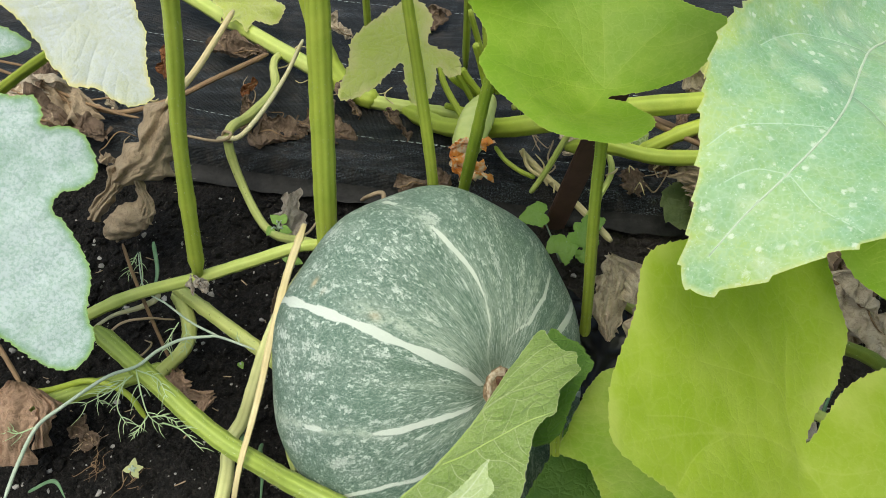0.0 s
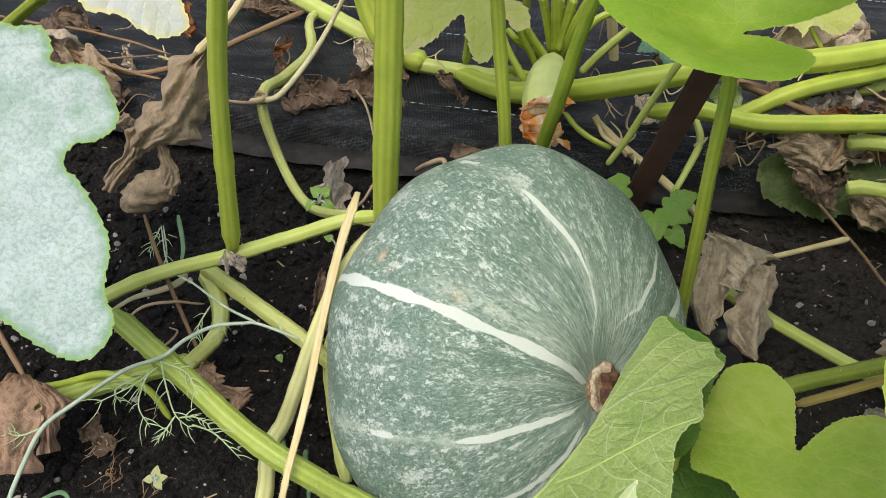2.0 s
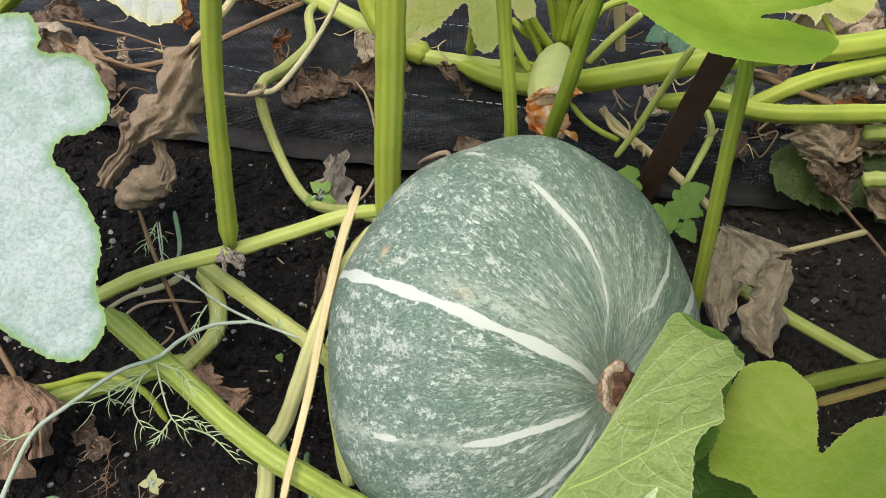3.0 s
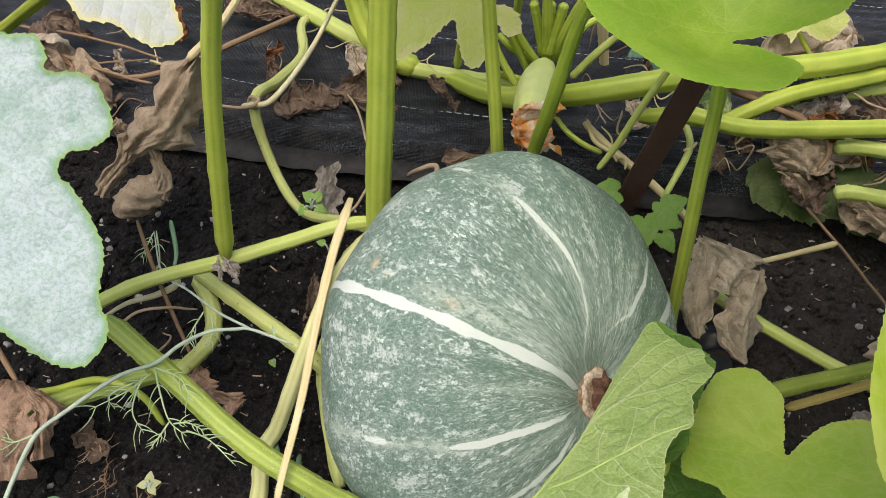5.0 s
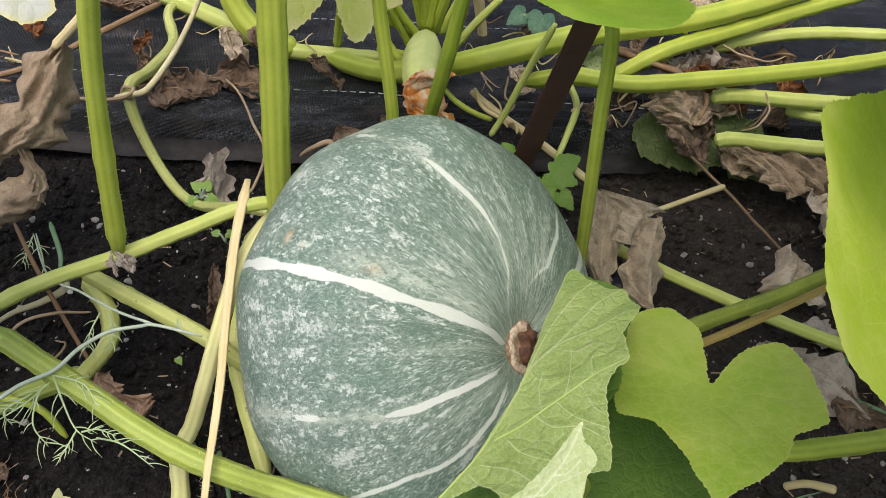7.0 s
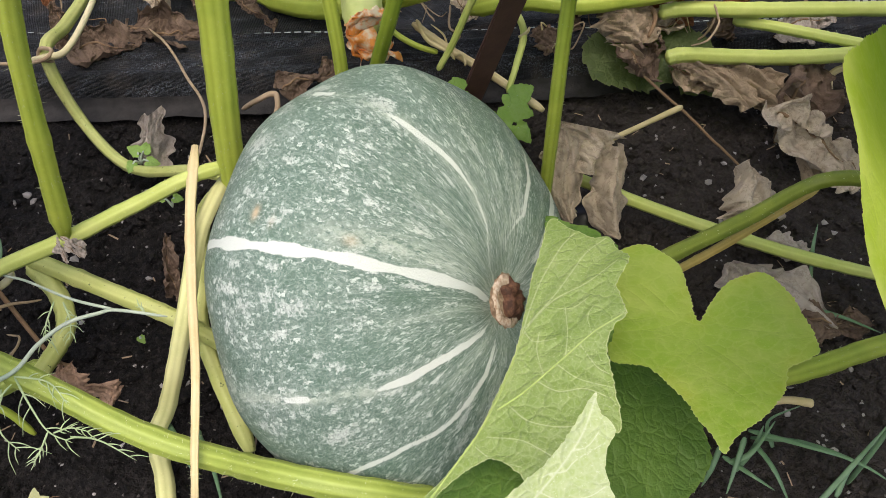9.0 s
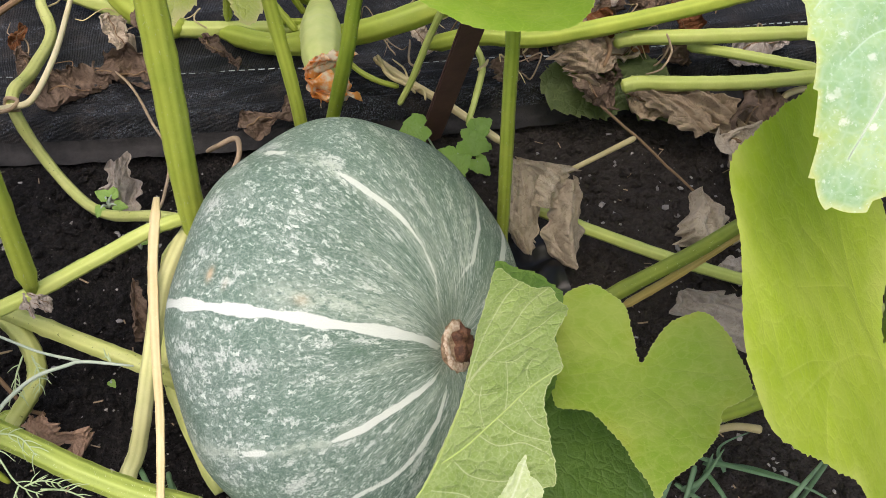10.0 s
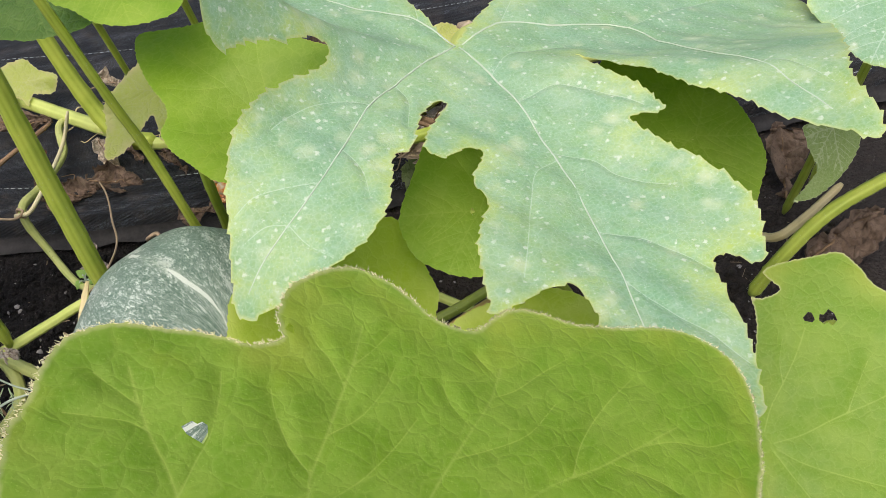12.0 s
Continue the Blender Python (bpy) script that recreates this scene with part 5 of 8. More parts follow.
FOLD_VEINS = (
    (1.0, (-0.0289, 0.0498), (-0.0251, 0.0324), (-0.0177, 0.0109), (-0.0085, -0.0114), (-0.0051, -0.0297)),
    (0.95, (-0.070, 0.111), (-0.0564, 0.0911), (-0.036, 0.0612), (-0.0094, 0.0385), (0.0153, 0.0221)),
    (0.8, (0.0124, 0.0246), (0.0244, 0.004), (0.0275, -0.016), (0.0367, -0.038)),
    (0.85, (0.0124, 0.0246), (0.0398, 0.0087), (0.0625, -0.0103), (0.075, -0.0232)),
    (0.8, (0.0163, 0.0201), (0.0315, -0.0032), (0.0525, -0.0237), (0.0634, -0.038)),
    (0.6, (-0.032, 0.0423), (-0.0442, 0.0357), (-0.0532, 0.0226), (-0.0565, 0.0069)),
    (0.6, (-0.0416, 0.0591), (-0.0525, 0.0426), (-0.0663, 0.0308)),
    (0.6, (-0.0232, 0.0254), (-0.0339, 0.0171), (-0.0376, 0.0041), (-0.0469, -0.0053)),
    (0.5, (-0.0186, 0.0128), (-0.0311, 0.0052), (-0.0419, -0.0084)),
    (0.5, (-0.0124, -0.0021), (-0.0275, -0.0053), (-0.034, -0.0095)),
    (0.5, (-0.0197, 0.0212), (-0.0036, 0.0202), (0.0067, 0.0158)),
    (0.5, (-0.0159, 0.0071), (-0.0024, 0.0015), (0.0156, -0.0021)),
    (0.5, (-0.0444, 0.0662), (-0.0559, 0.059), (-0.0669, 0.0461)),
    (0.45, (0.0114, 0.0231), (0.0029, 0.0202), (-0.0025, 0.0082)),
    (0.45, (0.0214, 0.0066), (0.0136, -0.0049), (0.0157, -0.0157)),
    (0.4, (-0.0094, -0.0095), (0.0024, -0.0116), (0.0081, -0.0167)))
leaf("pale underside of a folded squash leaf against the squash", (0.0471, 0.3136, 0.2141), (-0.449, 0.292, 0.844), (0, 1, 0),
     [(118, 0.135), (121, 0.097), (119, 0.070), (102, 0.041), (63, 0.029), (14, 0.049), (-3, 0.079), (-8, 0.098), (-15, 0.085), (-25, 0.075), (-32, 0.076), (-38, 0.067), (-47, 0.061), (-52, 0.056), (-59, 0.039), (-71, 0.034), (-100, 0.031), (-112, 0.024), (-139, 0.023), (-160, 0.033), (-169, 0.046), (-173, 0.056), (-177, 0.064), (173, 0.064), (160, 0.076), (151, 0.090), (145, 0.084), (136, 0.081), (129, 0.085), (124, 0.100), (122, 0.128)],
     UNDER, (), stalk=[(0.0, 0.25, 0.0), (0.012, 0.27, 0.10), (0.03, 0.29, 0.175)], ribs_on=True, rib=0.6, grid=0.0016, quilt=-0.0024, wave=0.020, lifts=((-150, 45, -0.014, 0.06, 1.5), (-45, 30, -0.008, 0.06, 2)), seed=9, teeth=0.0012, pitch=0.006, drawn=FOLD_VEINS)
leaf("pale curled tip of the folded squash leaf", (0.0136, 0.2322, 0.2539), (-0.42, -0.15, 0.895), (0, 1, 0),
     [(101, 0.045), (84, 0.018), (27, 0.009), (-24, 0.018), (-37, 0.027), (-47, 0.019), (-66, 0.018), (-85, 0.016), (-95, 0.012), (-138, 0.011), (-159, 0.016), (-171, 0.027), (174, 0.038), (131, 0.044)],
     UNDER_PALE, (), stalk=[(0.02, 0.24, 0.0), (0.03, 0.26, 0.10), (0.05, 0.27, 0.16)], stalk_r=(0.004, 0.003), grid=0.0016, quilt=-0.0018, wave=0.02, seed=29, teeth=0.0012, pitch=0.006, hair=0,
     drawn=((0.9, (-0.0111, 0.0288), (-0.0028, 0.0119), (0.0066, -0.0029), (0.0189, -0.0146)), (0.55, (-0.0032, 0.0201), (-0.0031, 0.0160), (-0.0048, 0.0101), (-0.0023, 0.0037), (-0.0005, -0.0104)), (0.55, (0.0019, 0.0045), (0.0012, -0.0032), (0.0048, -0.0101)), (0.5, (-0.0077, 0.0247), (-0.0146, 0.0170), (-0.0181, 0.0054), (-0.0170, -0.0042))))
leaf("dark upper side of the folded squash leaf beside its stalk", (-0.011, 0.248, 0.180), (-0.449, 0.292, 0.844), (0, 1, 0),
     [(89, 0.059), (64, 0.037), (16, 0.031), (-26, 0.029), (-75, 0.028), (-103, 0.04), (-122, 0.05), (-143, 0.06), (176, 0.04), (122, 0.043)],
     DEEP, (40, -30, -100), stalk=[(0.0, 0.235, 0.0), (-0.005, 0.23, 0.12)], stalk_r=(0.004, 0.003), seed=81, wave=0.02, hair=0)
leaf("near lime green squash leaf with raised veins and pale rim", (0.1706, -0.0057, 0.6145), (0.536, 0.06, 0.842), (0, 1, 0),
     [(62, 0.104), (55, 0.107), (46, 0.114), (40, 0.117), (32, 0.112), (23, 0.103), (15, 0.096), (10, 0.092), (3, 0.095), (3, 0.106), (-1, 0.121), (-6, 0.131), (-13, 0.141), (-18, 0.139), (-24, 0.134), (-31, 0.129), (-37, 0.137), (-39, 0.151), (-41, 0.164), (-45, 0.172), (-51, 0.182), (-55, 0.201), (-60, 0.227), (-66, 0.236), (-72, 0.226), (-82, 0.193), (-94, 0.154), (-111, 0.095), (170, 0.031), (105, 0.065), (82, 0.091)],
     LIME_FRONT, (), drawn=((1, (0.0281, 0.0439), (0.0412, 0.0474), (0.0529, 0.0520), (0.0653, 0.0550), (0.0783, 0.0578)),
         (0.6, (0.0327, 0.0440), (0.0432, 0.0390), (0.0534, 0.0336), (0.0688, 0.0295), (0.0781, 0.0283)),
         (0.5, (0.0539, 0.0524), (0.0578, 0.0585), (0.0595, 0.0690), (0.0602, 0.0768)),
         (0.5, (0.0632, 0.0542), (0.0693, 0.0609), (0.0754, 0.0684)),
         (1, (0.0254, 0.0056), (0.0372, 0.0031), (0.0521, -0.0046), (0.0711, -0.0142), (0.0867, -0.0217), (0.1038, -0.0286)),
         (0.6, (0.0393, 0.0024), (0.0497, 0.0085), (0.0628, 0.0116), (0.0720, 0.0118)),
         (0.6, (0.0749, -0.0165), (0.0860, -0.0126), (0.0936, -0.0084), (0.1015, -0.0064)),
         (0.5, (0.0544, -0.0060), (0.0629, -0.0202), (0.0745, -0.0315), (0.0854, -0.0387)),
         (0.5, (0.0840, -0.0205), (0.0929, -0.0310), (0.1021, -0.0403)),
         (1, (0.0225, -0.0319), (0.0371, -0.0444), (0.0558, -0.0616), (0.0730, -0.0773), (0.0889, -0.0876)),
         (0.5, (0.0730, -0.0773), (0.0778, -0.0909), (0.0874, -0.1071), (0.0944, -0.1218)),
         (0.5, (0.0449, -0.0512), (0.0486, -0.0665), (0.0551, -0.0864), (0.0703, -0.1058)),
         (0.5, (0.0583, -0.0636), (0.0695, -0.0585), (0.0786, -0.0575)),
         (0.5, (0.0830, -0.0847), (0.0913, -0.0808), (0.0969, -0.0786)),
         (0.9, (0.0216, -0.0666), (0.0323, -0.0851), (0.0417, -0.1155), (0.0510, -0.1401), (0.0597, -0.1635)),
         (0.55, (0.0369, -0.0998), (0.0544, -0.1130), (0.0714, -0.1324), (0.0842, -0.1511)),
         (0.5, (0.0510, -0.1401), (0.0526, -0.1563), (0.0501, -0.1740), (0.0533, -0.1927)),
         (0.5, (0.0430, -0.1216), (0.0367, -0.1385), (0.0291, -0.1490)),
         (0.5, (0.0273, 0.0025), (0.0372, -0.0148), (0.0504, -0.0304), (0.0625, -0.0424))), stalk=[(0.17, -0.14, 0.0), (0.17, -0.12, 0.3), (0.17, -0.05, 0.53)], grid=0.0019, wave=0.016, seed=10, teeth=0.0012, pitch=0.004, quilt=0.0016, side_gap=0.20, margin=True, holes=((0.054, 0.038, 0.0034), (0.0995, 0.001, 0.0016)))
leaf("shaded lime green squash leaf under a larger leaf", (0.2826, 0.336, 0.365), (0.0, -0.202, 0.979), (0, -1, 0),
     [(-78, 0.062), (-57, 0.061), (-29, 0.058), (-3, 0.054), (22, 0.050), (49, 0.049), (73, 0.046), (107, 0.068), (128, 0.094), (149, 0.113), (168, 0.114), (-171, 0.090), (-142, 0.064), (-103, 0.062)],
     LIME, (-100, -40, 0, 60, 150), stalk=[(0.42, 0.34, 0.0), (0.36, 0.35, 0.2)], seed=12, wave=0.015, teeth=0.0018)
leaf("shaded yellow-green squash leaf under a larger leaf", (0.4745, 0.3705, 0.35), (0.1, -0.201, 0.974), (0, -1, 0),
     [(-114, 0.066), (-89, 0.050), (-37, 0.049), (-3, 0.071), (13, 0.080), (36, 0.065), (61, 0.058), (94, 0.052), (127, 0.055), (170, 0.078), (-168, 0.099), (-146, 0.101)],
     LIME, (-60, 10, 80, 150), stalk=[(0.52, 0.50, 0.0), (0.50, 0.44, 0.2)], seed=13, wave=0.015, teeth=0.0018)
leaf("green squash leaf with two chewed holes", (0.4419, 0.1342, 0.2700), (-0.1, -0.3, 0.949), (0, 1, 0),
     [(-11, 0.061), (-16, 0.095), (-15, 0.11), (-19, 0.109), (-26, 0.117), (-20, 0.13), (-29, 0.142), (-37, 0.152), (-42, 0.159), (-48, 0.152), (-54, 0.145), (-66, 0.15), (-84, 0.149), (-103, 0.136), (-125, 0.122), (-147, 0.103), (179, 0.078), (150, 0.062), (132, 0.035), (40, 0.019)],
     LIME_FRONT, (), stalk=[(0.66, 0.30, 0.0), (0.60, 0.28, 0.14), (0.52, 0.22, 0.20)], seed=14, wave=0.012, quilt=0.0018, teeth=0.0012, pitch=0.005, holes=((0.074, -0.075, 0.0048), (0.078, -0.062, 0.0028)),
     drawn=((0.9, (0.0093, 0.0028), (0.0248, -0.0095), (0.0409, -0.0274), (0.0577, -0.0445), (0.0720, -0.0566)), (1.0, (-0.0002, -0.0007), (-0.0005, -0.0219), (0.0035, -0.0492), (0.0071, -0.0849), (0.0144, -0.1225)), (0.9, (-0.0045, -0.0010), (-0.0188, -0.0137), (-0.0368, -0.0389), (-0.0566, -0.0706)), (0.8, (-0.0058, 0.0017), (-0.0238, -0.0031), (-0.0461, -0.0098), (-0.0667, -0.0127)), (0.55, (0.0049, -0.0583), (0.0181, -0.0709), (0.0347, -0.0874)), (0.5, (0.0377, -0.0238), (0.0539, -0.0287), (0.0691, -0.0376))))
leaf("dusty pale green squash leaf at the bed's far side", (0.7092, 0.4487, 0.4), (-0.1, -0.201, 0.974), (0, -1, 0),
     [(-93, 0.103), (-74, 0.104), (-57, 0.115), (-45, 0.117), (-28, 0.101), (8, 0.084), (76, 0.071), (135, 0.097), (174, 0.098), (-138, 0.098)],
     TEAL, (-50, 0, 80), stalk=[(0.75, 0.55, 0.0), (0.73, 0.50, 0.25)], seed=15, wave=0.02)
leaf("dark green squash leaf above the back vine", (-0.0695, 0.7231, 0.42), (0.0, -0.202, 0.979), (0, -1, 0),
     [(-64, 0.103), (-44, 0.087), (-5, 0.081), (17, 0.086), (37, 0.099), (56, 0.078), (114, 0.056), (-178, 0.091), (-140, 0.114), (-108, 0.117)],
     DEEP, (-60, 10, 60), stalk=[(-0.10, 1.00, 0.03), (-0.09, 0.90, 0.30)], seed=16, wave=0.02)
leaf("light green squash leaf above the back vine", (0.0235, 0.6627, 0.44), (0.0, -0.202, 0.979), (0, -1, 0),
     [(-82, 0.064), (-53, 0.055), (-9, 0.065), (22, 0.079), (41, 0.085), (78, 0.069), (138, 0.071), (-176, 0.079), (-131, 0.074)],
     LIME, (-60, 10, 60), stalk=[(0.03, 0.97, 0.03), (0.03, 0.86, 0.32)], seed=17, wave=0.02)
leaf("ragged yellowing squash leaf over the back vine", (-0.031, 0.8296, 0.17), (0.0, -0.6, 0.8), (0, -1, 0),
     [(-53, 0.107), (-71, 0.080), (-90, 0.070), (-116, 0.053), (-150, 0.045), (176, 0.046), (144, 0.032), (78, 0.016), (70, 0.047), (52, 0.064), (39, 0.055), (38, 0.041), (16, 0.068), (0, 0.077), (-11, 0.053), (-28, 0.033), (-36, 0.048), (-41, 0.077), (-46, 0.101)],
     PALE, (-55, 0, 50, 140, -110), stalk=[(-0.04, 0.89, 0.04), (-0.035, 0.87, 0.10)], seed=18, wave=0.02, teeth=0.0035)
# Deep green holds the shade under the heart-shaped leaf as well as leaf colour.
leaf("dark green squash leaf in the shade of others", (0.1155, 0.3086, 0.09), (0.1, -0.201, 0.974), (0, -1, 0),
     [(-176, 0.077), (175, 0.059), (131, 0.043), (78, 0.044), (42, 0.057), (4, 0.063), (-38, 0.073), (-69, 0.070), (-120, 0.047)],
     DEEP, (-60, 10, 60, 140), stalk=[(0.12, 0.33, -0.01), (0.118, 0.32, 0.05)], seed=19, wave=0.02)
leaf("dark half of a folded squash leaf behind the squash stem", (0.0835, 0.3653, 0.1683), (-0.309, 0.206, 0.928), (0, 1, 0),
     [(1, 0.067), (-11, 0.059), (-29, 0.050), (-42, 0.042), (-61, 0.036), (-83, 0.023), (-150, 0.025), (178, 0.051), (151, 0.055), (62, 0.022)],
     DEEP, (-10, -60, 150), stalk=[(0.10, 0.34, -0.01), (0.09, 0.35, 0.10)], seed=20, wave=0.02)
leaf("small drooping light green leaf", (0.6876, 0.4689, 0.2), (0.1, -0.597, 0.796), (0, -1, 0),
     [(-102, 0.032), (-64, 0.036), (-35, 0.050), (-39, 0.076), (-42, 0.094), (-29, 0.079), (-1, 0.051), (33, 0.036), (76, 0.030), (149, 0.010)],
     UNDER, (-40, 0, -80), stalk=[(0.70, 0.52, 0.0), (0.69, 0.49, 0.12)], seed=21, wave=0.05, hair=0)
leaf("tattered green leaf among withered ones", (0.312, 0.700, 0.045), (0.0, -0.507, 0.862), (0, -1, 0),
     [(-107, 0.058), (-76, 0.068), (-55, 0.061), (-15, 0.046), (24, 0.045), (31, 0.068), (54, 0.105), (66, 0.095), (91, 0.068), (165, 0.032)],
     OLIVE, (-60, 0, 55), stalk=[(0.30, 0.74, 0.0), (0.295, 0.72, 0.02)], stalk_r=(0.003, 0.0025), seed=22, wave=0.12, teeth=0.006, pitch=0.014, hair=0)

# ---- stalks and vines ----
stalk("leaf_stalk", "ribbed green leaf stalk rising from a vine", "stalk", [(-0.231, 0.536, 0.104), (-0.21, 0.53, 0.27), (-0.185, 0.52, 0.40), (-0.16, 0.51, 0.60)], [0.0075, 0.0062, 0.0062, 0.006], STALK, hair=500, group="leaf stalks")
stalk("leaf_stalk", "thick ribbed green leaf stalk beside the squash", "stalk", [(-0.108, 0.555, 0.0), (-0.108, 0.555, 0.13), (-0.101, 0.56, 0.25), (-0.094, 0.572, 0.37), (-0.08, 0.60, 0.62)], [0.0100, 0.0100, 0.0098, 0.0095, 0.009], STALK, hair=900, ridges=9, sides=28, group="leaf stalks")
stalk("leaf_stalk", "slim green leaf stalk behind the squash", "stalk", [(-0.005, 0.64, 0.0), (-0.010, 0.63, 0.135), (-0.02, 0.64, 0.24), (-0.029, 0.635, 0.33), (-0.05, 0.64, 0.52)], [0.0055, 0.0055, 0.0055, 0.005, 0.005], STALK, hair=300, group="leaf stalks")
stalk("leaf_stalk", "leaning green leaf stalk in front of a young fruit", "stalk", [(0.01, 0.67, 0.0), (0.02, 0.65, 0.10), (0.03, 0.62, 0.2), (0.040, 0.609, 0.275), (0.052, 0.602, 0.318)], [0.0058, 0.0058, 0.0058, 0.005, 0.005], STALK_DARK, hair=300, group="leaf stalks")
stalk("vine", "pale green squash vine with a leaf node", "vine", [(-0.40, 0.50, 0.04), (-0.31, 0.525, 0.08), (-0.23, 0.537, 0.10), (-0.182, 0.545, 0.113), (-0.122, 0.554, 0.127), (-0.06, 0.58, 0.09)], [0.006, 0.006, 0.0058, 0.0055, 0.005], VINE_LIGHT, hair=300, group="vines")
stalk("vine", "freckled pale green vine on soil", "vine", [(-0.275, 0.57, 0.05), (-0.208, 0.51, 0.06), (-0.165, 0.48, 0.05), (-0.12, 0.45, 0.02)], [0.0068, 0.0068, 0.0065, 0.006], VINE, group="vines")
stalk("vine", "thick ribbed light green vine crossing in front of the squash", "vine", [(-0.315, 0.479, 0.095), (-0.280, 0.452, 0.085), (-0.247, 0.427, 0.076), (-0.215, 0.401, 0.068), (-0.182, 0.377, 0.065), (-0.148, 0.354, 0.070), (-0.114, 0.321, 0.102), (-0.083, 0.304, 0.105), (-0.051, 0.294, 0.095), (-0.015, 0.289, 0.064), (0.03, 0.26, 0.01)], [0.0085, 0.0085, 0.0085, 0.0083, 0.008, 0.0078], VINE_RIBBED, hair=1100, ridges=9, sides=28, n=70, group="vines")
stalk("vine", "thick green vine lying on soil", "vine", [(-0.26, 0.475, 0.04), (-0.315, 0.465, 0.03), (-0.358, 0.447, 0.03), (-0.415, 0.414, 0.03), (-0.53, 0.37, 0.03)], [0.0075, 0.0078, 0.008, 0.0082, 0.0085], VINE_RIBBED, ridges=9, sides=28, hair=400, group="vines")
stalk("vine", "short bent vine piece", "vine", [(-0.272, 0.565, 0.045), (-0.252, 0.53, 0.045), (-0.25, 0.50, 0.04), (-0.27, 0.465, 0.04)], [0.007, 0.0072, 0.007, 0.0065], VINE, group="vines")
stalk("dry_stalk", "dry straw-yellow stalk leaning over vines beside the squash", "dry stalk", [(-0.131, 0.572, 0.136), (-0.142, 0.520, 0.125), (-0.150, 0.457, 0.113), (-0.155, 0.414, 0.100), (-0.161, 0.380, 0.088), (-0.165, 0.358, 0.082), (-0.169, 0.339, 0.070), (-0.177, 0.320, 0.035)], [0.0042, 0.0036, 0.0030, 0.0027, 0.0025, 0.0024], STRAW, ridges=5, flat=0.55, hair=200, group="dry stalks")
stalk("dry_stalk", "fading pale green stalk leaning on the squash", "dry stalk", [(-0.114, 0.56, 0.112), (-0.139, 0.512, 0.110), (-0.155, 0.46, 0.102), (-0.172, 0.440, 0.06), (-0.187, 0.430, 0.02), (-0.199, 0.415, 0.006), (-0.196, 0.380, 0.006), (-0.198, 0.33, 0.004)], [0.006, 0.006, 0.0062, 0.0065, 0.0065], STRAW_GREEN, ridges=6, flat=0.8, hair=140, group="dry stalks")
stalk("vine", "slender green vine with a curled tendril", "vine", [(-0.215, 0.995, 0.042), (-0.226, 0.965, 0.045), (-0.219, 0.913, 0.040), (-0.234, 0.831, 0.062), (-0.247, 0.768, 0.082), (-0.232, 0.735, 0.03), (-0.195, 0.675, 0.02), (-0.14, 0.62, 0.06), (-0.10, 0.60, 0.06)], [0.005, 0.0055, 0.0058, 0.006, 0.0055, 0.005, 0.0048, 0.005, 0.005], VINE, group="vines")
stalk("vine", "thick pale green vine over fabric", "vine", [(-0.42, 1.16, 0.06), (-0.30, 1.06, 0.05), (-0.163, 0.95, 0.04), (-0.10, 0.905, 0.03), (0.0, 0.87, 0.035), (0.09, 0.83, 0.04)], [0.011, 0.011, 0.0105, 0.0095, 0.0085, 0.0085], VINE_LIGHT, group="vines")
stalk("leaf_stalk", "thick upright stalk on the back vine", "stalk", [(-0.085, 0.90, 0.03), (-0.125, 0.912, 0.045), (-0.155, 0.94, 0.09), (-0.18, 0.98, 0.22), (-0.18, 1.0, 0.4)], [0.013, 0.0145, 0.0125, 0.010, 0.0095], STALK, group="leaf stalks")
BACK_VINE = [(-0.05, 0.885, 0.03), (0.005, 0.83, 0.045), (0.067, 0.785, 0.08), (0.113, 0.757, 0.11), (0.21, 0.77, 0.12), (0.331, 0.788, 0.12), (0.473, 0.835, 0.12), (0.62, 0.9, 0.12)]
for lab, pts_, rad in (("thick green vine stretching over the fabric", BACK_VINE, 0.0115),
                       ("green leaf stalk stretching sideways", [(0.22, 0.75, 0.07), (0.283, 0.76, 0.1), (0.369, 0.79, 0.1), (0.462, 0.822, 0.1), (0.62, 0.87, 0.1)], 0.0085),
                       ("long green leaf stalk stretching sideways", [(0.14, 0.75, 0.08), (0.18, 0.729, 0.1), (0.226, 0.712, 0.1), (0.277, 0.709, 0.1), (0.399, 0.714, 0.1), (0.51, 0.725, 0.1), (0.65, 0.75, 0.1)], 0.0085),
                       ("pale green leaf stalk stretching sideways", [(0.325, 0.712, 0.075), (0.348, 0.707, 0.08), (0.409, 0.693, 0.08), (0.492, 0.676, 0.08), (0.62, 0.65, 0.08)], 0.0075),
                       ("pale green leaf stalk low over the fabric", [(0.318, 0.668, 0.055), (0.335, 0.664, 0.06), (0.384, 0.65, 0.06), (0.455, 0.634, 0.06), (0.56, 0.61, 0.07)], 0.0075),
                       ("thin pale green leaf stalk over the fabric", [(0.409, 0.702, 0.060), (0.436, 0.676, 0.068), (0.470, 0.653, 0.070), (0.514, 0.627, 0.070)], 0.0055),
                       ("pale green stalk far over the fabric", [(0.26, 0.79, 0.06), (0.407, 0.802, 0.08), (0.484, 0.808, 0.08), (0.559, 0.798, 0.08), (0.68, 0.78, 0.08)], 0.007)):
    stalk("leaf_stalk", lab, "stalk", pts_, [rad, rad, rad], STALK if rad > 0.008 else VINE_LIGHT, group="leaf stalks", hair=200)
stalk("vine", "thin pale green vine on soil behind the heart-shaped leaf", "vine", [(0.18, 0.58, 0.02), (0.233, 0.53, 0.02), (0.29, 0.47, 0.03), (0.36, 0.42, 0.03), (0.48, 0.36, 0.02)], [0.0058, 0.0058, 0.0055, 0.0055, 0.005], VINE_LIGHT, group="vines")

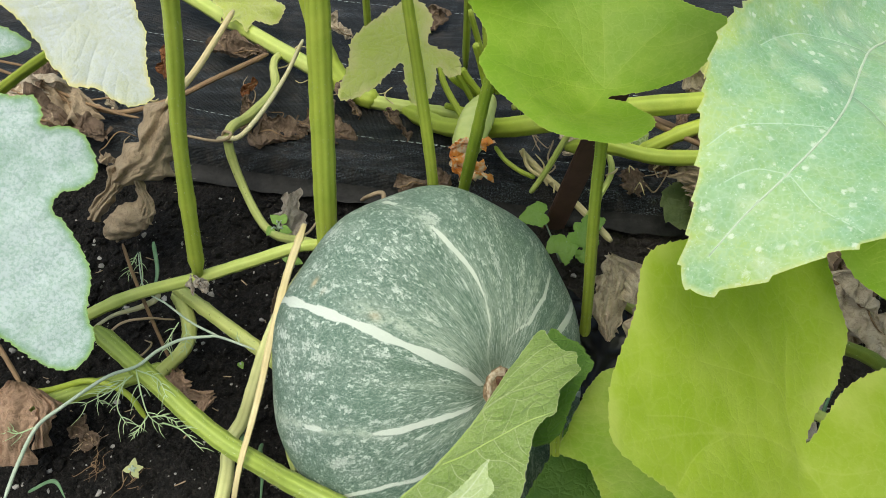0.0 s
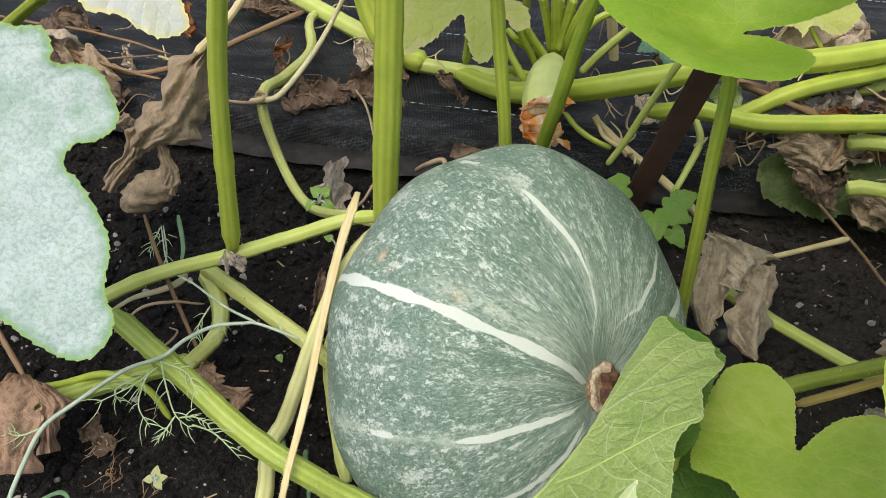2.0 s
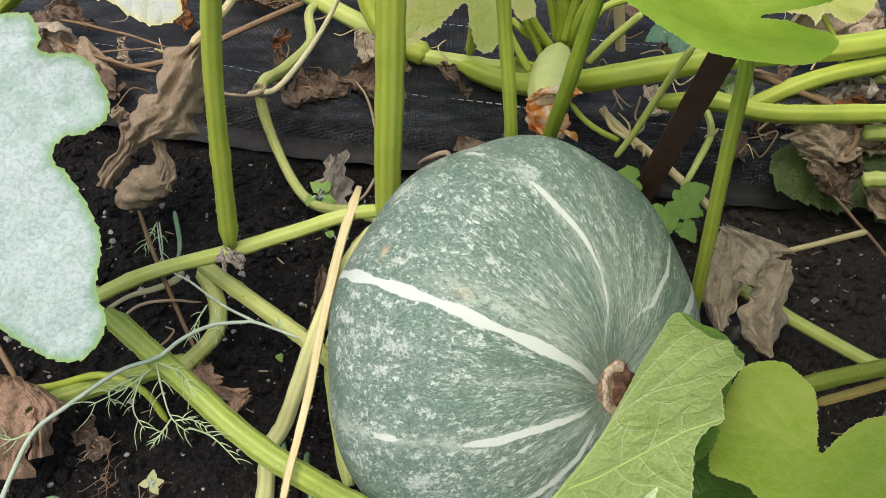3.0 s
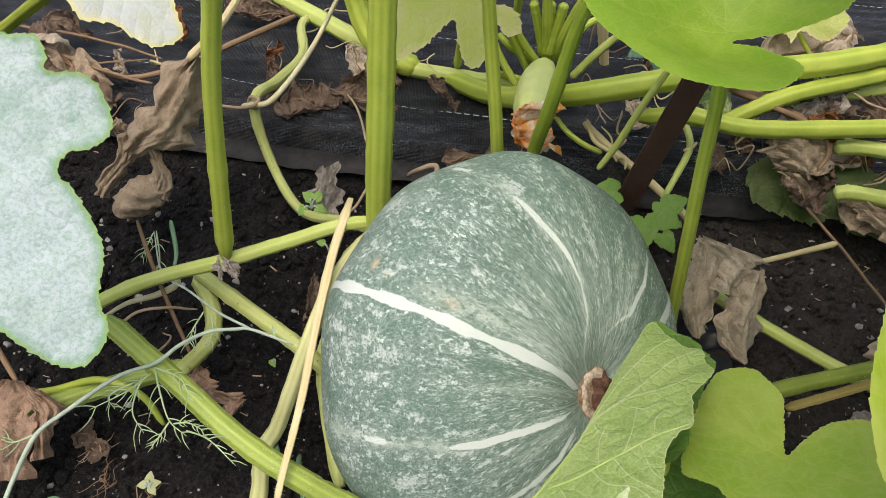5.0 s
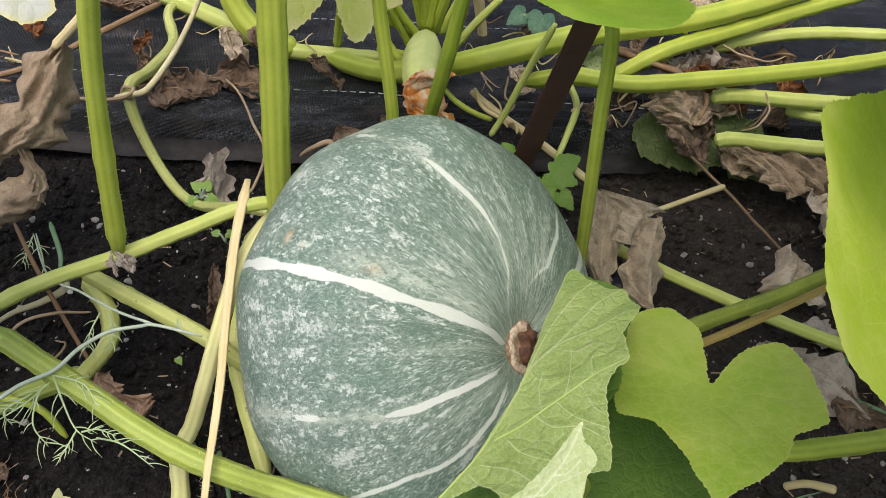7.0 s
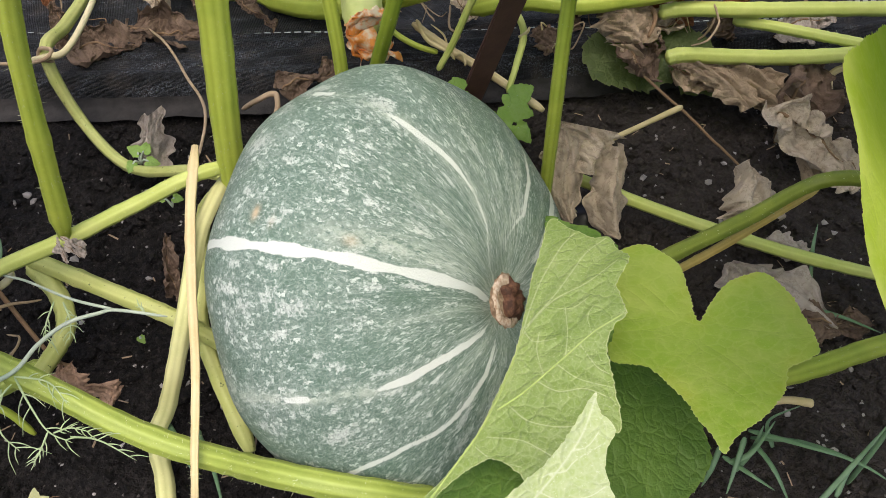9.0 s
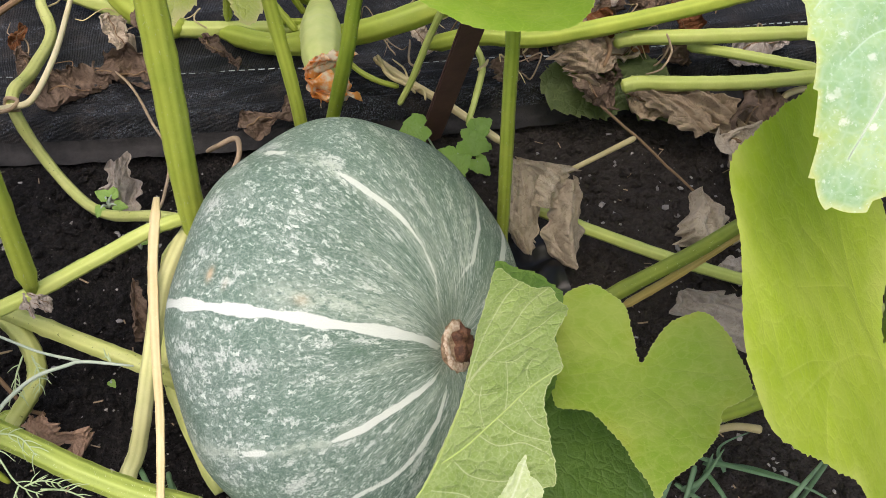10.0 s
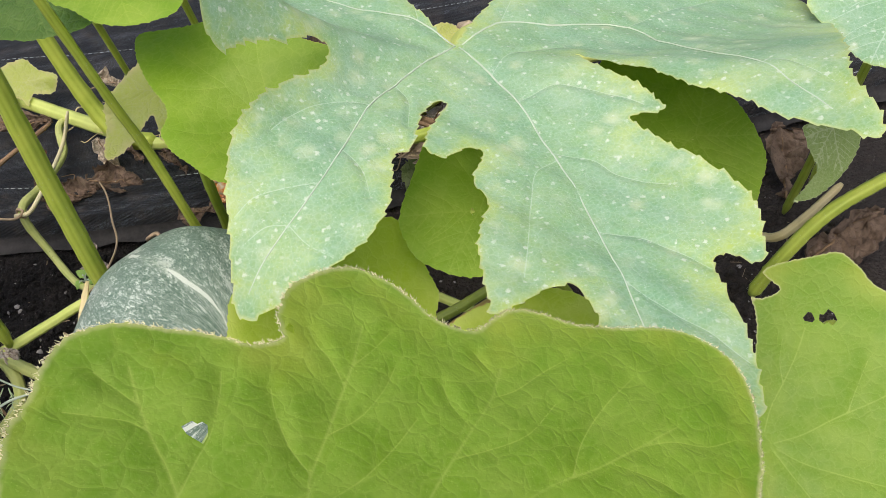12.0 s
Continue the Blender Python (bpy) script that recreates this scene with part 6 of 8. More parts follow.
stalk("leaf_stalk", "thick hairy green leaf stalk at the bed's far side", "stalk", [(0.599, 0.406, 0.020), (0.629, 0.409, 0.080), (0.679, 0.421, 0.120), (0.744, 0.426, 0.150)], [0.0085, 0.0080, 0.0078, 0.0075], STALK, hair=500, group="leaf stalks")
stalk("dry_stalk", "tan dry stalk bent over soil", "dry stalk", [(0.633, 0.480, 0.030), (0.642, 0.447, 0.060), (0.669, 0.447, 0.080), (0.723, 0.468, 0.100)], [0.0045, 0.0055, 0.0055, 0.0045], STRAW, group="dry stalks")

# ---- rusty post ----


def post():
    bm = bmesh.new()
    bmesh.ops.create_cube(bm, size=1, matrix=Matrix.Diagonal((0.027, 0.004, 0.30, 1)))
    bmesh.ops.bevel(bm, geom=bm.edges[:], offset=0.0012, segments=2, affect="EDGES")
    me = bpy.data.meshes.new("stake")
    bm.to_mesh(me)
    bm.free()
    me.materials.append(RUST)
    ob = new("stake", me)
    a, b = Vector((0.131, 0.697, 0.02)), Vector((0.16, 0.666, 0.2))
    up = (b - a).normalized()
    side = Vector((1, 0.1, 0))
    side = (side - up * side.dot(up)).normalized()
    turn = Matrix((side, up.cross(side), up)).transposed().to_4x4()
    ob.matrix_world = Matrix.Translation(a + up * 0.12) @ turn
    tagged(ob, "flat rusty brown steel stake stuck in the ground", "stake")


post()

# ---- withered leaves ----
withered("large rolled grey-brown withered leaf hanging from its stalk", [
    ([(-0.278, 0.745, 0.160), (-0.304, 0.739, 0.151), (-0.324, 0.727, 0.136), (-0.334, 0.713, 0.118), (-0.350, 0.701, 0.102), (-0.358, 0.691, 0.088)], [(-0.277, 0.742, 0.149), (-0.280, 0.726, 0.128), (-0.285, 0.709, 0.106), (-0.292, 0.698, 0.091), (-0.309, 0.693, 0.084), (-0.328, 0.690, 0.080)], 0.026),
    ([(-0.330, 0.700, 0.120), (-0.336, 0.688, 0.103), (-0.332, 0.679, 0.091), (-0.326, 0.669, 0.079), (-0.331, 0.657, 0.062)], [(-0.323, 0.700, 0.113), (-0.324, 0.687, 0.096), (-0.317, 0.678, 0.084), (-0.311, 0.665, 0.067), (-0.314, 0.654, 0.052)], 0.008),
    ([(-0.349, 0.711, 0.104), (-0.361, 0.701, 0.092), (-0.368, 0.690, 0.077), (-0.384, 0.677, 0.059), (-0.391, 0.669, 0.048)], [(-0.338, 0.703, 0.091), (-0.345, 0.694, 0.078), (-0.354, 0.686, 0.068), (-0.367, 0.677, 0.056), (-0.376, 0.667, 0.043)], 0.006),
    ([(-0.359, 0.707, 0.109), (-0.365, 0.706, 0.108), (-0.372, 0.703, 0.104)], [(-0.350, 0.702, 0.103), (-0.360, 0.700, 0.099), (-0.365, 0.699, 0.098)], 0.004)],
    DRY_WARM, 11, rolls=[([(-0.319, 0.666, 0.064), (-0.333, 0.660, 0.057), (-0.347, 0.655, 0.050), (-0.361, 0.650, 0.043)], [0.012, 0.019, 0.018, 0.013])])
withered("brown crumpled withered leaf lying over the vine", [
    ([(-0.390, 0.444, 0.065), (-0.413, 0.427, 0.050), (-0.399, 0.405, 0.045), (-0.402, 0.382, 0.020)], [(-0.378, 0.442, 0.065), (-0.364, 0.426, 0.060), (-0.364, 0.405, 0.050), (-0.365, 0.384, 0.020)], 0.006),
    ([(-0.377, 0.440, 0.065), (-0.369, 0.426, 0.060), (-0.365, 0.412, 0.050), (-0.367, 0.393, 0.030)], [(-0.362, 0.439, 0.055), (-0.343, 0.424, 0.050), (-0.352, 0.414, 0.045), (-0.356, 0.403, 0.020)], 0.005),
    ([(-0.405, 0.433, 0.050), (-0.427, 0.431, 0.040), (-0.421, 0.422, 0.035)], [(-0.396, 0.425, 0.050), (-0.398, 0.416, 0.045), (-0.402, 0.409, 0.040)], 0.004)], DRY_TAN, 12)
withered("grey withered leaf hanging beside the squash", [
    ([(0.165, 0.584, 0.085), (0.159, 0.570, 0.066), (0.152, 0.557, 0.047), (0.152, 0.545, 0.030), (0.165, 0.531, 0.011)], [(0.176, 0.575, 0.083), (0.184, 0.563, 0.067), (0.181, 0.551, 0.049), (0.178, 0.534, 0.026), (0.171, 0.528, 0.016)], 0.01),
    ([(0.166, 0.578, 0.090), (0.169, 0.567, 0.075), (0.170, 0.552, 0.054)], [(0.219, 0.570, 0.072), (0.219, 0.561, 0.060), (0.209, 0.548, 0.041)], 0.01),
    ([(0.207, 0.564, 0.064), (0.194, 0.551, 0.045), (0.185, 0.539, 0.029), (0.190, 0.522, 0.005), (0.198, 0.512, 0.004)], [(0.219, 0.563, 0.066), (0.222, 0.547, 0.044), (0.220, 0.534, 0.025), (0.215, 0.521, 0.006), (0.207, 0.510, 0.004)], 0.02)], DRY, 13)
withered("shrivelled grey leaf half hidden by the squash", [
    ([(0.157, 0.583, 0.05), (0.156, 0.567, 0.03), (0.162, 0.546, 0.01)], [(0.180, 0.59, 0.05), (0.176, 0.561, 0.03), (0.179, 0.539, 0.01)], 0.006)], DRY, 33)
withered("small pale withered leaf at the fabric edge", [
    ([(-0.175, 0.697, 0.06), (-0.184, 0.694, 0.035), (-0.191, 0.695, 0.02), (-0.180, 0.680, 0.004)], [(-0.158, 0.698, 0.065), (-0.157, 0.690, 0.045), (-0.155, 0.687, 0.02), (-0.164, 0.677, 0.004)], 0.006)], DRY_PALE, 14)
dry_leaf("curled brown scrap beside the squash", (-0.172, 0.557, 0.02), (0.2, -0.6, 0.7), (0, -0.9, -0.2), 0.024, DRY_BROWN, 34, (1.0, 0.5), 1.8, 0.14, twist=0)
dry_leaf("tiny shredded brown leaf on soil", (-0.336, 0.423, 0.006), (0, 0, 1), (0.6, -0.6, 0), 0.017, DRY_BROWN, 37, (1.0, 0.7), 1.0, 0.25, twist=0)
dry_leaf("dark brown withered leaf on fabric", (-0.2, 0.83, 0.035), (0, -0.3, 0.9), (1, 0.1, 0), 0.034, DRY_BROWN, 38, (1.0, 0.5), 1.0, 0.2, twist=0)
dry_leaf("dark brown withered leaf on fabric", (-0.145, 0.833, 0.035), (0, -0.3, 0.9), (0.9, -0.4, 0), 0.036, DRY_BROWN, 39, (1.0, 0.6), 1.0, 0.2, twist=0)
dry_leaf("rusty brown leaf scrap on fabric", (-0.057, 0.823, 0.022), (0, -0.1, 1), (1, 0, 0), 0.017, DRY_RUST, 40, (1.0, 0.5), 0.5, 0.12, twist=0)
dry_leaf("rusty brown leaf scrap on fabric", (-0.01, 0.817, 0.022), (0, -0.1, 1), (1, 0, 0), 0.017, DRY_RUST, 41, (1.0, 0.45), 0.5, 0.12, twist=0)
dry_leaf("brown withered leaf behind the squash", (-0.022, 0.734, 0.04), (0, -0.6, 0.8), (0.8, 0.3, 0), 0.03, DRY_BROWN, 42, (1.0, 0.55), 1.2, 0.17, twist=0)
dry_leaf("large brown withered leaf over the fabric edge", (-0.467, 0.829, 0.05), (0, -0.5, 0.8), (1, -0.2, -0.1), 0.06, DRY_BROWN, 43, (1.0, 0.5), 1.3, 0.16, twist=0)
dry_leaf("grey-brown withered leaf on fabric", (-0.508, 0.886, 0.05), (0, -0.5, 0.8), (1, -0.3, 0), 0.05, DRY, 44, (1.0, 0.5), 1.4, 0.17, twist=0)
dry_leaf("dark shrivelled leaf on fabric", (-0.282, 1.007, 0.04), (0, -0.5, 0.8), (0.9, -0.3, 0), 0.038, DRY_BROWN, 45, (1.0, 0.6), 1.2, 0.2, twist=0)
dry_leaf("withered leaf tangled under green stalks", (0.31, 0.717, 0.06), (0, -0.6, 0.8), (1, 0.1, 0), 0.042, DRY, 46, (1.0, 0.6), 1.6, 0.18, twist=0)
dry_leaf("withered leaf tangled under green stalks", (0.317, 0.77, 0.07), (0, -0.6, 0.8), (0.8, 0.5, 0), 0.045, DRY_PALE, 47, (1.0, 0.6), 1.6, 0.18, twist=0)
dry_leaf("curled rusty leaf under green stalks", (0.339, 0.73, 0.07), (0, -0.6, 0.8), (0.3, -0.6, 0.4), 0.036, DRY_RUST, 48, (1.0, 0.5), 1.6, 0.12, twist=0)
dry_leaf("brown curled leaf tip over fabric", (0.293, 0.673, 0.05), (0, -0.6, 0.8), (0.5, -0.6, -0.2), 0.026, DRY_BROWN, 49, (1.0, 0.55), 1.6, 0.14, twist=0)
dry_leaf("grey withered leaf along the fabric edge", (0.378, 0.649, 0.03), (0, -0.4, 0.9), (0.8, -0.4, 0), 0.05, DRY_WARM, 50, (1.0, 0.55), 1.3, 0.17, twist=0)
withered("pale brown withered leaf hanging from a twig", [
    ([(0.340, 0.544, 0.025), (0.325, 0.521, 0.02), (0.308, 0.506, 0.01), (0.321, 0.498, 0.004)], [(0.345, 0.543, 0.025), (0.357, 0.525, 0.022), (0.368, 0.506, 0.012), (0.362, 0.487, 0.004)], 0.016)], DRY, 53)
withered("pale withered leaf flat on soil under the heart-shaped leaf", [
    ([(0.275, 0.446, 0.02), (0.272, 0.43, 0.01), (0.300, 0.399, 0.005), (0.342, 0.362, 0.004)], [(0.286, 0.446, 0.022), (0.314, 0.431, 0.025), (0.341, 0.423, 0.02), (0.352, 0.382, 0.005)], 0.006),
    ([(0.322, 0.462, 0.012), (0.350, 0.440, 0.008)], [(0.350, 0.475, 0.012), (0.372, 0.450, 0.008)], 0.004)], DRY_PALE, 55)
withered("long grey-brown withered leaf lying on soil", [
    ([(0.364, 0.647, 0.05), (0.398, 0.616, 0.03), (0.416, 0.585, 0.02), (0.410, 0.526, 0.005)], [(0.419, 0.633, 0.05), (0.435, 0.617, 0.035), (0.446, 0.585, 0.025), (0.432, 0.527, 0.005)], 0.008)], DRY_WARM, 51)
dry_leaf("brown withered leaf on soil", (0.346, 0.373, 0.012), (0, -0.2, 1), (0.9, -0.3, 0), 0.03, DRY_BROWN, 56, (1.0, 0.7), 0.8, 0.18, twist=0)
dry_leaf("bleached withered leaf far along the bed", (0.422, 0.545, 0.03), (0, -0.4, 0.9), (0.6, -0.8, 0), 0.055, DRY, 57, (1.0, 0.6), 1.2, 0.17, twist=0)
dry_leaf("dark withered leaf far along the bed", (0.442, 0.607, 0.03), (0, -0.4, 0.9), (0.6, 0.8, 0), 0.05, DRY_BROWN, 58, (1.0, 0.6), 1.2, 0.17, twist=0)
dry_leaf("withered leaf among the far stalks", (0.499, 0.699, 0.04), (0, -0.5, 0.8), (1, 0.1, 0), 0.035, DRY_PALE, 59, (1.0, 0.6), 1.2, 0.17, twist=0)
dry_leaf("withered leaf among the back stalks", (0.178, 0.968, 0.06), (0, -0.5, 0.8), (1, 0.1, 0), 0.045, DRY_BROWN, 60, (1.0, 0.6), 1.2, 0.17, twist=0)
dry_leaf("withered leaf among the back stalks", (0.367, 0.91, 0.06), (0, -0.5, 0.8), (1, 0.3, 0), 0.055, DRY, 61, (1.0, 0.6), 1.4, 0.17, twist=0)
dry_leaf("withered leaf among the back stalks", (-0.036, 1.082, 0.03), (0, -0.5, 0.8), (1, 0.3, 0), 0.045, DRY_BROWN, 62, (1.0, 0.6), 1.4, 0.17, twist=0)
dry_leaf("brown withered leaf on soil", (0.741, 0.448, 0.02), (0, -0.4, 0.9), (1, 0.3, 0), 0.06, DRY_BROWN, 63, (1.0, 0.6), 1.2, 0.17, twist=0)
dry_leaf("withered leaf on soil", (0.728, 0.58, 0.02), (0, -0.4, 0.9), (0.3, 0.9, 0), 0.05, DRY_BROWN, 64, (1.0, 0.6), 1.2, 0.17, twist=0)

# ---- tendrils, twigs and slim stalks ----
stalk("dry_stalk", "dry brown stalk that holds a withered leaf", "dry stalk", [(-0.284, 0.715, 0.17), (-0.272, 0.779, 0.16), (-0.266, 0.849, 0.15), (-0.254, 0.921, 0.15)], [0.0042, 0.0038, 0.0035], STRAW, group="dry stalks")
stalk("tendril", "smooth pale tendril bent over the slender vine", "tendril", [(-0.262, 0.776, 0.070), (-0.245, 0.757, 0.087), (-0.225, 0.75, 0.098), (-0.202, 0.791, 0.107), (-0.188, 0.86, 0.102), (-0.166, 0.878, 0.138)], [0.0034, 0.0031, 0.0029, 0.0027, 0.0026, 0.0024], TENDRIL_PALE, ridges=0, group="tendrils")
stalk("tendril", "dry tendril coiled round the slender vine", "tendril", [(-0.313, 0.808, 0.05), (-0.279, 0.777, 0.07), (-0.247, 0.75, 0.09), (-0.238, 0.754, 0.095), (-0.249, 0.766, 0.09), (-0.253, 0.766, 0.08), (-0.239, 0.753, 0.085)], [0.0016, 0.0018, 0.0016], TENDRIL, ridges=0, wobble=0.0006, group="tendrils")
stalk("twig", "brown twig lying on fabric", "twig", [(-0.446, 0.864, 0.05), (-0.401, 0.859, 0.045), (-0.344, 0.877, 0.05), (-0.294, 0.906, 0.06), (-0.231, 0.963, 0.06)], [0.003, 0.0032, 0.0035], TWIG, group="twigs")
stalk("tendril", "thin brown tendril hanging to the vine", "tendril", [(-0.16, 0.825, 0.05), (-0.144, 0.783, 0.06), (-0.132, 0.725, 0.07), (-0.121, 0.672, 0.08), (-0.129, 0.607, 0.1), (-0.136, 0.57, 0.12)], [0.0012, 0.0013, 0.0012], TENDRIL, ridges=0, wobble=0.0006, group="tendrils")
stalk("tendril", "brown curled tendril behind the squash", "tendril", [(-0.09, 0.684, 0.06), (-0.078, 0.66, 0.09), (-0.062, 0.652, 0.1), (-0.065, 0.641, 0.09), (-0.079, 0.625, 0.08)], [0.0022, 0.0024, 0.002], TENDRIL, ridges=0, wobble=0.0005, group="tendrils")
stalk("leaf_stalk", "slim pale stalk beside the rusty stake", "stalk", [(0.154, 0.729, 0.16), (0.133, 0.727, 0.11), (0.114, 0.718, 0.07), (0.099, 0.712, 0.045)], [0.0034, 0.0034, 0.003], VINE_LIGHT, group="leaf stalks")
stalk("dry_stalk", "straw-brown stalk on fabric beside the stake", "dry stalk", [(0.092, 0.779, 0.05), (0.117, 0.742, 0.045), (0.15, 0.699, 0.04), (0.182, 0.641, 0.04)], [0.004, 0.0042, 0.004], STRAW, group="dry stalks")
stalk("leaf_stalk", "short pale forked stalk behind the stake", "stalk", [(0.185, 0.766, 0.075), (0.189, 0.750, 0.070), (0.191, 0.729, 0.060), (0.174, 0.698, 0.050), (0.157, 0.672, 0.040)], [0.0034, 0.0036, 0.0034, 0.0028], VINE_LIGHT, group="leaf stalks")
stalk("twig", "dry pale side shoot of a forked stalk", "twig", [(0.184, 0.724, 0.060), (0.193, 0.727, 0.062), (0.198, 0.732, 0.064)], [0.0016, 0.0018, 0.0010], STRAW, ridges=0, group="twigs")
stalk("twig", "thin twig stretched over soil", "twig", [(0.289, 0.654, 0.05), (0.313, 0.611, 0.04), (0.332, 0.571, 0.03), (0.349, 0.546, 0.02)], [0.0014, 0.0014, 0.0012], TWIG, ridges=0, wobble=0.0004, group="twigs")
stalk("dry_stalk", "dry pale stalk of the hanging withered leaf", "dry stalk", [(0.217, 0.573, 0.06), (0.248, 0.575, 0.07), (0.285, 0.579, 0.08)], [0.0024, 0.0024, 0.0028], STRAW, ridges=0, group="dry stalks")
stalk("dry_stalk", "dry yellow stalk under a green stalk", "dry stalk", [(0.205, 0.425, 0.06), (0.244, 0.430, 0.074), (0.283, 0.438, 0.085), (0.335, 0.449, 0.10)], [0.0036, 0.0036, 0.0034], STRAW_GOLD, group="dry stalks")
stalk("dry_stalk", "short dry stalk stub behind the heart-shaped leaf", "dry stalk", [(0.244, 0.319, 0.02), (0.257, 0.314, 0.03), (0.273, 0.304, 0.035)], [0.003, 0.003, 0.0034], STRAW, ridges=0, group="dry stalks")
stalk("dry_stalk", "rust-brown stalk between green stalks", "dry stalk", [(0.244, 0.816, 0.07), (0.266, 0.785, 0.08), (0.306, 0.748, 0.08)], [0.005, 0.0055, 0.004], TWIG, group="dry stalks")
stalk("tendril", "fine pale tendril hanging from a stalk", "tendril", [(0.386, 0.709, 0.08), (0.38, 0.695, 0.07), (0.376, 0.697, 0.05), (0.365, 0.701, 0.04)], [0.0012, 0.0012, 0.001], TENDRIL, ridges=0, group="tendrils")
stalk("dry_stalk", "curled dry stalk at the soil edge", "dry stalk", [(0.475, 0.604, 0.03), (0.486, 0.624, 0.04), (0.502, 0.621, 0.05), (0.517, 0.614, 0.05)], [0.0035, 0.0035, 0.003], STRAW, group="dry stalks")
stalk("weed", "smooth bluish-green curved weed stem", "weed", [(-0.518, 0.449, 0.020), (-0.492, 0.480, 0.040), (-0.476, 0.501, 0.050), (-0.458, 0.524, 0.050), (-0.445, 0.538, 0.045), (-0.437, 0.553, 0.030)], [0.0055, 0.005, 0.0048, 0.0042, 0.003, 0.002], HERB_STEM, ridges=0)
stalk("tendril", "thin pale dry tendril on soil", "tendril", [(-0.499, 0.485, 0.020), (-0.461, 0.459, 0.030), (-0.425, 0.444, 0.040), (-0.381, 0.419, 0.060)], [0.0011, 0.0011, 0.0008], TENDRIL, ridges=0, group="tendrils")
stalk("tendril", "thin pale dry tendril on soil", "tendril", [(-0.494, 0.494, 0.020), (-0.477, 0.467, 0.012), (-0.460, 0.436, 0.012), (-0.462, 0.410, 0.012)], [0.0012, 0.0010, 0.0008], TENDRIL, ridges=0, group="tendrils")
stalk("twig", "brown twig beside the mildewed leaf", "twig", [(-0.503, 0.571, 0.09), (-0.471, 0.542, 0.07), (-0.432, 0.501, 0.05), (-0.396, 0.458, 0.04)], [0.0028, 0.0026, 0.0022], TWIG, group="twigs")
stalk("vine", "thick green stalk behind the mildewed leaf", "vine", [(-0.469, 0.569, 0.12), (-0.476, 0.557, 0.09), (-0.484, 0.552, 0.05), (-0.504, 0.524, 0.02), (-0.53, 0.50, -0.02)], [0.01, 0.0105, 0.011, 0.011], VINE, group="vines")
stalk("tendril", "thin dry tendril on soil", "tendril", [(-0.501, 0.485, 0.02), (-0.457, 0.467, 0.02), (-0.414, 0.443, 0.03), (-0.385, 0.431, 0.04)], [0.0012, 0.0012, 0.0008], TENDRIL, ridges=0, wobble=0.0006, group="tendrils")
stalk("twig", "thin brown stalk of a withered leaf on soil", "twig", [(-0.31, 0.571, 0.11), (-0.298, 0.546, 0.09), (-0.283, 0.52, 0.06), (-0.262, 0.487, 0.03), (-0.25, 0.481, 0.02)], [0.0016, 0.0018, 0.0014], TWIG, ridges=0, group="twigs")
stalk("vine", "thin green stem bent over the soil", "vine", [(-0.489, 0.448, 0.02), (-0.432, 0.452, 0.025), (-0.374, 0.456, 0.03), (-0.329, 0.457, 0.045), (-0.295, 0.447, 0.04), (-0.279, 0.435, 0.015)], [0.003, 0.003, 0.0026], STALK, ridges=0, group="vines")
stalk("vine", "green shoot under the pumpkin side", "vine", [(-0.124, 0.556, 0.1), (-0.136, 0.543, 0.09), (-0.147, 0.51, 0.05), (-0.154, 0.478, 0.03), (-0.135, 0.389, 0.0)], [0.005, 0.006, 0.007], VINE, group="vines")
stalk("leaf_stalk", "upright green stalk of the back plant", "stalk", [(0.061, 0.879, 0.06), (0.054, 0.869, 0.12), (0.049, 0.872, 0.18)], [0.0062, 0.0055, 0.005], STALK, group="leaf stalks")
stalk("leaf_stalk", "leaning green stalk of the back plant", "stalk", [(0.068, 0.879, 0.06), (0.075, 0.861, 0.11), (0.095, 0.854, 0.17)], [0.0062, 0.0055, 0.005], STALK, group="leaf stalks")
stalk("leaf_stalk", "short green stalk of the back plant", "stalk", [(0.05, 0.882, 0.05), (0.017, 0.874, 0.08), (0.004, 0.882, 0.09)], [0.0042, 0.004, 0.0036], STALK, group="leaf stalks")
stalk("leaf_stalk", "slim green stalk of the back plant", "stalk", [(0.058, 0.879, 0.06), (0.047, 0.911, 0.1), (0.032, 0.907, 0.16)], [0.0042, 0.004, 0.0036], STALK, group="leaf stalks")
stalk("leaf_stalk", "bent green stalk of the back plant", "stalk", [(0.077, 0.887, 0.05), (0.103, 0.901, 0.09), (0.15, 0.913, 0.1)], [0.0042, 0.004, 0.0036], STALK, group="leaf stalks")
stalk("leaf_stalk", "stubby green stalk of the back plant", "stalk", [(0.025, 0.84, 0.05), (0.003, 0.864, 0.08), (-0.004, 0.878, 0.1)], [0.0042, 0.004, 0.0036], STALK, group="leaf stalks")
stalk("vine", "green vine tip hanging behind the flower", "vine", [(0.061, 0.775, 0.060), (0.072, 0.757, 0.055), (0.088, 0.744, 0.050), (0.106, 0.737, 0.045)], [0.0026, 0.0030, 0.0028], STALK, group="vines")

stalk("tendril", "thick pale dry tendril looped over the bent vine", "tendril", [(-0.340, 0.516, 0.050), (-0.322, 0.527, 0.055), (-0.298, 0.530, 0.062), (-0.282, 0.534, 0.068), (-0.279, 0.542, 0.068), (-0.288, 0.547, 0.064)], [0.0016, 0.0020, 0.0026, 0.0030, 0.0024, 0.0014], TENDRIL_PALE, ridges=0, group="tendrils")
stalk("tendril", "thin brown tendril arched over the bent vine", "tendril", [(-0.328, 0.502, 0.050), (-0.312, 0.511, 0.060), (-0.286, 0.514, 0.066), (-0.263, 0.526, 0.050)], [0.0010, 0.0013, 0.0013, 0.0008], TENDRIL, ridges=0, wobble=0.0005, group="tendrils")
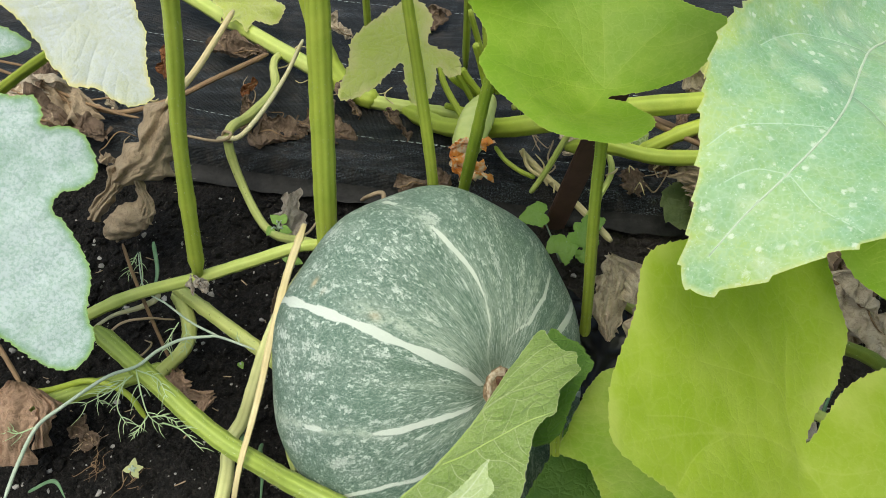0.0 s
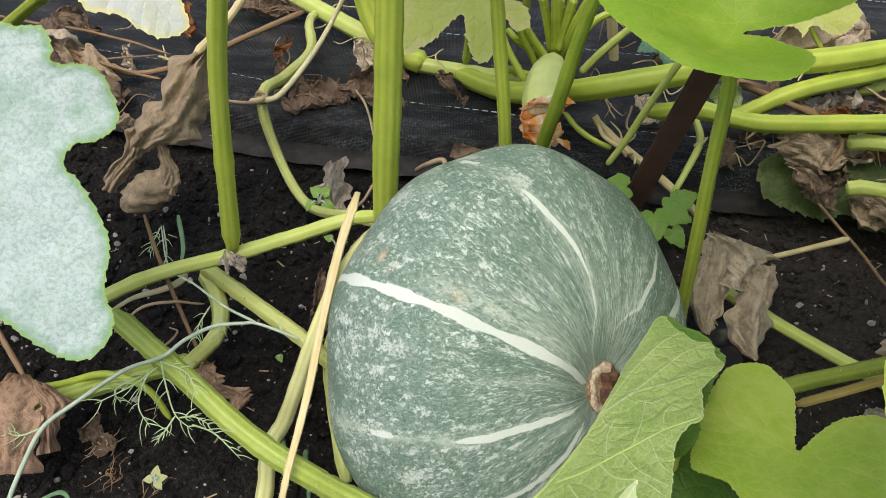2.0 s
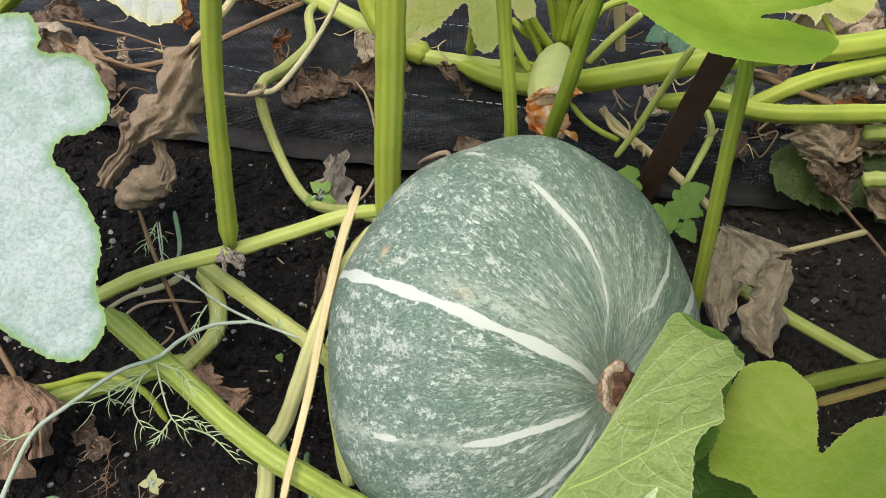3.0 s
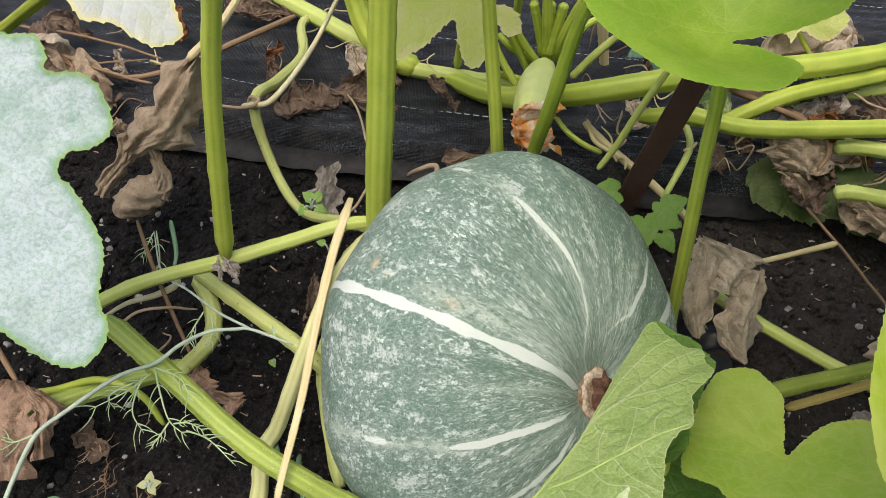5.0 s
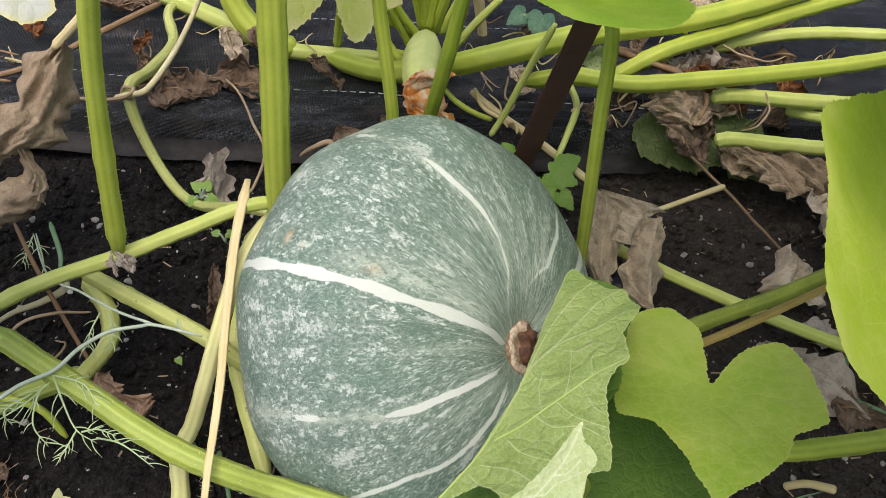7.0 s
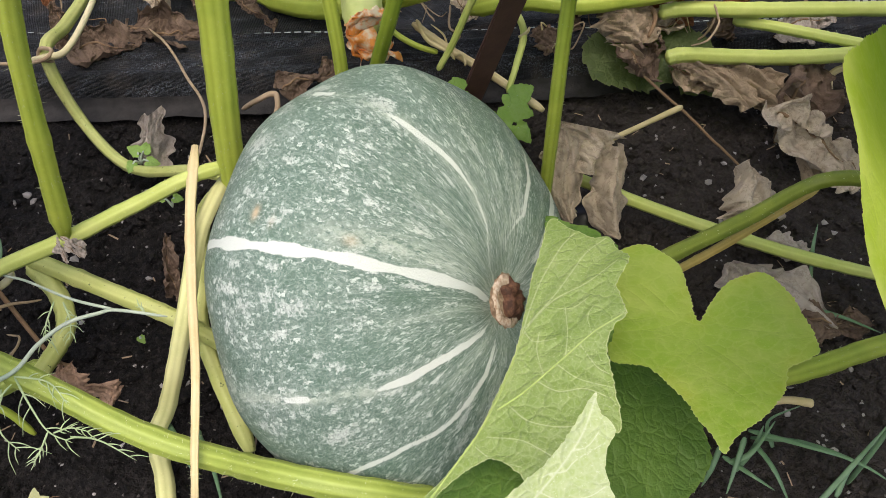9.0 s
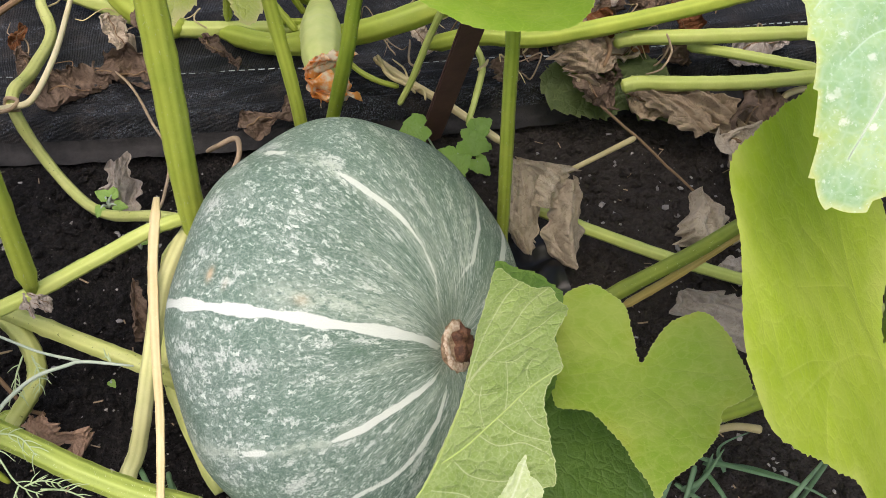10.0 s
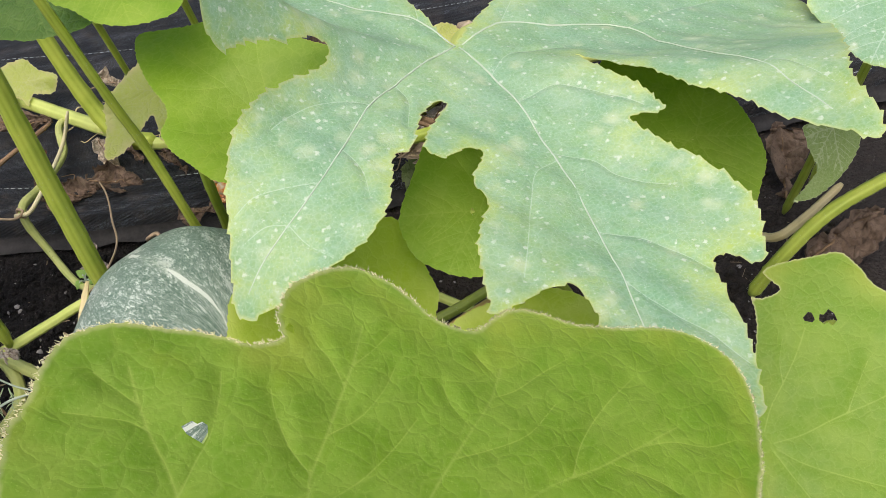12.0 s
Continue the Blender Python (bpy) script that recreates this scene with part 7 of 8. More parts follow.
stalk("tendril", "curled brown tendril under the bent vine", "tendril", [(-0.302, 0.489, 0.050), (-0.285, 0.474, 0.060), (-0.276, 0.479, 0.062), (-0.278, 0.493, 0.055), (-0.287, 0.501, 0.050)], [0.0008, 0.0010, 0.0009, 0.0006], TENDRIL, ridges=0, wobble=0.0006, group="tendrils")
withered("crisp brown leaf lying on soil under the vine", [
    ([(-0.252, 0.469, 0.050), (-0.261, 0.463, 0.035), (-0.266, 0.457, 0.015)], [(-0.244, 0.466, 0.050), (-0.234, 0.456, 0.040), (-0.240, 0.455, 0.012)], 0.006),
    ([(-0.241, 0.460, 0.040), (-0.237, 0.454, 0.020), (-0.235, 0.446, 0.010)], [(-0.234, 0.453, 0.035), (-0.216, 0.457, 0.025), (-0.223, 0.448, 0.012)], 0.005)], DRY_TAN, 35)
withered("dark brown withered leaf flattened on the fabric fold", [
    ([(-0.507, 0.897, 0.050), (-0.492, 0.863, 0.050), (-0.476, 0.821, 0.050)], [(-0.420, 0.856, 0.055), (-0.429, 0.846, 0.045), (-0.436, 0.827, 0.035)], 0.010),
    ([(-0.555, 0.897, 0.050), (-0.545, 0.887, 0.050), (-0.525, 0.884, 0.050)], [(-0.531, 0.919, 0.055), (-0.505, 0.910, 0.055), (-0.490, 0.897, 0.055)], 0.006)], DRY_WARM, 71)
withered("blackened shrivelled leaf knot on the fabric", [
    ([(-0.533, 0.925, 0.060), (-0.520, 0.902, 0.060), (-0.506, 0.882, 0.060)], [(-0.501, 0.932, 0.060), (-0.498, 0.915, 0.060), (-0.497, 0.899, 0.060)], 0.010)], DRY_BROWN, 72)
stalk("twig", "long brown dead vine lying on the fabric", "twig", [(-0.608, 0.944, 0.058), (-0.554, 0.921, 0.058), (-0.512, 0.898, 0.058), (-0.450, 0.864, 0.058), (-0.405, 0.843, 0.058), (-0.370, 0.832, 0.058)], [0.0022, 0.0022, 0.0015], TWIG, ridges=0, wobble=0.0008, group="twigs")
stalk("twig", "thin dead vine lying on the fabric", "twig", [(-0.613, 0.958, 0.058), (-0.532, 0.937, 0.058), (-0.470, 0.919, 0.058), (-0.416, 0.899, 0.058), (-0.370, 0.878, 0.058)], [0.0017, 0.0017, 0.0012], TWIG, ridges=0, wobble=0.0008, group="twigs")
stalk("twig", "dead tendril lying on the fabric", "twig", [(-0.503, 0.892, 0.058), (-0.460, 0.861, 0.058), (-0.437, 0.867, 0.058), (-0.384, 0.877, 0.058)], [0.0013, 0.0013, 0.0009], TWIG, ridges=0, wobble=0.0008, group="twigs")
stalk("twig", "dead tendril lying on the fabric", "twig", [(-0.564, 0.908, 0.058), (-0.528, 0.901, 0.058), (-0.479, 0.876, 0.058), (-0.456, 0.846, 0.058)], [0.0013, 0.0013, 0.0009], TWIG, ridges=0, wobble=0.0008, group="twigs")
stalk("leaf_stalk", "young green petiole at the plant's crown", "stalk", [(0.016, 0.870, 0.099), (0.027, 0.870, 0.076), (0.039, 0.870, 0.049)], [0.0040, 0.0040, 0.0036], STALK, group="leaf stalks")
stalk("leaf_stalk", "young green petiole at the plant's crown", "stalk", [(0.022, 0.870, 0.102), (0.032, 0.870, 0.085), (0.050, 0.870, 0.060)], [0.0045, 0.0045, 0.0040], STALK, group="leaf stalks")
stalk("leaf_stalk", "young green petiole at the plant's crown", "stalk", [(0.039, 0.880, 0.131), (0.047, 0.880, 0.101), (0.054, 0.880, 0.065)], [0.0050, 0.0050, 0.0045], STALK, group="leaf stalks")
stalk("leaf_stalk", "young green petiole at the plant's crown", "stalk", [(0.057, 0.875, 0.134), (0.057, 0.875, 0.104), (0.058, 0.875, 0.069)], [0.0060, 0.0060, 0.0054], STALK, group="leaf stalks")
stalk("leaf_stalk", "young green petiole at the plant's crown", "stalk", [(0.071, 0.870, 0.135), (0.065, 0.870, 0.103), (0.061, 0.870, 0.072)], [0.0055, 0.0055, 0.0049], STALK, group="leaf stalks")
stalk("leaf_stalk", "young green petiole at the plant's crown", "stalk", [(0.002, 0.860, 0.055), (0.022, 0.860, 0.048), (0.042, 0.860, 0.044)], [0.0040, 0.0040, 0.0036], STALK, group="leaf stalks")
stalk("leaf_stalk", "long pale petiole leaning from the crown", "stalk", [(0.087, 0.860, 0.049), (0.109, 0.860, 0.079), (0.136, 0.860, 0.110)], [0.0045, 0.0045, 0.0040], VINE_LIGHT, group="leaf stalks")
stalk("leaf_stalk", "pale dry stalk standing behind the fruit", "stalk", [(0.121, 0.930, 0.102), (0.130, 0.930, 0.056), (0.141, 0.930, -0.006)], [0.0062, 0.0062, 0.0056], STRAW, group="leaf stalks")
leaf("withered pale yellow leaf among the back stalks", (0.320, 0.871, 0.120), (0.0, -0.55, 0.83), (0, -1, 0),
     [(-100, 0.060), (-75, 0.048), (-40, 0.022), (-15, 0.030), (10, 0.016), (45, 0.034), (70, 0.048), (92, 0.056), (115, 0.040), (150, 0.020), (-170, 0.028), (-140, 0.034), (-118, 0.046)],
     PALE, (-95, -20, 60, 95), stalk=[(0.36, 0.86, 0.03), (0.35, 0.85, 0.07)], stalk_r=(0.0028, 0.0022), seed=73, wave=0.10, teeth=0.003, pitch=0.008, hair=0)

leaf("shrivelled pale yellow leaf on the back vine", (-0.269, 1.050, 0.080), (0.1, -0.6, 0.79), (0, -1, 0),
     [(-100, 0.050), (-70, 0.034), (-45, 0.044), (-20, 0.026), (5, 0.040), (30, 0.024), (60, 0.046), (90, 0.052), (125, 0.030), (170, 0.034), (-140, 0.036)],
     PALE, (-95, -20, 60, 95), stalk=[(-0.249, 1.080, 0.03), (-0.259, 1.070, 0.050)], stalk_r=(0.003, 0.0024), seed=74, wave=0.10, teeth=0.003, pitch=0.008, hair=0)

withered("curled brown leaf caught among green stalks", [
    ([(0.252, 0.712, 0.090), (0.256, 0.701, 0.075), (0.279, 0.693, 0.060)], [(0.305, 0.720, 0.090), (0.321, 0.708, 0.075), (0.312, 0.688, 0.060)], 0.010),
    ([(0.268, 0.689, 0.065), (0.278, 0.680, 0.050), (0.291, 0.673, 0.035)], [(0.297, 0.691, 0.060), (0.314, 0.682, 0.045), (0.313, 0.673, 0.030)], 0.006)], DRY_WARM, 91)
withered("dark withered leaf hanging behind green stalks", [
    ([(0.294, 0.804, 0.080), (0.299, 0.792, 0.070), (0.303, 0.775, 0.060)], [(0.375, 0.807, 0.085), (0.382, 0.797, 0.070), (0.356, 0.771, 0.060)], 0.012),
    ([(0.374, 0.809, 0.080), (0.382, 0.793, 0.065), (0.390, 0.783, 0.050)], [(0.403, 0.804, 0.075), (0.414, 0.793, 0.060), (0.405, 0.771, 0.050)], 0.008)], DRY_BROWN, 92)
withered("grey-brown withered leaf hanging over the fabric edge", [
    ([(0.331, 0.657, 0.050), (0.352, 0.633, 0.040), (0.378, 0.607, 0.025)], [(0.352, 0.654, 0.055), (0.384, 0.635, 0.045), (0.410, 0.614, 0.030)], 0.008)], DRY_WARM, 93)
withered("crumpled dark leaf beside the stake's foot", [
    ([(0.205, 0.743, 0.050), (0.204, 0.726, 0.045), (0.210, 0.714, 0.040)], [(0.224, 0.739, 0.055), (0.232, 0.728, 0.045), (0.224, 0.708, 0.040)], 0.006)], DRY_BROWN, 94)
stalk("dry_stalk", "rust-brown dead stalk arched under green stalks", "dry stalk", [(0.230, 0.773, 0.100), (0.269, 0.751, 0.095), (0.301, 0.727, 0.090), (0.316, 0.705, 0.080), (0.304, 0.686, 0.070)], [0.0030, 0.0030, 0.0018], TWIG, ridges=0, wobble=0.0005, group="dry stalks")
stalk("tendril", "thin dry tendril over the dead leaves", "tendril", [(0.353, 0.766, 0.100), (0.369, 0.745, 0.100), (0.399, 0.747, 0.090), (0.422, 0.755, 0.090)], [0.0012, 0.0012, 0.0007], TENDRIL, ridges=0, wobble=0.0005, group="tendrils")
stalk("tendril", "thin dry tendril over the dead leaves", "tendril", [(0.364, 0.684, 0.100), (0.364, 0.667, 0.090), (0.351, 0.658, 0.080), (0.340, 0.665, 0.070)], [0.0011, 0.0011, 0.0007], TENDRIL, ridges=0, wobble=0.0005, group="tendrils")
stalk("tendril", "dry tendril beside the fruit", "tendril", [(0.093, 0.771, 0.060), (0.098, 0.744, 0.055), (0.113, 0.732, 0.050), (0.120, 0.724, 0.045)], [0.0022, 0.0022, 0.0013], STRAW, ridges=0, wobble=0.0005, group="tendrils")
stalk("tendril", "curled pale tendril beside the stake", "tendril", [(0.128, 0.774, 0.070), (0.120, 0.748, 0.065), (0.128, 0.740, 0.060), (0.121, 0.734, 0.055)], [0.0012, 0.0012, 0.0007], TENDRIL, ridges=0, wobble=0.0005, group="tendrils")

# ---- leaf node with papery scales ----
for k in range(5):
    a = k * 1.3
    dry_leaf("papery dry scale at a vine node", (-0.226 + 0.006 * math.cos(a), 0.524 - 0.008 + 0.004 * math.sin(a), 0.118 - 0.004), (math.cos(a), -0.6, 0.5), (0.6 + 0.3 * math.cos(a), -0.4, -0.5), 0.008, DRY_PALE, 70 + k, (1.0, 0.4), 1.2, 0.15, group="node scales")

# ---- young fruit with a withered flower ----


def young_fruit():
    a, b = np.array((0.057, 0.866, 0.058)), np.array((0.022, 0.692, 0.118))
    ob = thing("young_squash", tuple(a), "young pale green squash with a withered orange flower", "squash")
    t = np.linspace(0, 1, 7)[:, None]
    part("fruit", tube(a + t * (b - a) + np.array((0, 0, 0.012)) * np.sin(t * 3.1), [0.0095, 0.0135, 0.0165, 0.0185, 0.0190, 0.0175, 0.0125], FRUIT, sides=40, n=40, ridges=8, depth=0.04), ob)
    axis = unit(b - a)
    rng = np.random.default_rng(9)
    right = np.array((0.9, 0.1, 0.35))
    for k in range(8):
        an = k * 0.785
        side = unit(np.cross(axis, (math.cos(an), math.sin(an), 0.3)))
        w_ = np.cross(axis, side)
        rows, cols = 22, 15
        v_, f_ = [], []
        droop = (0.014, 0.034)[k % 2]
        for i in range(rows):
            for j in range(cols):
                q, c = i / (rows - 1), (j / (cols - 1) - 0.5) * 2
                wd = 0.0125 * (0.75 + 0.5 * math.sin(2.6 * q))
                ruffle = 0.0030 * math.sin(6 * c + 7 * q + k) * q + 0.0012 * math.sin(13 * c + 3 * k) * q
                p = b + axis * (0.020 * math.sin(1.9 * q) - 0.006 - 0.008 * c * c * q) + right * droop * q ** 1.4 * (1 - 0.25 * c * c) + np.array((0, 0, -0.010)) * q * q * (k % 3)
                p = p + side * (0.0150 + 0.003 * q - 0.004 * c * c + ruffle) + w_ * (c * wd + ruffle * 0.5)
                v_.append(p + rng.standard_normal(3) * 0.0002)
        for i in range(rows - 1):
            for j in range(cols - 1):
                f_.append((i * cols + j, (i + 1) * cols + j, (i + 1) * cols + j + 1, i * cols + j + 1))
        part("petal", (np.array(v_), f_, PETAL, {}), ob, "withered orange and cream petal")


young_fruit()

# ---- black plastic sheet under the squash ----


def plastic():
    rows, cols = 30, 30
    v_ = []
    for i in range(rows):
        for j in range(cols):
            x, y = (i / (rows - 1) - 0.5) * 0.10, (j / (cols - 1) - 0.5) * 0.13
            z = 0.006 + 0.030 * math.exp(-((x + 0.045) / 0.035) ** 2) + 0.022 * abs(noise.noise((x * 30, y * 30, 2.2))) + 0.004 * noise.noise((x * 70, y * 70, 5.2))
            v_.append((x, y, z))
    f_ = [(i * cols + j, (i + 1) * cols + j, (i + 1) * cols + j + 1, i * cols + j + 1) for i in range(rows - 1) for j in range(cols - 1)]
    ob = new("plastic_sheet", mesh_of("plastic_sheet", v_, f_, BLACK))
    ob.location = (0.143, 0.520, 0.0)
    tagged(ob, "crumpled black plastic sheet under the squash", "plastic sheet")


plastic()

# ---- small weeds ----


def weed(label, base, leaves, mat, stem_mat, name="weed"):
    """A small weed: a stem and toothed oval leaves; leaves: (offset, tip direction, size)."""
    ob = thing(name, base, label, "weed", "weeds")
    for off, tip, sz in leaves:
        p = np.array(base) + np.array(off)
        part("stem", tube([base, tuple((np.array(base) + p) / 2 + np.array((0, 0, 0.004))), tuple(p)], [0.0012, 0.0008], stem_mat, sides=8, n=10), ob)
        sheet, _r, _h = blade(p, (0, -0.45, 0.9), tip, [(0, sz), (22, sz * 0.72), (50, sz * 0.6), (90, sz * 0.55), (135, sz * 0.45), (170, sz * 0.18), (190, sz * 0.18), (225, sz * 0.45), (270, sz * 0.55), (310, sz * 0.6), (338, sz * 0.72)], mat, (0, 45, -45), teeth=sz * 0.09, pitch=sz * 0.32, grid=max(sz / 9, 0.0008), wave=0.06, cup=-0.2)
        part("leaflet", sheet, ob)
    return ob


weed("bright green toothed weed behind the squash", (0.131, 0.646, 0.0), [((-0.025, 0.017, 0.06), (-1, -0.2, 0), 0.026), ((0.012, -0.01, 0.058), (0.9, -0.5, 0), 0.026), ((0.0, -0.02, 0.055), (-0.1, -1, -0.2), 0.025), ((0.026, 0.004, 0.056), (0.8, 0.3, 0), 0.021), ((-0.008, -0.012, 0.045), (-0.8, -0.7, 0), 0.018), ((0.018, -0.026, 0.045), (0.5, -0.9, -0.2), 0.018)], HERB, HERB_STEM)
weed("small green weed at the vine joint", (-0.186, 0.677, 0.02), [((0.0, 0.004, 0.012), (-0.7, 0.6, 0.2), 0.011), ((0.006, 0.002, 0.014), (0.5, 0.8, 0.2), 0.010), ((0.008, -0.006, 0.008), (0.8, -0.4, 0), 0.010), ((-0.006, -0.006, 0.008), (-0.5, -0.8, 0), 0.009)], HERB, HERB_STEM)
weed("tiny weed with round leaves under the vine", (-0.166, 0.638, 0.0), [((0.004, 0.0, 0.012), (0.8, -0.4, 0), 0.008), ((-0.006, 0.003, 0.01), (-0.8, 0.3, 0), 0.007)], HERB, HERB_STEM)
weed("seedling with four pale cream-green oval leaves", (-0.283, 0.387, 0.0), [((0.0, 0.004, 0.006), (0.1, 1, 0.1), 0.007), ((0.003, -0.003, 0.006), (0.5, -0.8, 0), 0.0065), ((-0.003, 0.0, 0.006), (-1, -0.1, 0), 0.006), ((0.004, 0.001, 0.006), (1, 0.2, 0), 0.006)], SEEDLING, HERB_STEM, name="seedling")
weed("tiny round-leaved seedling on soil", (-0.203, 0.504, 0.0), [((0.0, 0.0, 0.006), (0.4, -1, 0), 0.006)], HERB, HERB_STEM, name="seedling")
weed("tiny round-leaved seedlings in shade", (-0.481, 0.554, 0.0), [((0.0, 0.0, 0.006), (0.4, -1, 0), 0.007), ((0.012, -0.003, 0.006), (1, 0.3, 0), 0.007), ((-0.01, -0.008, 0.006), (-0.6, -0.6, 0), 0.007)], HERB, HERB_STEM, name="seedling")
weed("small blue-green leaf cluster under the lime leaf", (0.186, 0.864, 0.06), [((0.0, 0.0, 0.02), (-0.3, -1, 0), 0.03), ((-0.02, 0.01, 0.02), (-1, -0.5, 0), 0.022)], BLUEGREEN, STALK)
weed("drooping pale leaflet on a stalk", (0.217, 0.778, 0.09), [((0.002, -0.004, 0.0), (0.4, -0.9, -0.6), 0.03)], UNDER, VINE_LIGHT)


def root_tuft(label, at, spread, count, seed, mat, high=0.008):
    """A clump of thin dry roots that curl over the soil round a small crown."""
    rng = np.random.default_rng(seed)
    ob = thing("root_tuft", at, label, "dry roots", "root tufts")
    at = np.array(at, float)
    for k in range(count):
        a = rng.uniform(0, 2 * math.pi)
        p = at + np.array((rng.normal(0, spread * 0.25), rng.normal(0, spread * 0.25), rng.uniform(0.002, high)))
        line = [tuple(p)]
        for j in range(4):
            a += rng.normal(0, 0.9)
            p = p + np.array((math.cos(a), math.sin(a), 0.0)) * spread * rng.uniform(0.2, 0.42)
            p[2] = max(0.002, p[2] * 0.7 + rng.normal(0, 0.0012))
            line.append(tuple(p))
        r = rng.uniform(0.0002, 0.00045)
        part("root", tube(line, [r * 1.4, r, r * 0.5], mat, sides=5, n=16), ob)


root_tuft("tuft of dry tan roots lying on soil", (-0.331, 0.421, 0.002), 0.014, 13, 3, TENDRIL)
root_tuft("tangle of fine brown roots on soil", (-0.318, 0.395, 0.0), 0.016, 12, 5, TWIG, 0.004)
root_tuft("few fine brown roots on soil", (-0.285, 0.376, 0.0), 0.016, 5, 9, TWIG, 0.003)


def feathery_weed():
    """A feathery weed: a bluish stem with threads that fork and fork again."""
    rng = np.random.default_rng(21)
    main = [(-0.362, 0.332, 0.055), (-0.359, 0.363, 0.060), (-0.352, 0.395, 0.065), (-0.333, 0.413, 0.070), (-0.298, 0.435, 0.082), (-0.268, 0.438, 0.095), (-0.253, 0.455, 0.095), (-0.236, 0.471, 0.090), (-0.216, 0.477, 0.086), (-0.204, 0.478, 0.084), (-0.172, 0.469, 0.077)]
    ob = thing("feathery_weed", (main[0][0], main[0][1], 0.0), "bluish feathery weed arching over the vine", "weed", "weeds")
    part("stem", tube(main, [0.0017, 0.0017, 0.0016, 0.0015, 0.0014, 0.0011], HERB_STEM, sides=10, n=70), ob)
    part("root_stem", tube([(main[0][0], main[0][1] - 0.01, 0.0), main[0]], [0.0024, 0.0022], HERB_STEM, sides=8, n=8), ob)
    side = [(-0.204, 0.478, 0.084), (-0.233, 0.494, 0.085), (-0.262, 0.517, 0.085), (-0.287, 0.536, 0.085), (-0.307, 0.588, 0.080)]
    part("side_stem", tube(side, [0.0012, 0.0010, 0.0006], HERB_STEM, sides=8, n=30), ob)
    sprigs = [[(-0.268, 0.435, 0.094), (-0.260, 0.414, 0.088), (-0.252, 0.398, 0.080), (-0.239, 0.389, 0.075)], [(-0.240, 0.393, 0.076), (-0.224, 0.389, 0.070), (-0.204, 0.374, 0.060)], [(-0.252, 0.398, 0.080), (-0.259, 0.387, 0.075), (-0.264, 0.384, 0.070)], [(-0.249, 0.396, 0.080), (-0.239, 0.398, 0.078), (-0.228, 0.395, 0.072)], [(-0.270, 0.431, 0.092), (-0.287, 0.420, 0.085), (-0.315, 0.410, 0.075)], [(-0.277, 0.430, 0.090), (-0.281, 0.407, 0.080), (-0.272, 0.394, 0.070)], [(-0.282, 0.426, 0.088), (-0.301, 0.419, 0.080), (-0.298, 0.414, 0.070)], [(-0.352, 0.395, 0.066), (-0.369, 0.392, 0.060), (-0.384, 0.398, 0.055)], [(-0.245, 0.495, 0.085), (-0.252, 0.480, 0.080), (-0.253, 0.470, 0.075)], [(-0.239, 0.493, 0.085), (-0.236, 0.480, 0.080), (-0.238, 0.467, 0.075)], [(-0.307, 0.586, 0.080), (-0.313, 0.561, 0.075)], [(-0.305, 0.588, 0.080), (-0.296, 0.556, 0.075), (-0.302, 0.544, 0.070)], [(-0.287, 0.536, 0.085), (-0.304, 0.529, 0.080)], [(-0.186, 0.473, 0.080), (-0.191, 0.484, 0.078)], [(-0.268, 0.435, 0.094), (-0.249, 0.429, 0.088), (-0.240, 0.415, 0.080)]]
    for line in sprigs:
        path = spline(line, 22)
        long_ = float(np.linalg.norm(np.diff(path, axis=0), axis=1).sum())
        bits = [tube(line, [0.0008, 0.0006, 0.0003], GRASS_PALE, sides=6, n=22)]
        for k in range(4, 22, 3):
            along = unit(path[min(k + 1, 21)] - path[k - 1])
            for turn_ in (-1, 1):
                if rng.random() < 0.3:
                    continue
                e = unit(along + 0.8 * turn_ * unit(np.cross(along, (0, -0.5, 0.85))) + 0.25 * rng.standard_normal(3))
                ln = min(long_ * 0.33, 0.016) * rng.uniform(0.5, 1.2)
                tip = path[k] + e * ln + along * ln * 0.35
                bits.append(tube([path[k], path[k] + e * ln * 0.6, tip], [0.00055, 0.0002], GRASS_PALE, sides=5, n=8))
        part("frond", merge(*bits), ob, "fine pale green thread leaves")["kind"] = "stuff"


GRASS_PALE = stalk_mat("thread_leaf", (0.42, 0.52, 0.30), (0.34, 0.45, 0.22))
feathery_weed()


def grass_blade(points, label="slim green grass blade on soil"):
    stalk("grass_blade", label, "grass", points, [0.0022, 0.002, 0.0006], GRASS, ridges=0, n=24, sides=8, flat=0.4, group="grass blades")


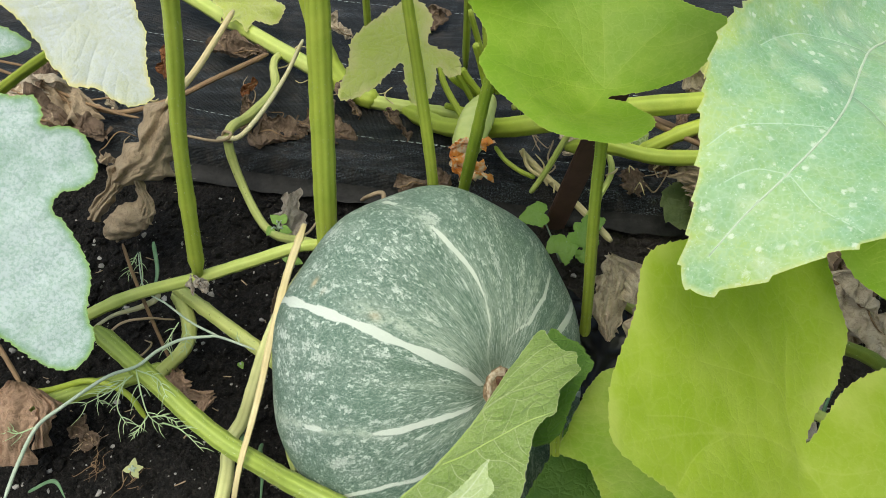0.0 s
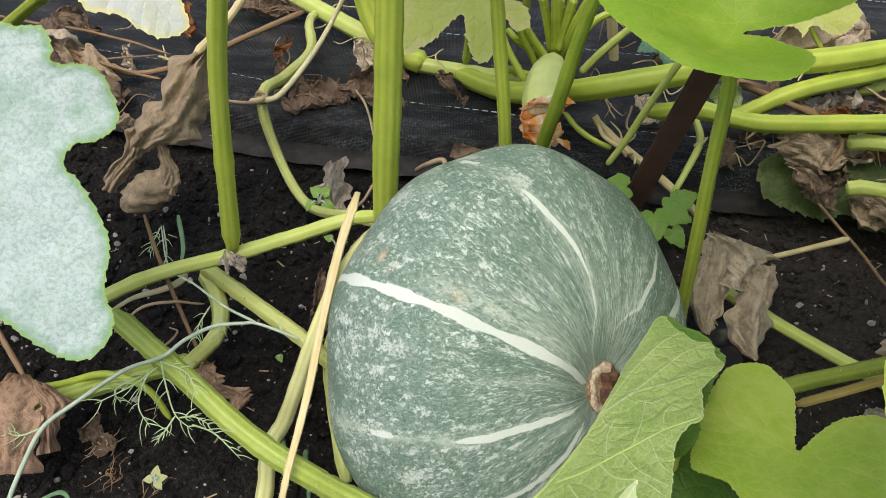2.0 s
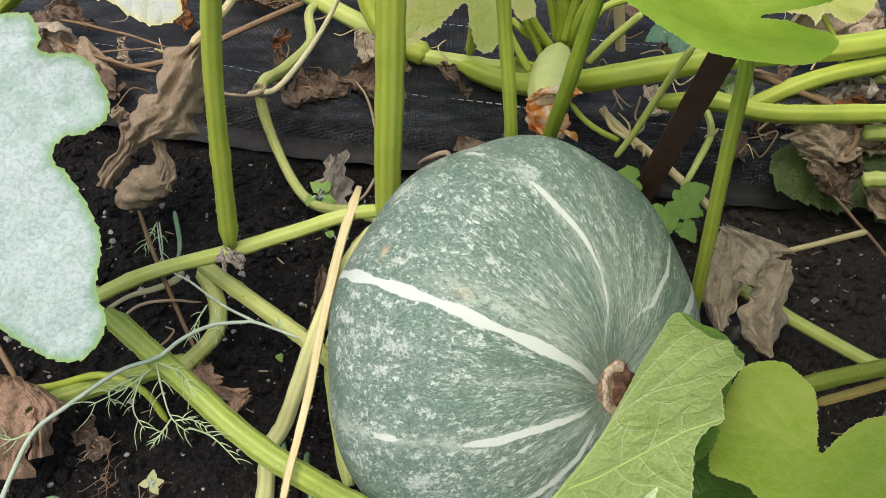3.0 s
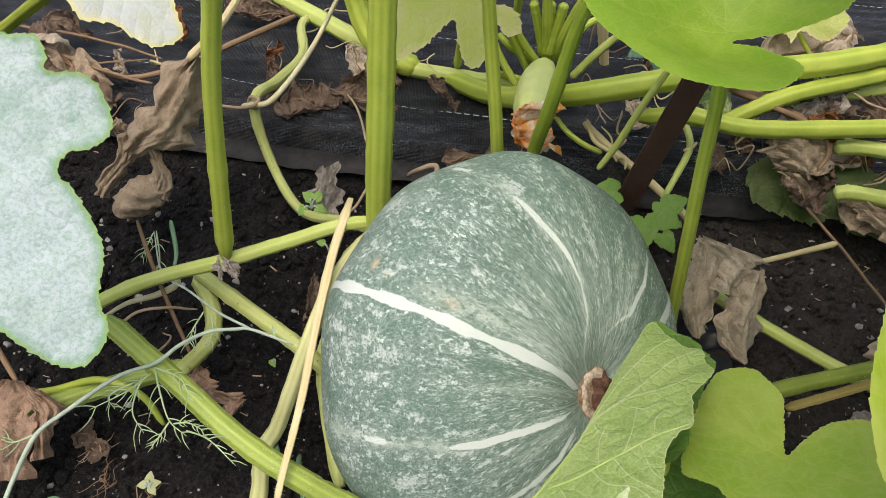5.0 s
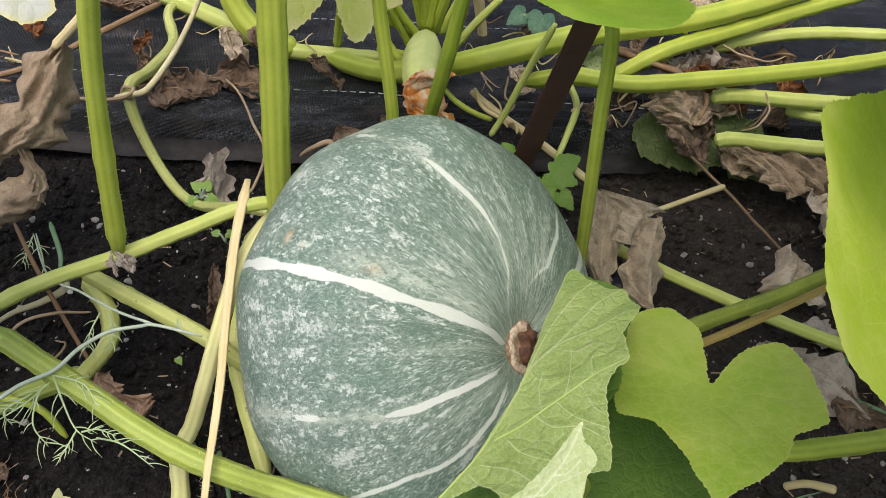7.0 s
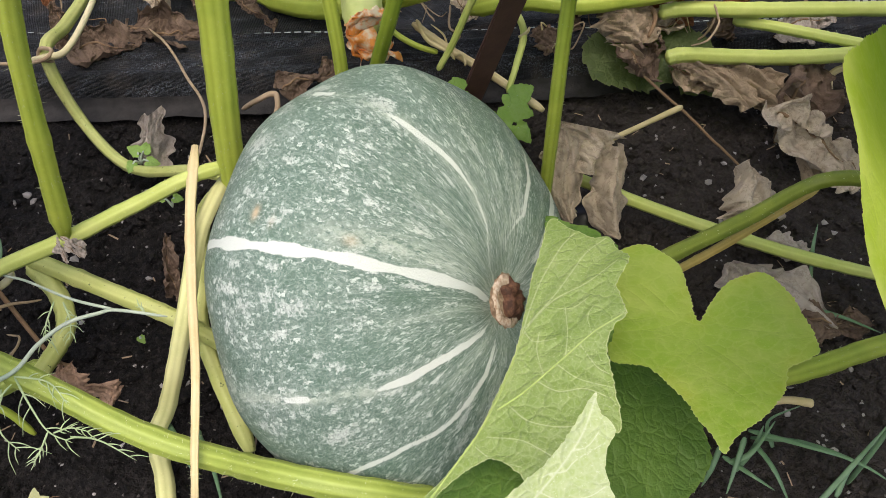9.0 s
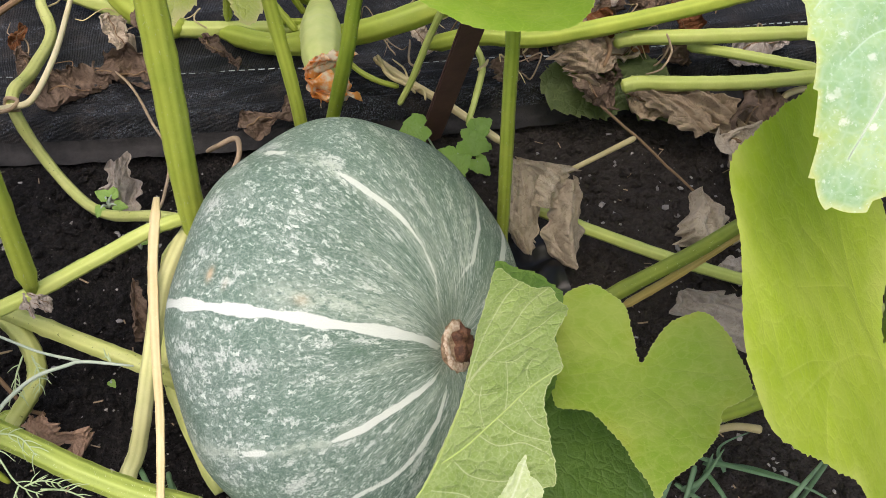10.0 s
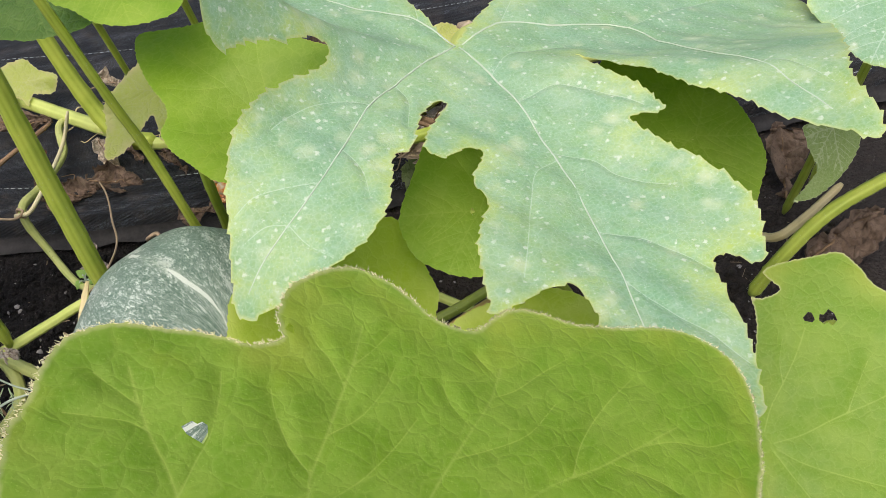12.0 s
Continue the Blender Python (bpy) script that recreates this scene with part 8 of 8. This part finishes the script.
for pts_ in ([(0.217, 0.299, 0.030), (0.250, 0.275, 0.035), (0.285, 0.255, 0.030)], [(0.245, 0.239, 0.010), (0.278, 0.255, 0.030), (0.319, 0.275, 0.050)], [(0.186, 0.290, 0.040), (0.176, 0.279, 0.030), (0.173, 0.275, 0.010)], [(0.209, 0.293, 0.035), (0.199, 0.280, 0.025), (0.188, 0.265, 0.010)], [(0.216, 0.289, 0.030), (0.220, 0.267, 0.030), (0.229, 0.243, 0.010)], [(0.194, 0.289, 0.020), (0.205, 0.274, 0.020), (0.221, 0.257, 0.015)], [(0.196, 0.283, 0.020), (0.211, 0.283, 0.030), (0.234, 0.297, 0.040)], [(0.265, 0.242, 0.010), (0.281, 0.256, 0.020), (0.294, 0.261, 0.030)], [(0.334, 0.394, 0.010), (0.353, 0.376, 0.015), (0.372, 0.352, 0.020)], [(-0.169, 0.408, 0.010), (-0.162, 0.381, 0.015), (-0.158, 0.344, 0.020)], [(0.227, 0.3, 0.01), (0.251, 0.28, 0.03), (0.283, 0.255, 0.03), (0.305, 0.238, 0.02)], [(0.285, 0.251, 0.0), (0.288, 0.256, 0.04), (0.3, 0.266, 0.07), (0.304, 0.269, 0.08)], [(0.207, 0.282, 0.0), (0.217, 0.287, 0.02), (0.224, 0.296, 0.04)], [(0.245, 0.29, 0.0), (0.241, 0.305, 0.02), (0.267, 0.307, 0.03)], [(-0.191, 0.429, -0.0), (-0.181, 0.398, 0.02), (-0.175, 0.374, 0.03)], [(-0.17, 0.417, 0.0), (-0.166, 0.394, 0.02), (-0.161, 0.376, 0.03)], [(-0.373, 0.368, 0.0), (-0.344, 0.368, 0.02), (-0.324, 0.347, 0.03)], [(0.348, 0.408, 0.0), (0.353, 0.434, 0.03), (0.366, 0.454, 0.04)], [(-0.304, 0.621, 0.06), (-0.29, 0.578, 0.06), (-0.294, 0.556, 0.05)]):
    grass_blade(pts_)

# ---- dry tangle at the back and straw bits on soil ----


def tangle():
    rng = np.random.default_rng(21)
    for k in range(46):
        back = k < 30
        x, y = (rng.uniform(0.08, 0.52), rng.uniform(0.69, 0.95)) if back else (rng.uniform(-0.52, -0.05), rng.uniform(0.82, 1.12))
        z = 0.028 + (0.03 * rng.random() if back else 0.012 * rng.random())
        a = rng.uniform(0, 6.28)
        pts_ = [np.array((x, y, z))]
        for _ in range(4):
            a += rng.normal(0, 0.9)
            q = pts_[-1] + np.array((math.cos(a), math.sin(a) * 0.8, 0)) * rng.uniform(0.012, 0.028)
            q[2] = 0.030 + (0.045 if back else 0.018) * rng.random()
            pts_.append(q)
        r = rng.uniform(0.0006, 0.0016)
        stalk("tendril", "thin dry brown tendril tangled on the fabric", "tendril", [tuple(p) for p in pts_], [r, r * 0.9, r * 0.5], (TENDRIL, TWIG, STRAW)[k % 3], ridges=0, n=24, sides=7, wobble=0.0006, group="dry tangle")
    for k in range(26):
        x, y = (rng.uniform(0.12, 0.56), rng.uniform(0.70, 0.93)) if k < 17 else (rng.uniform(-0.5, 0.0), rng.uniform(0.82, 1.06))
        dry_leaf("crumpled brown leaf scrap in the dry tangle", (x, y, 0.045), (rng.normal(0, 0.4), -0.6, 0.8), (rng.normal(), rng.normal(), 0.2), rng.uniform(0.012, 0.026), (DRY_BROWN, DRY, DRY_BROWN, DRY_RUST)[k % 4], 100 + k, (1.0, rng.uniform(0.4, 0.75)), rng.uniform(1.0, 2.2), 0.2)


tangle()


def straw_bits():
    rng = np.random.default_rng(33)
    verts, faces = [], []
    for _ in range(420):
        x, y = rng.uniform(-0.58, 0.7), rng.uniform(0.2, 0.8)
        if y > edge_y(x) - 0.01:
            continue
        a, ln, w_ = rng.uniform(0, 6.28), rng.uniform(0.003, 0.013), rng.uniform(0.0003, 0.0009)
        d, n_ = np.array((math.cos(a), math.sin(a), rng.normal(0, 0.15))), np.array((-math.sin(a), math.cos(a), 0))
        p = np.array((x, y, soil_height(x, y) + 0.0022))
        o = len(verts)
        for f in (-0.5, 0.1, 0.5):
            c = p + d * ln * f + n_ * 0.0008 * math.sin(f * 3)
            verts += [c + n_ * w_, c - n_ * w_, c + (0, 0, w_ * 1.2)]
        for q in (0, 3):
            for i, j in ((0, 1), (1, 2), (2, 0)):
                faces.append((o + q + i, o + q + j, o + q + 3 + j, o + q + 3 + i))
    ob = new("straw_bits", mesh_of("straw_bits", np.array(verts), faces, TENDRIL, smooth=False))
    tagged(ob, "scattered bits of dry straw on soil", "straw", kind="stuff")


straw_bits()
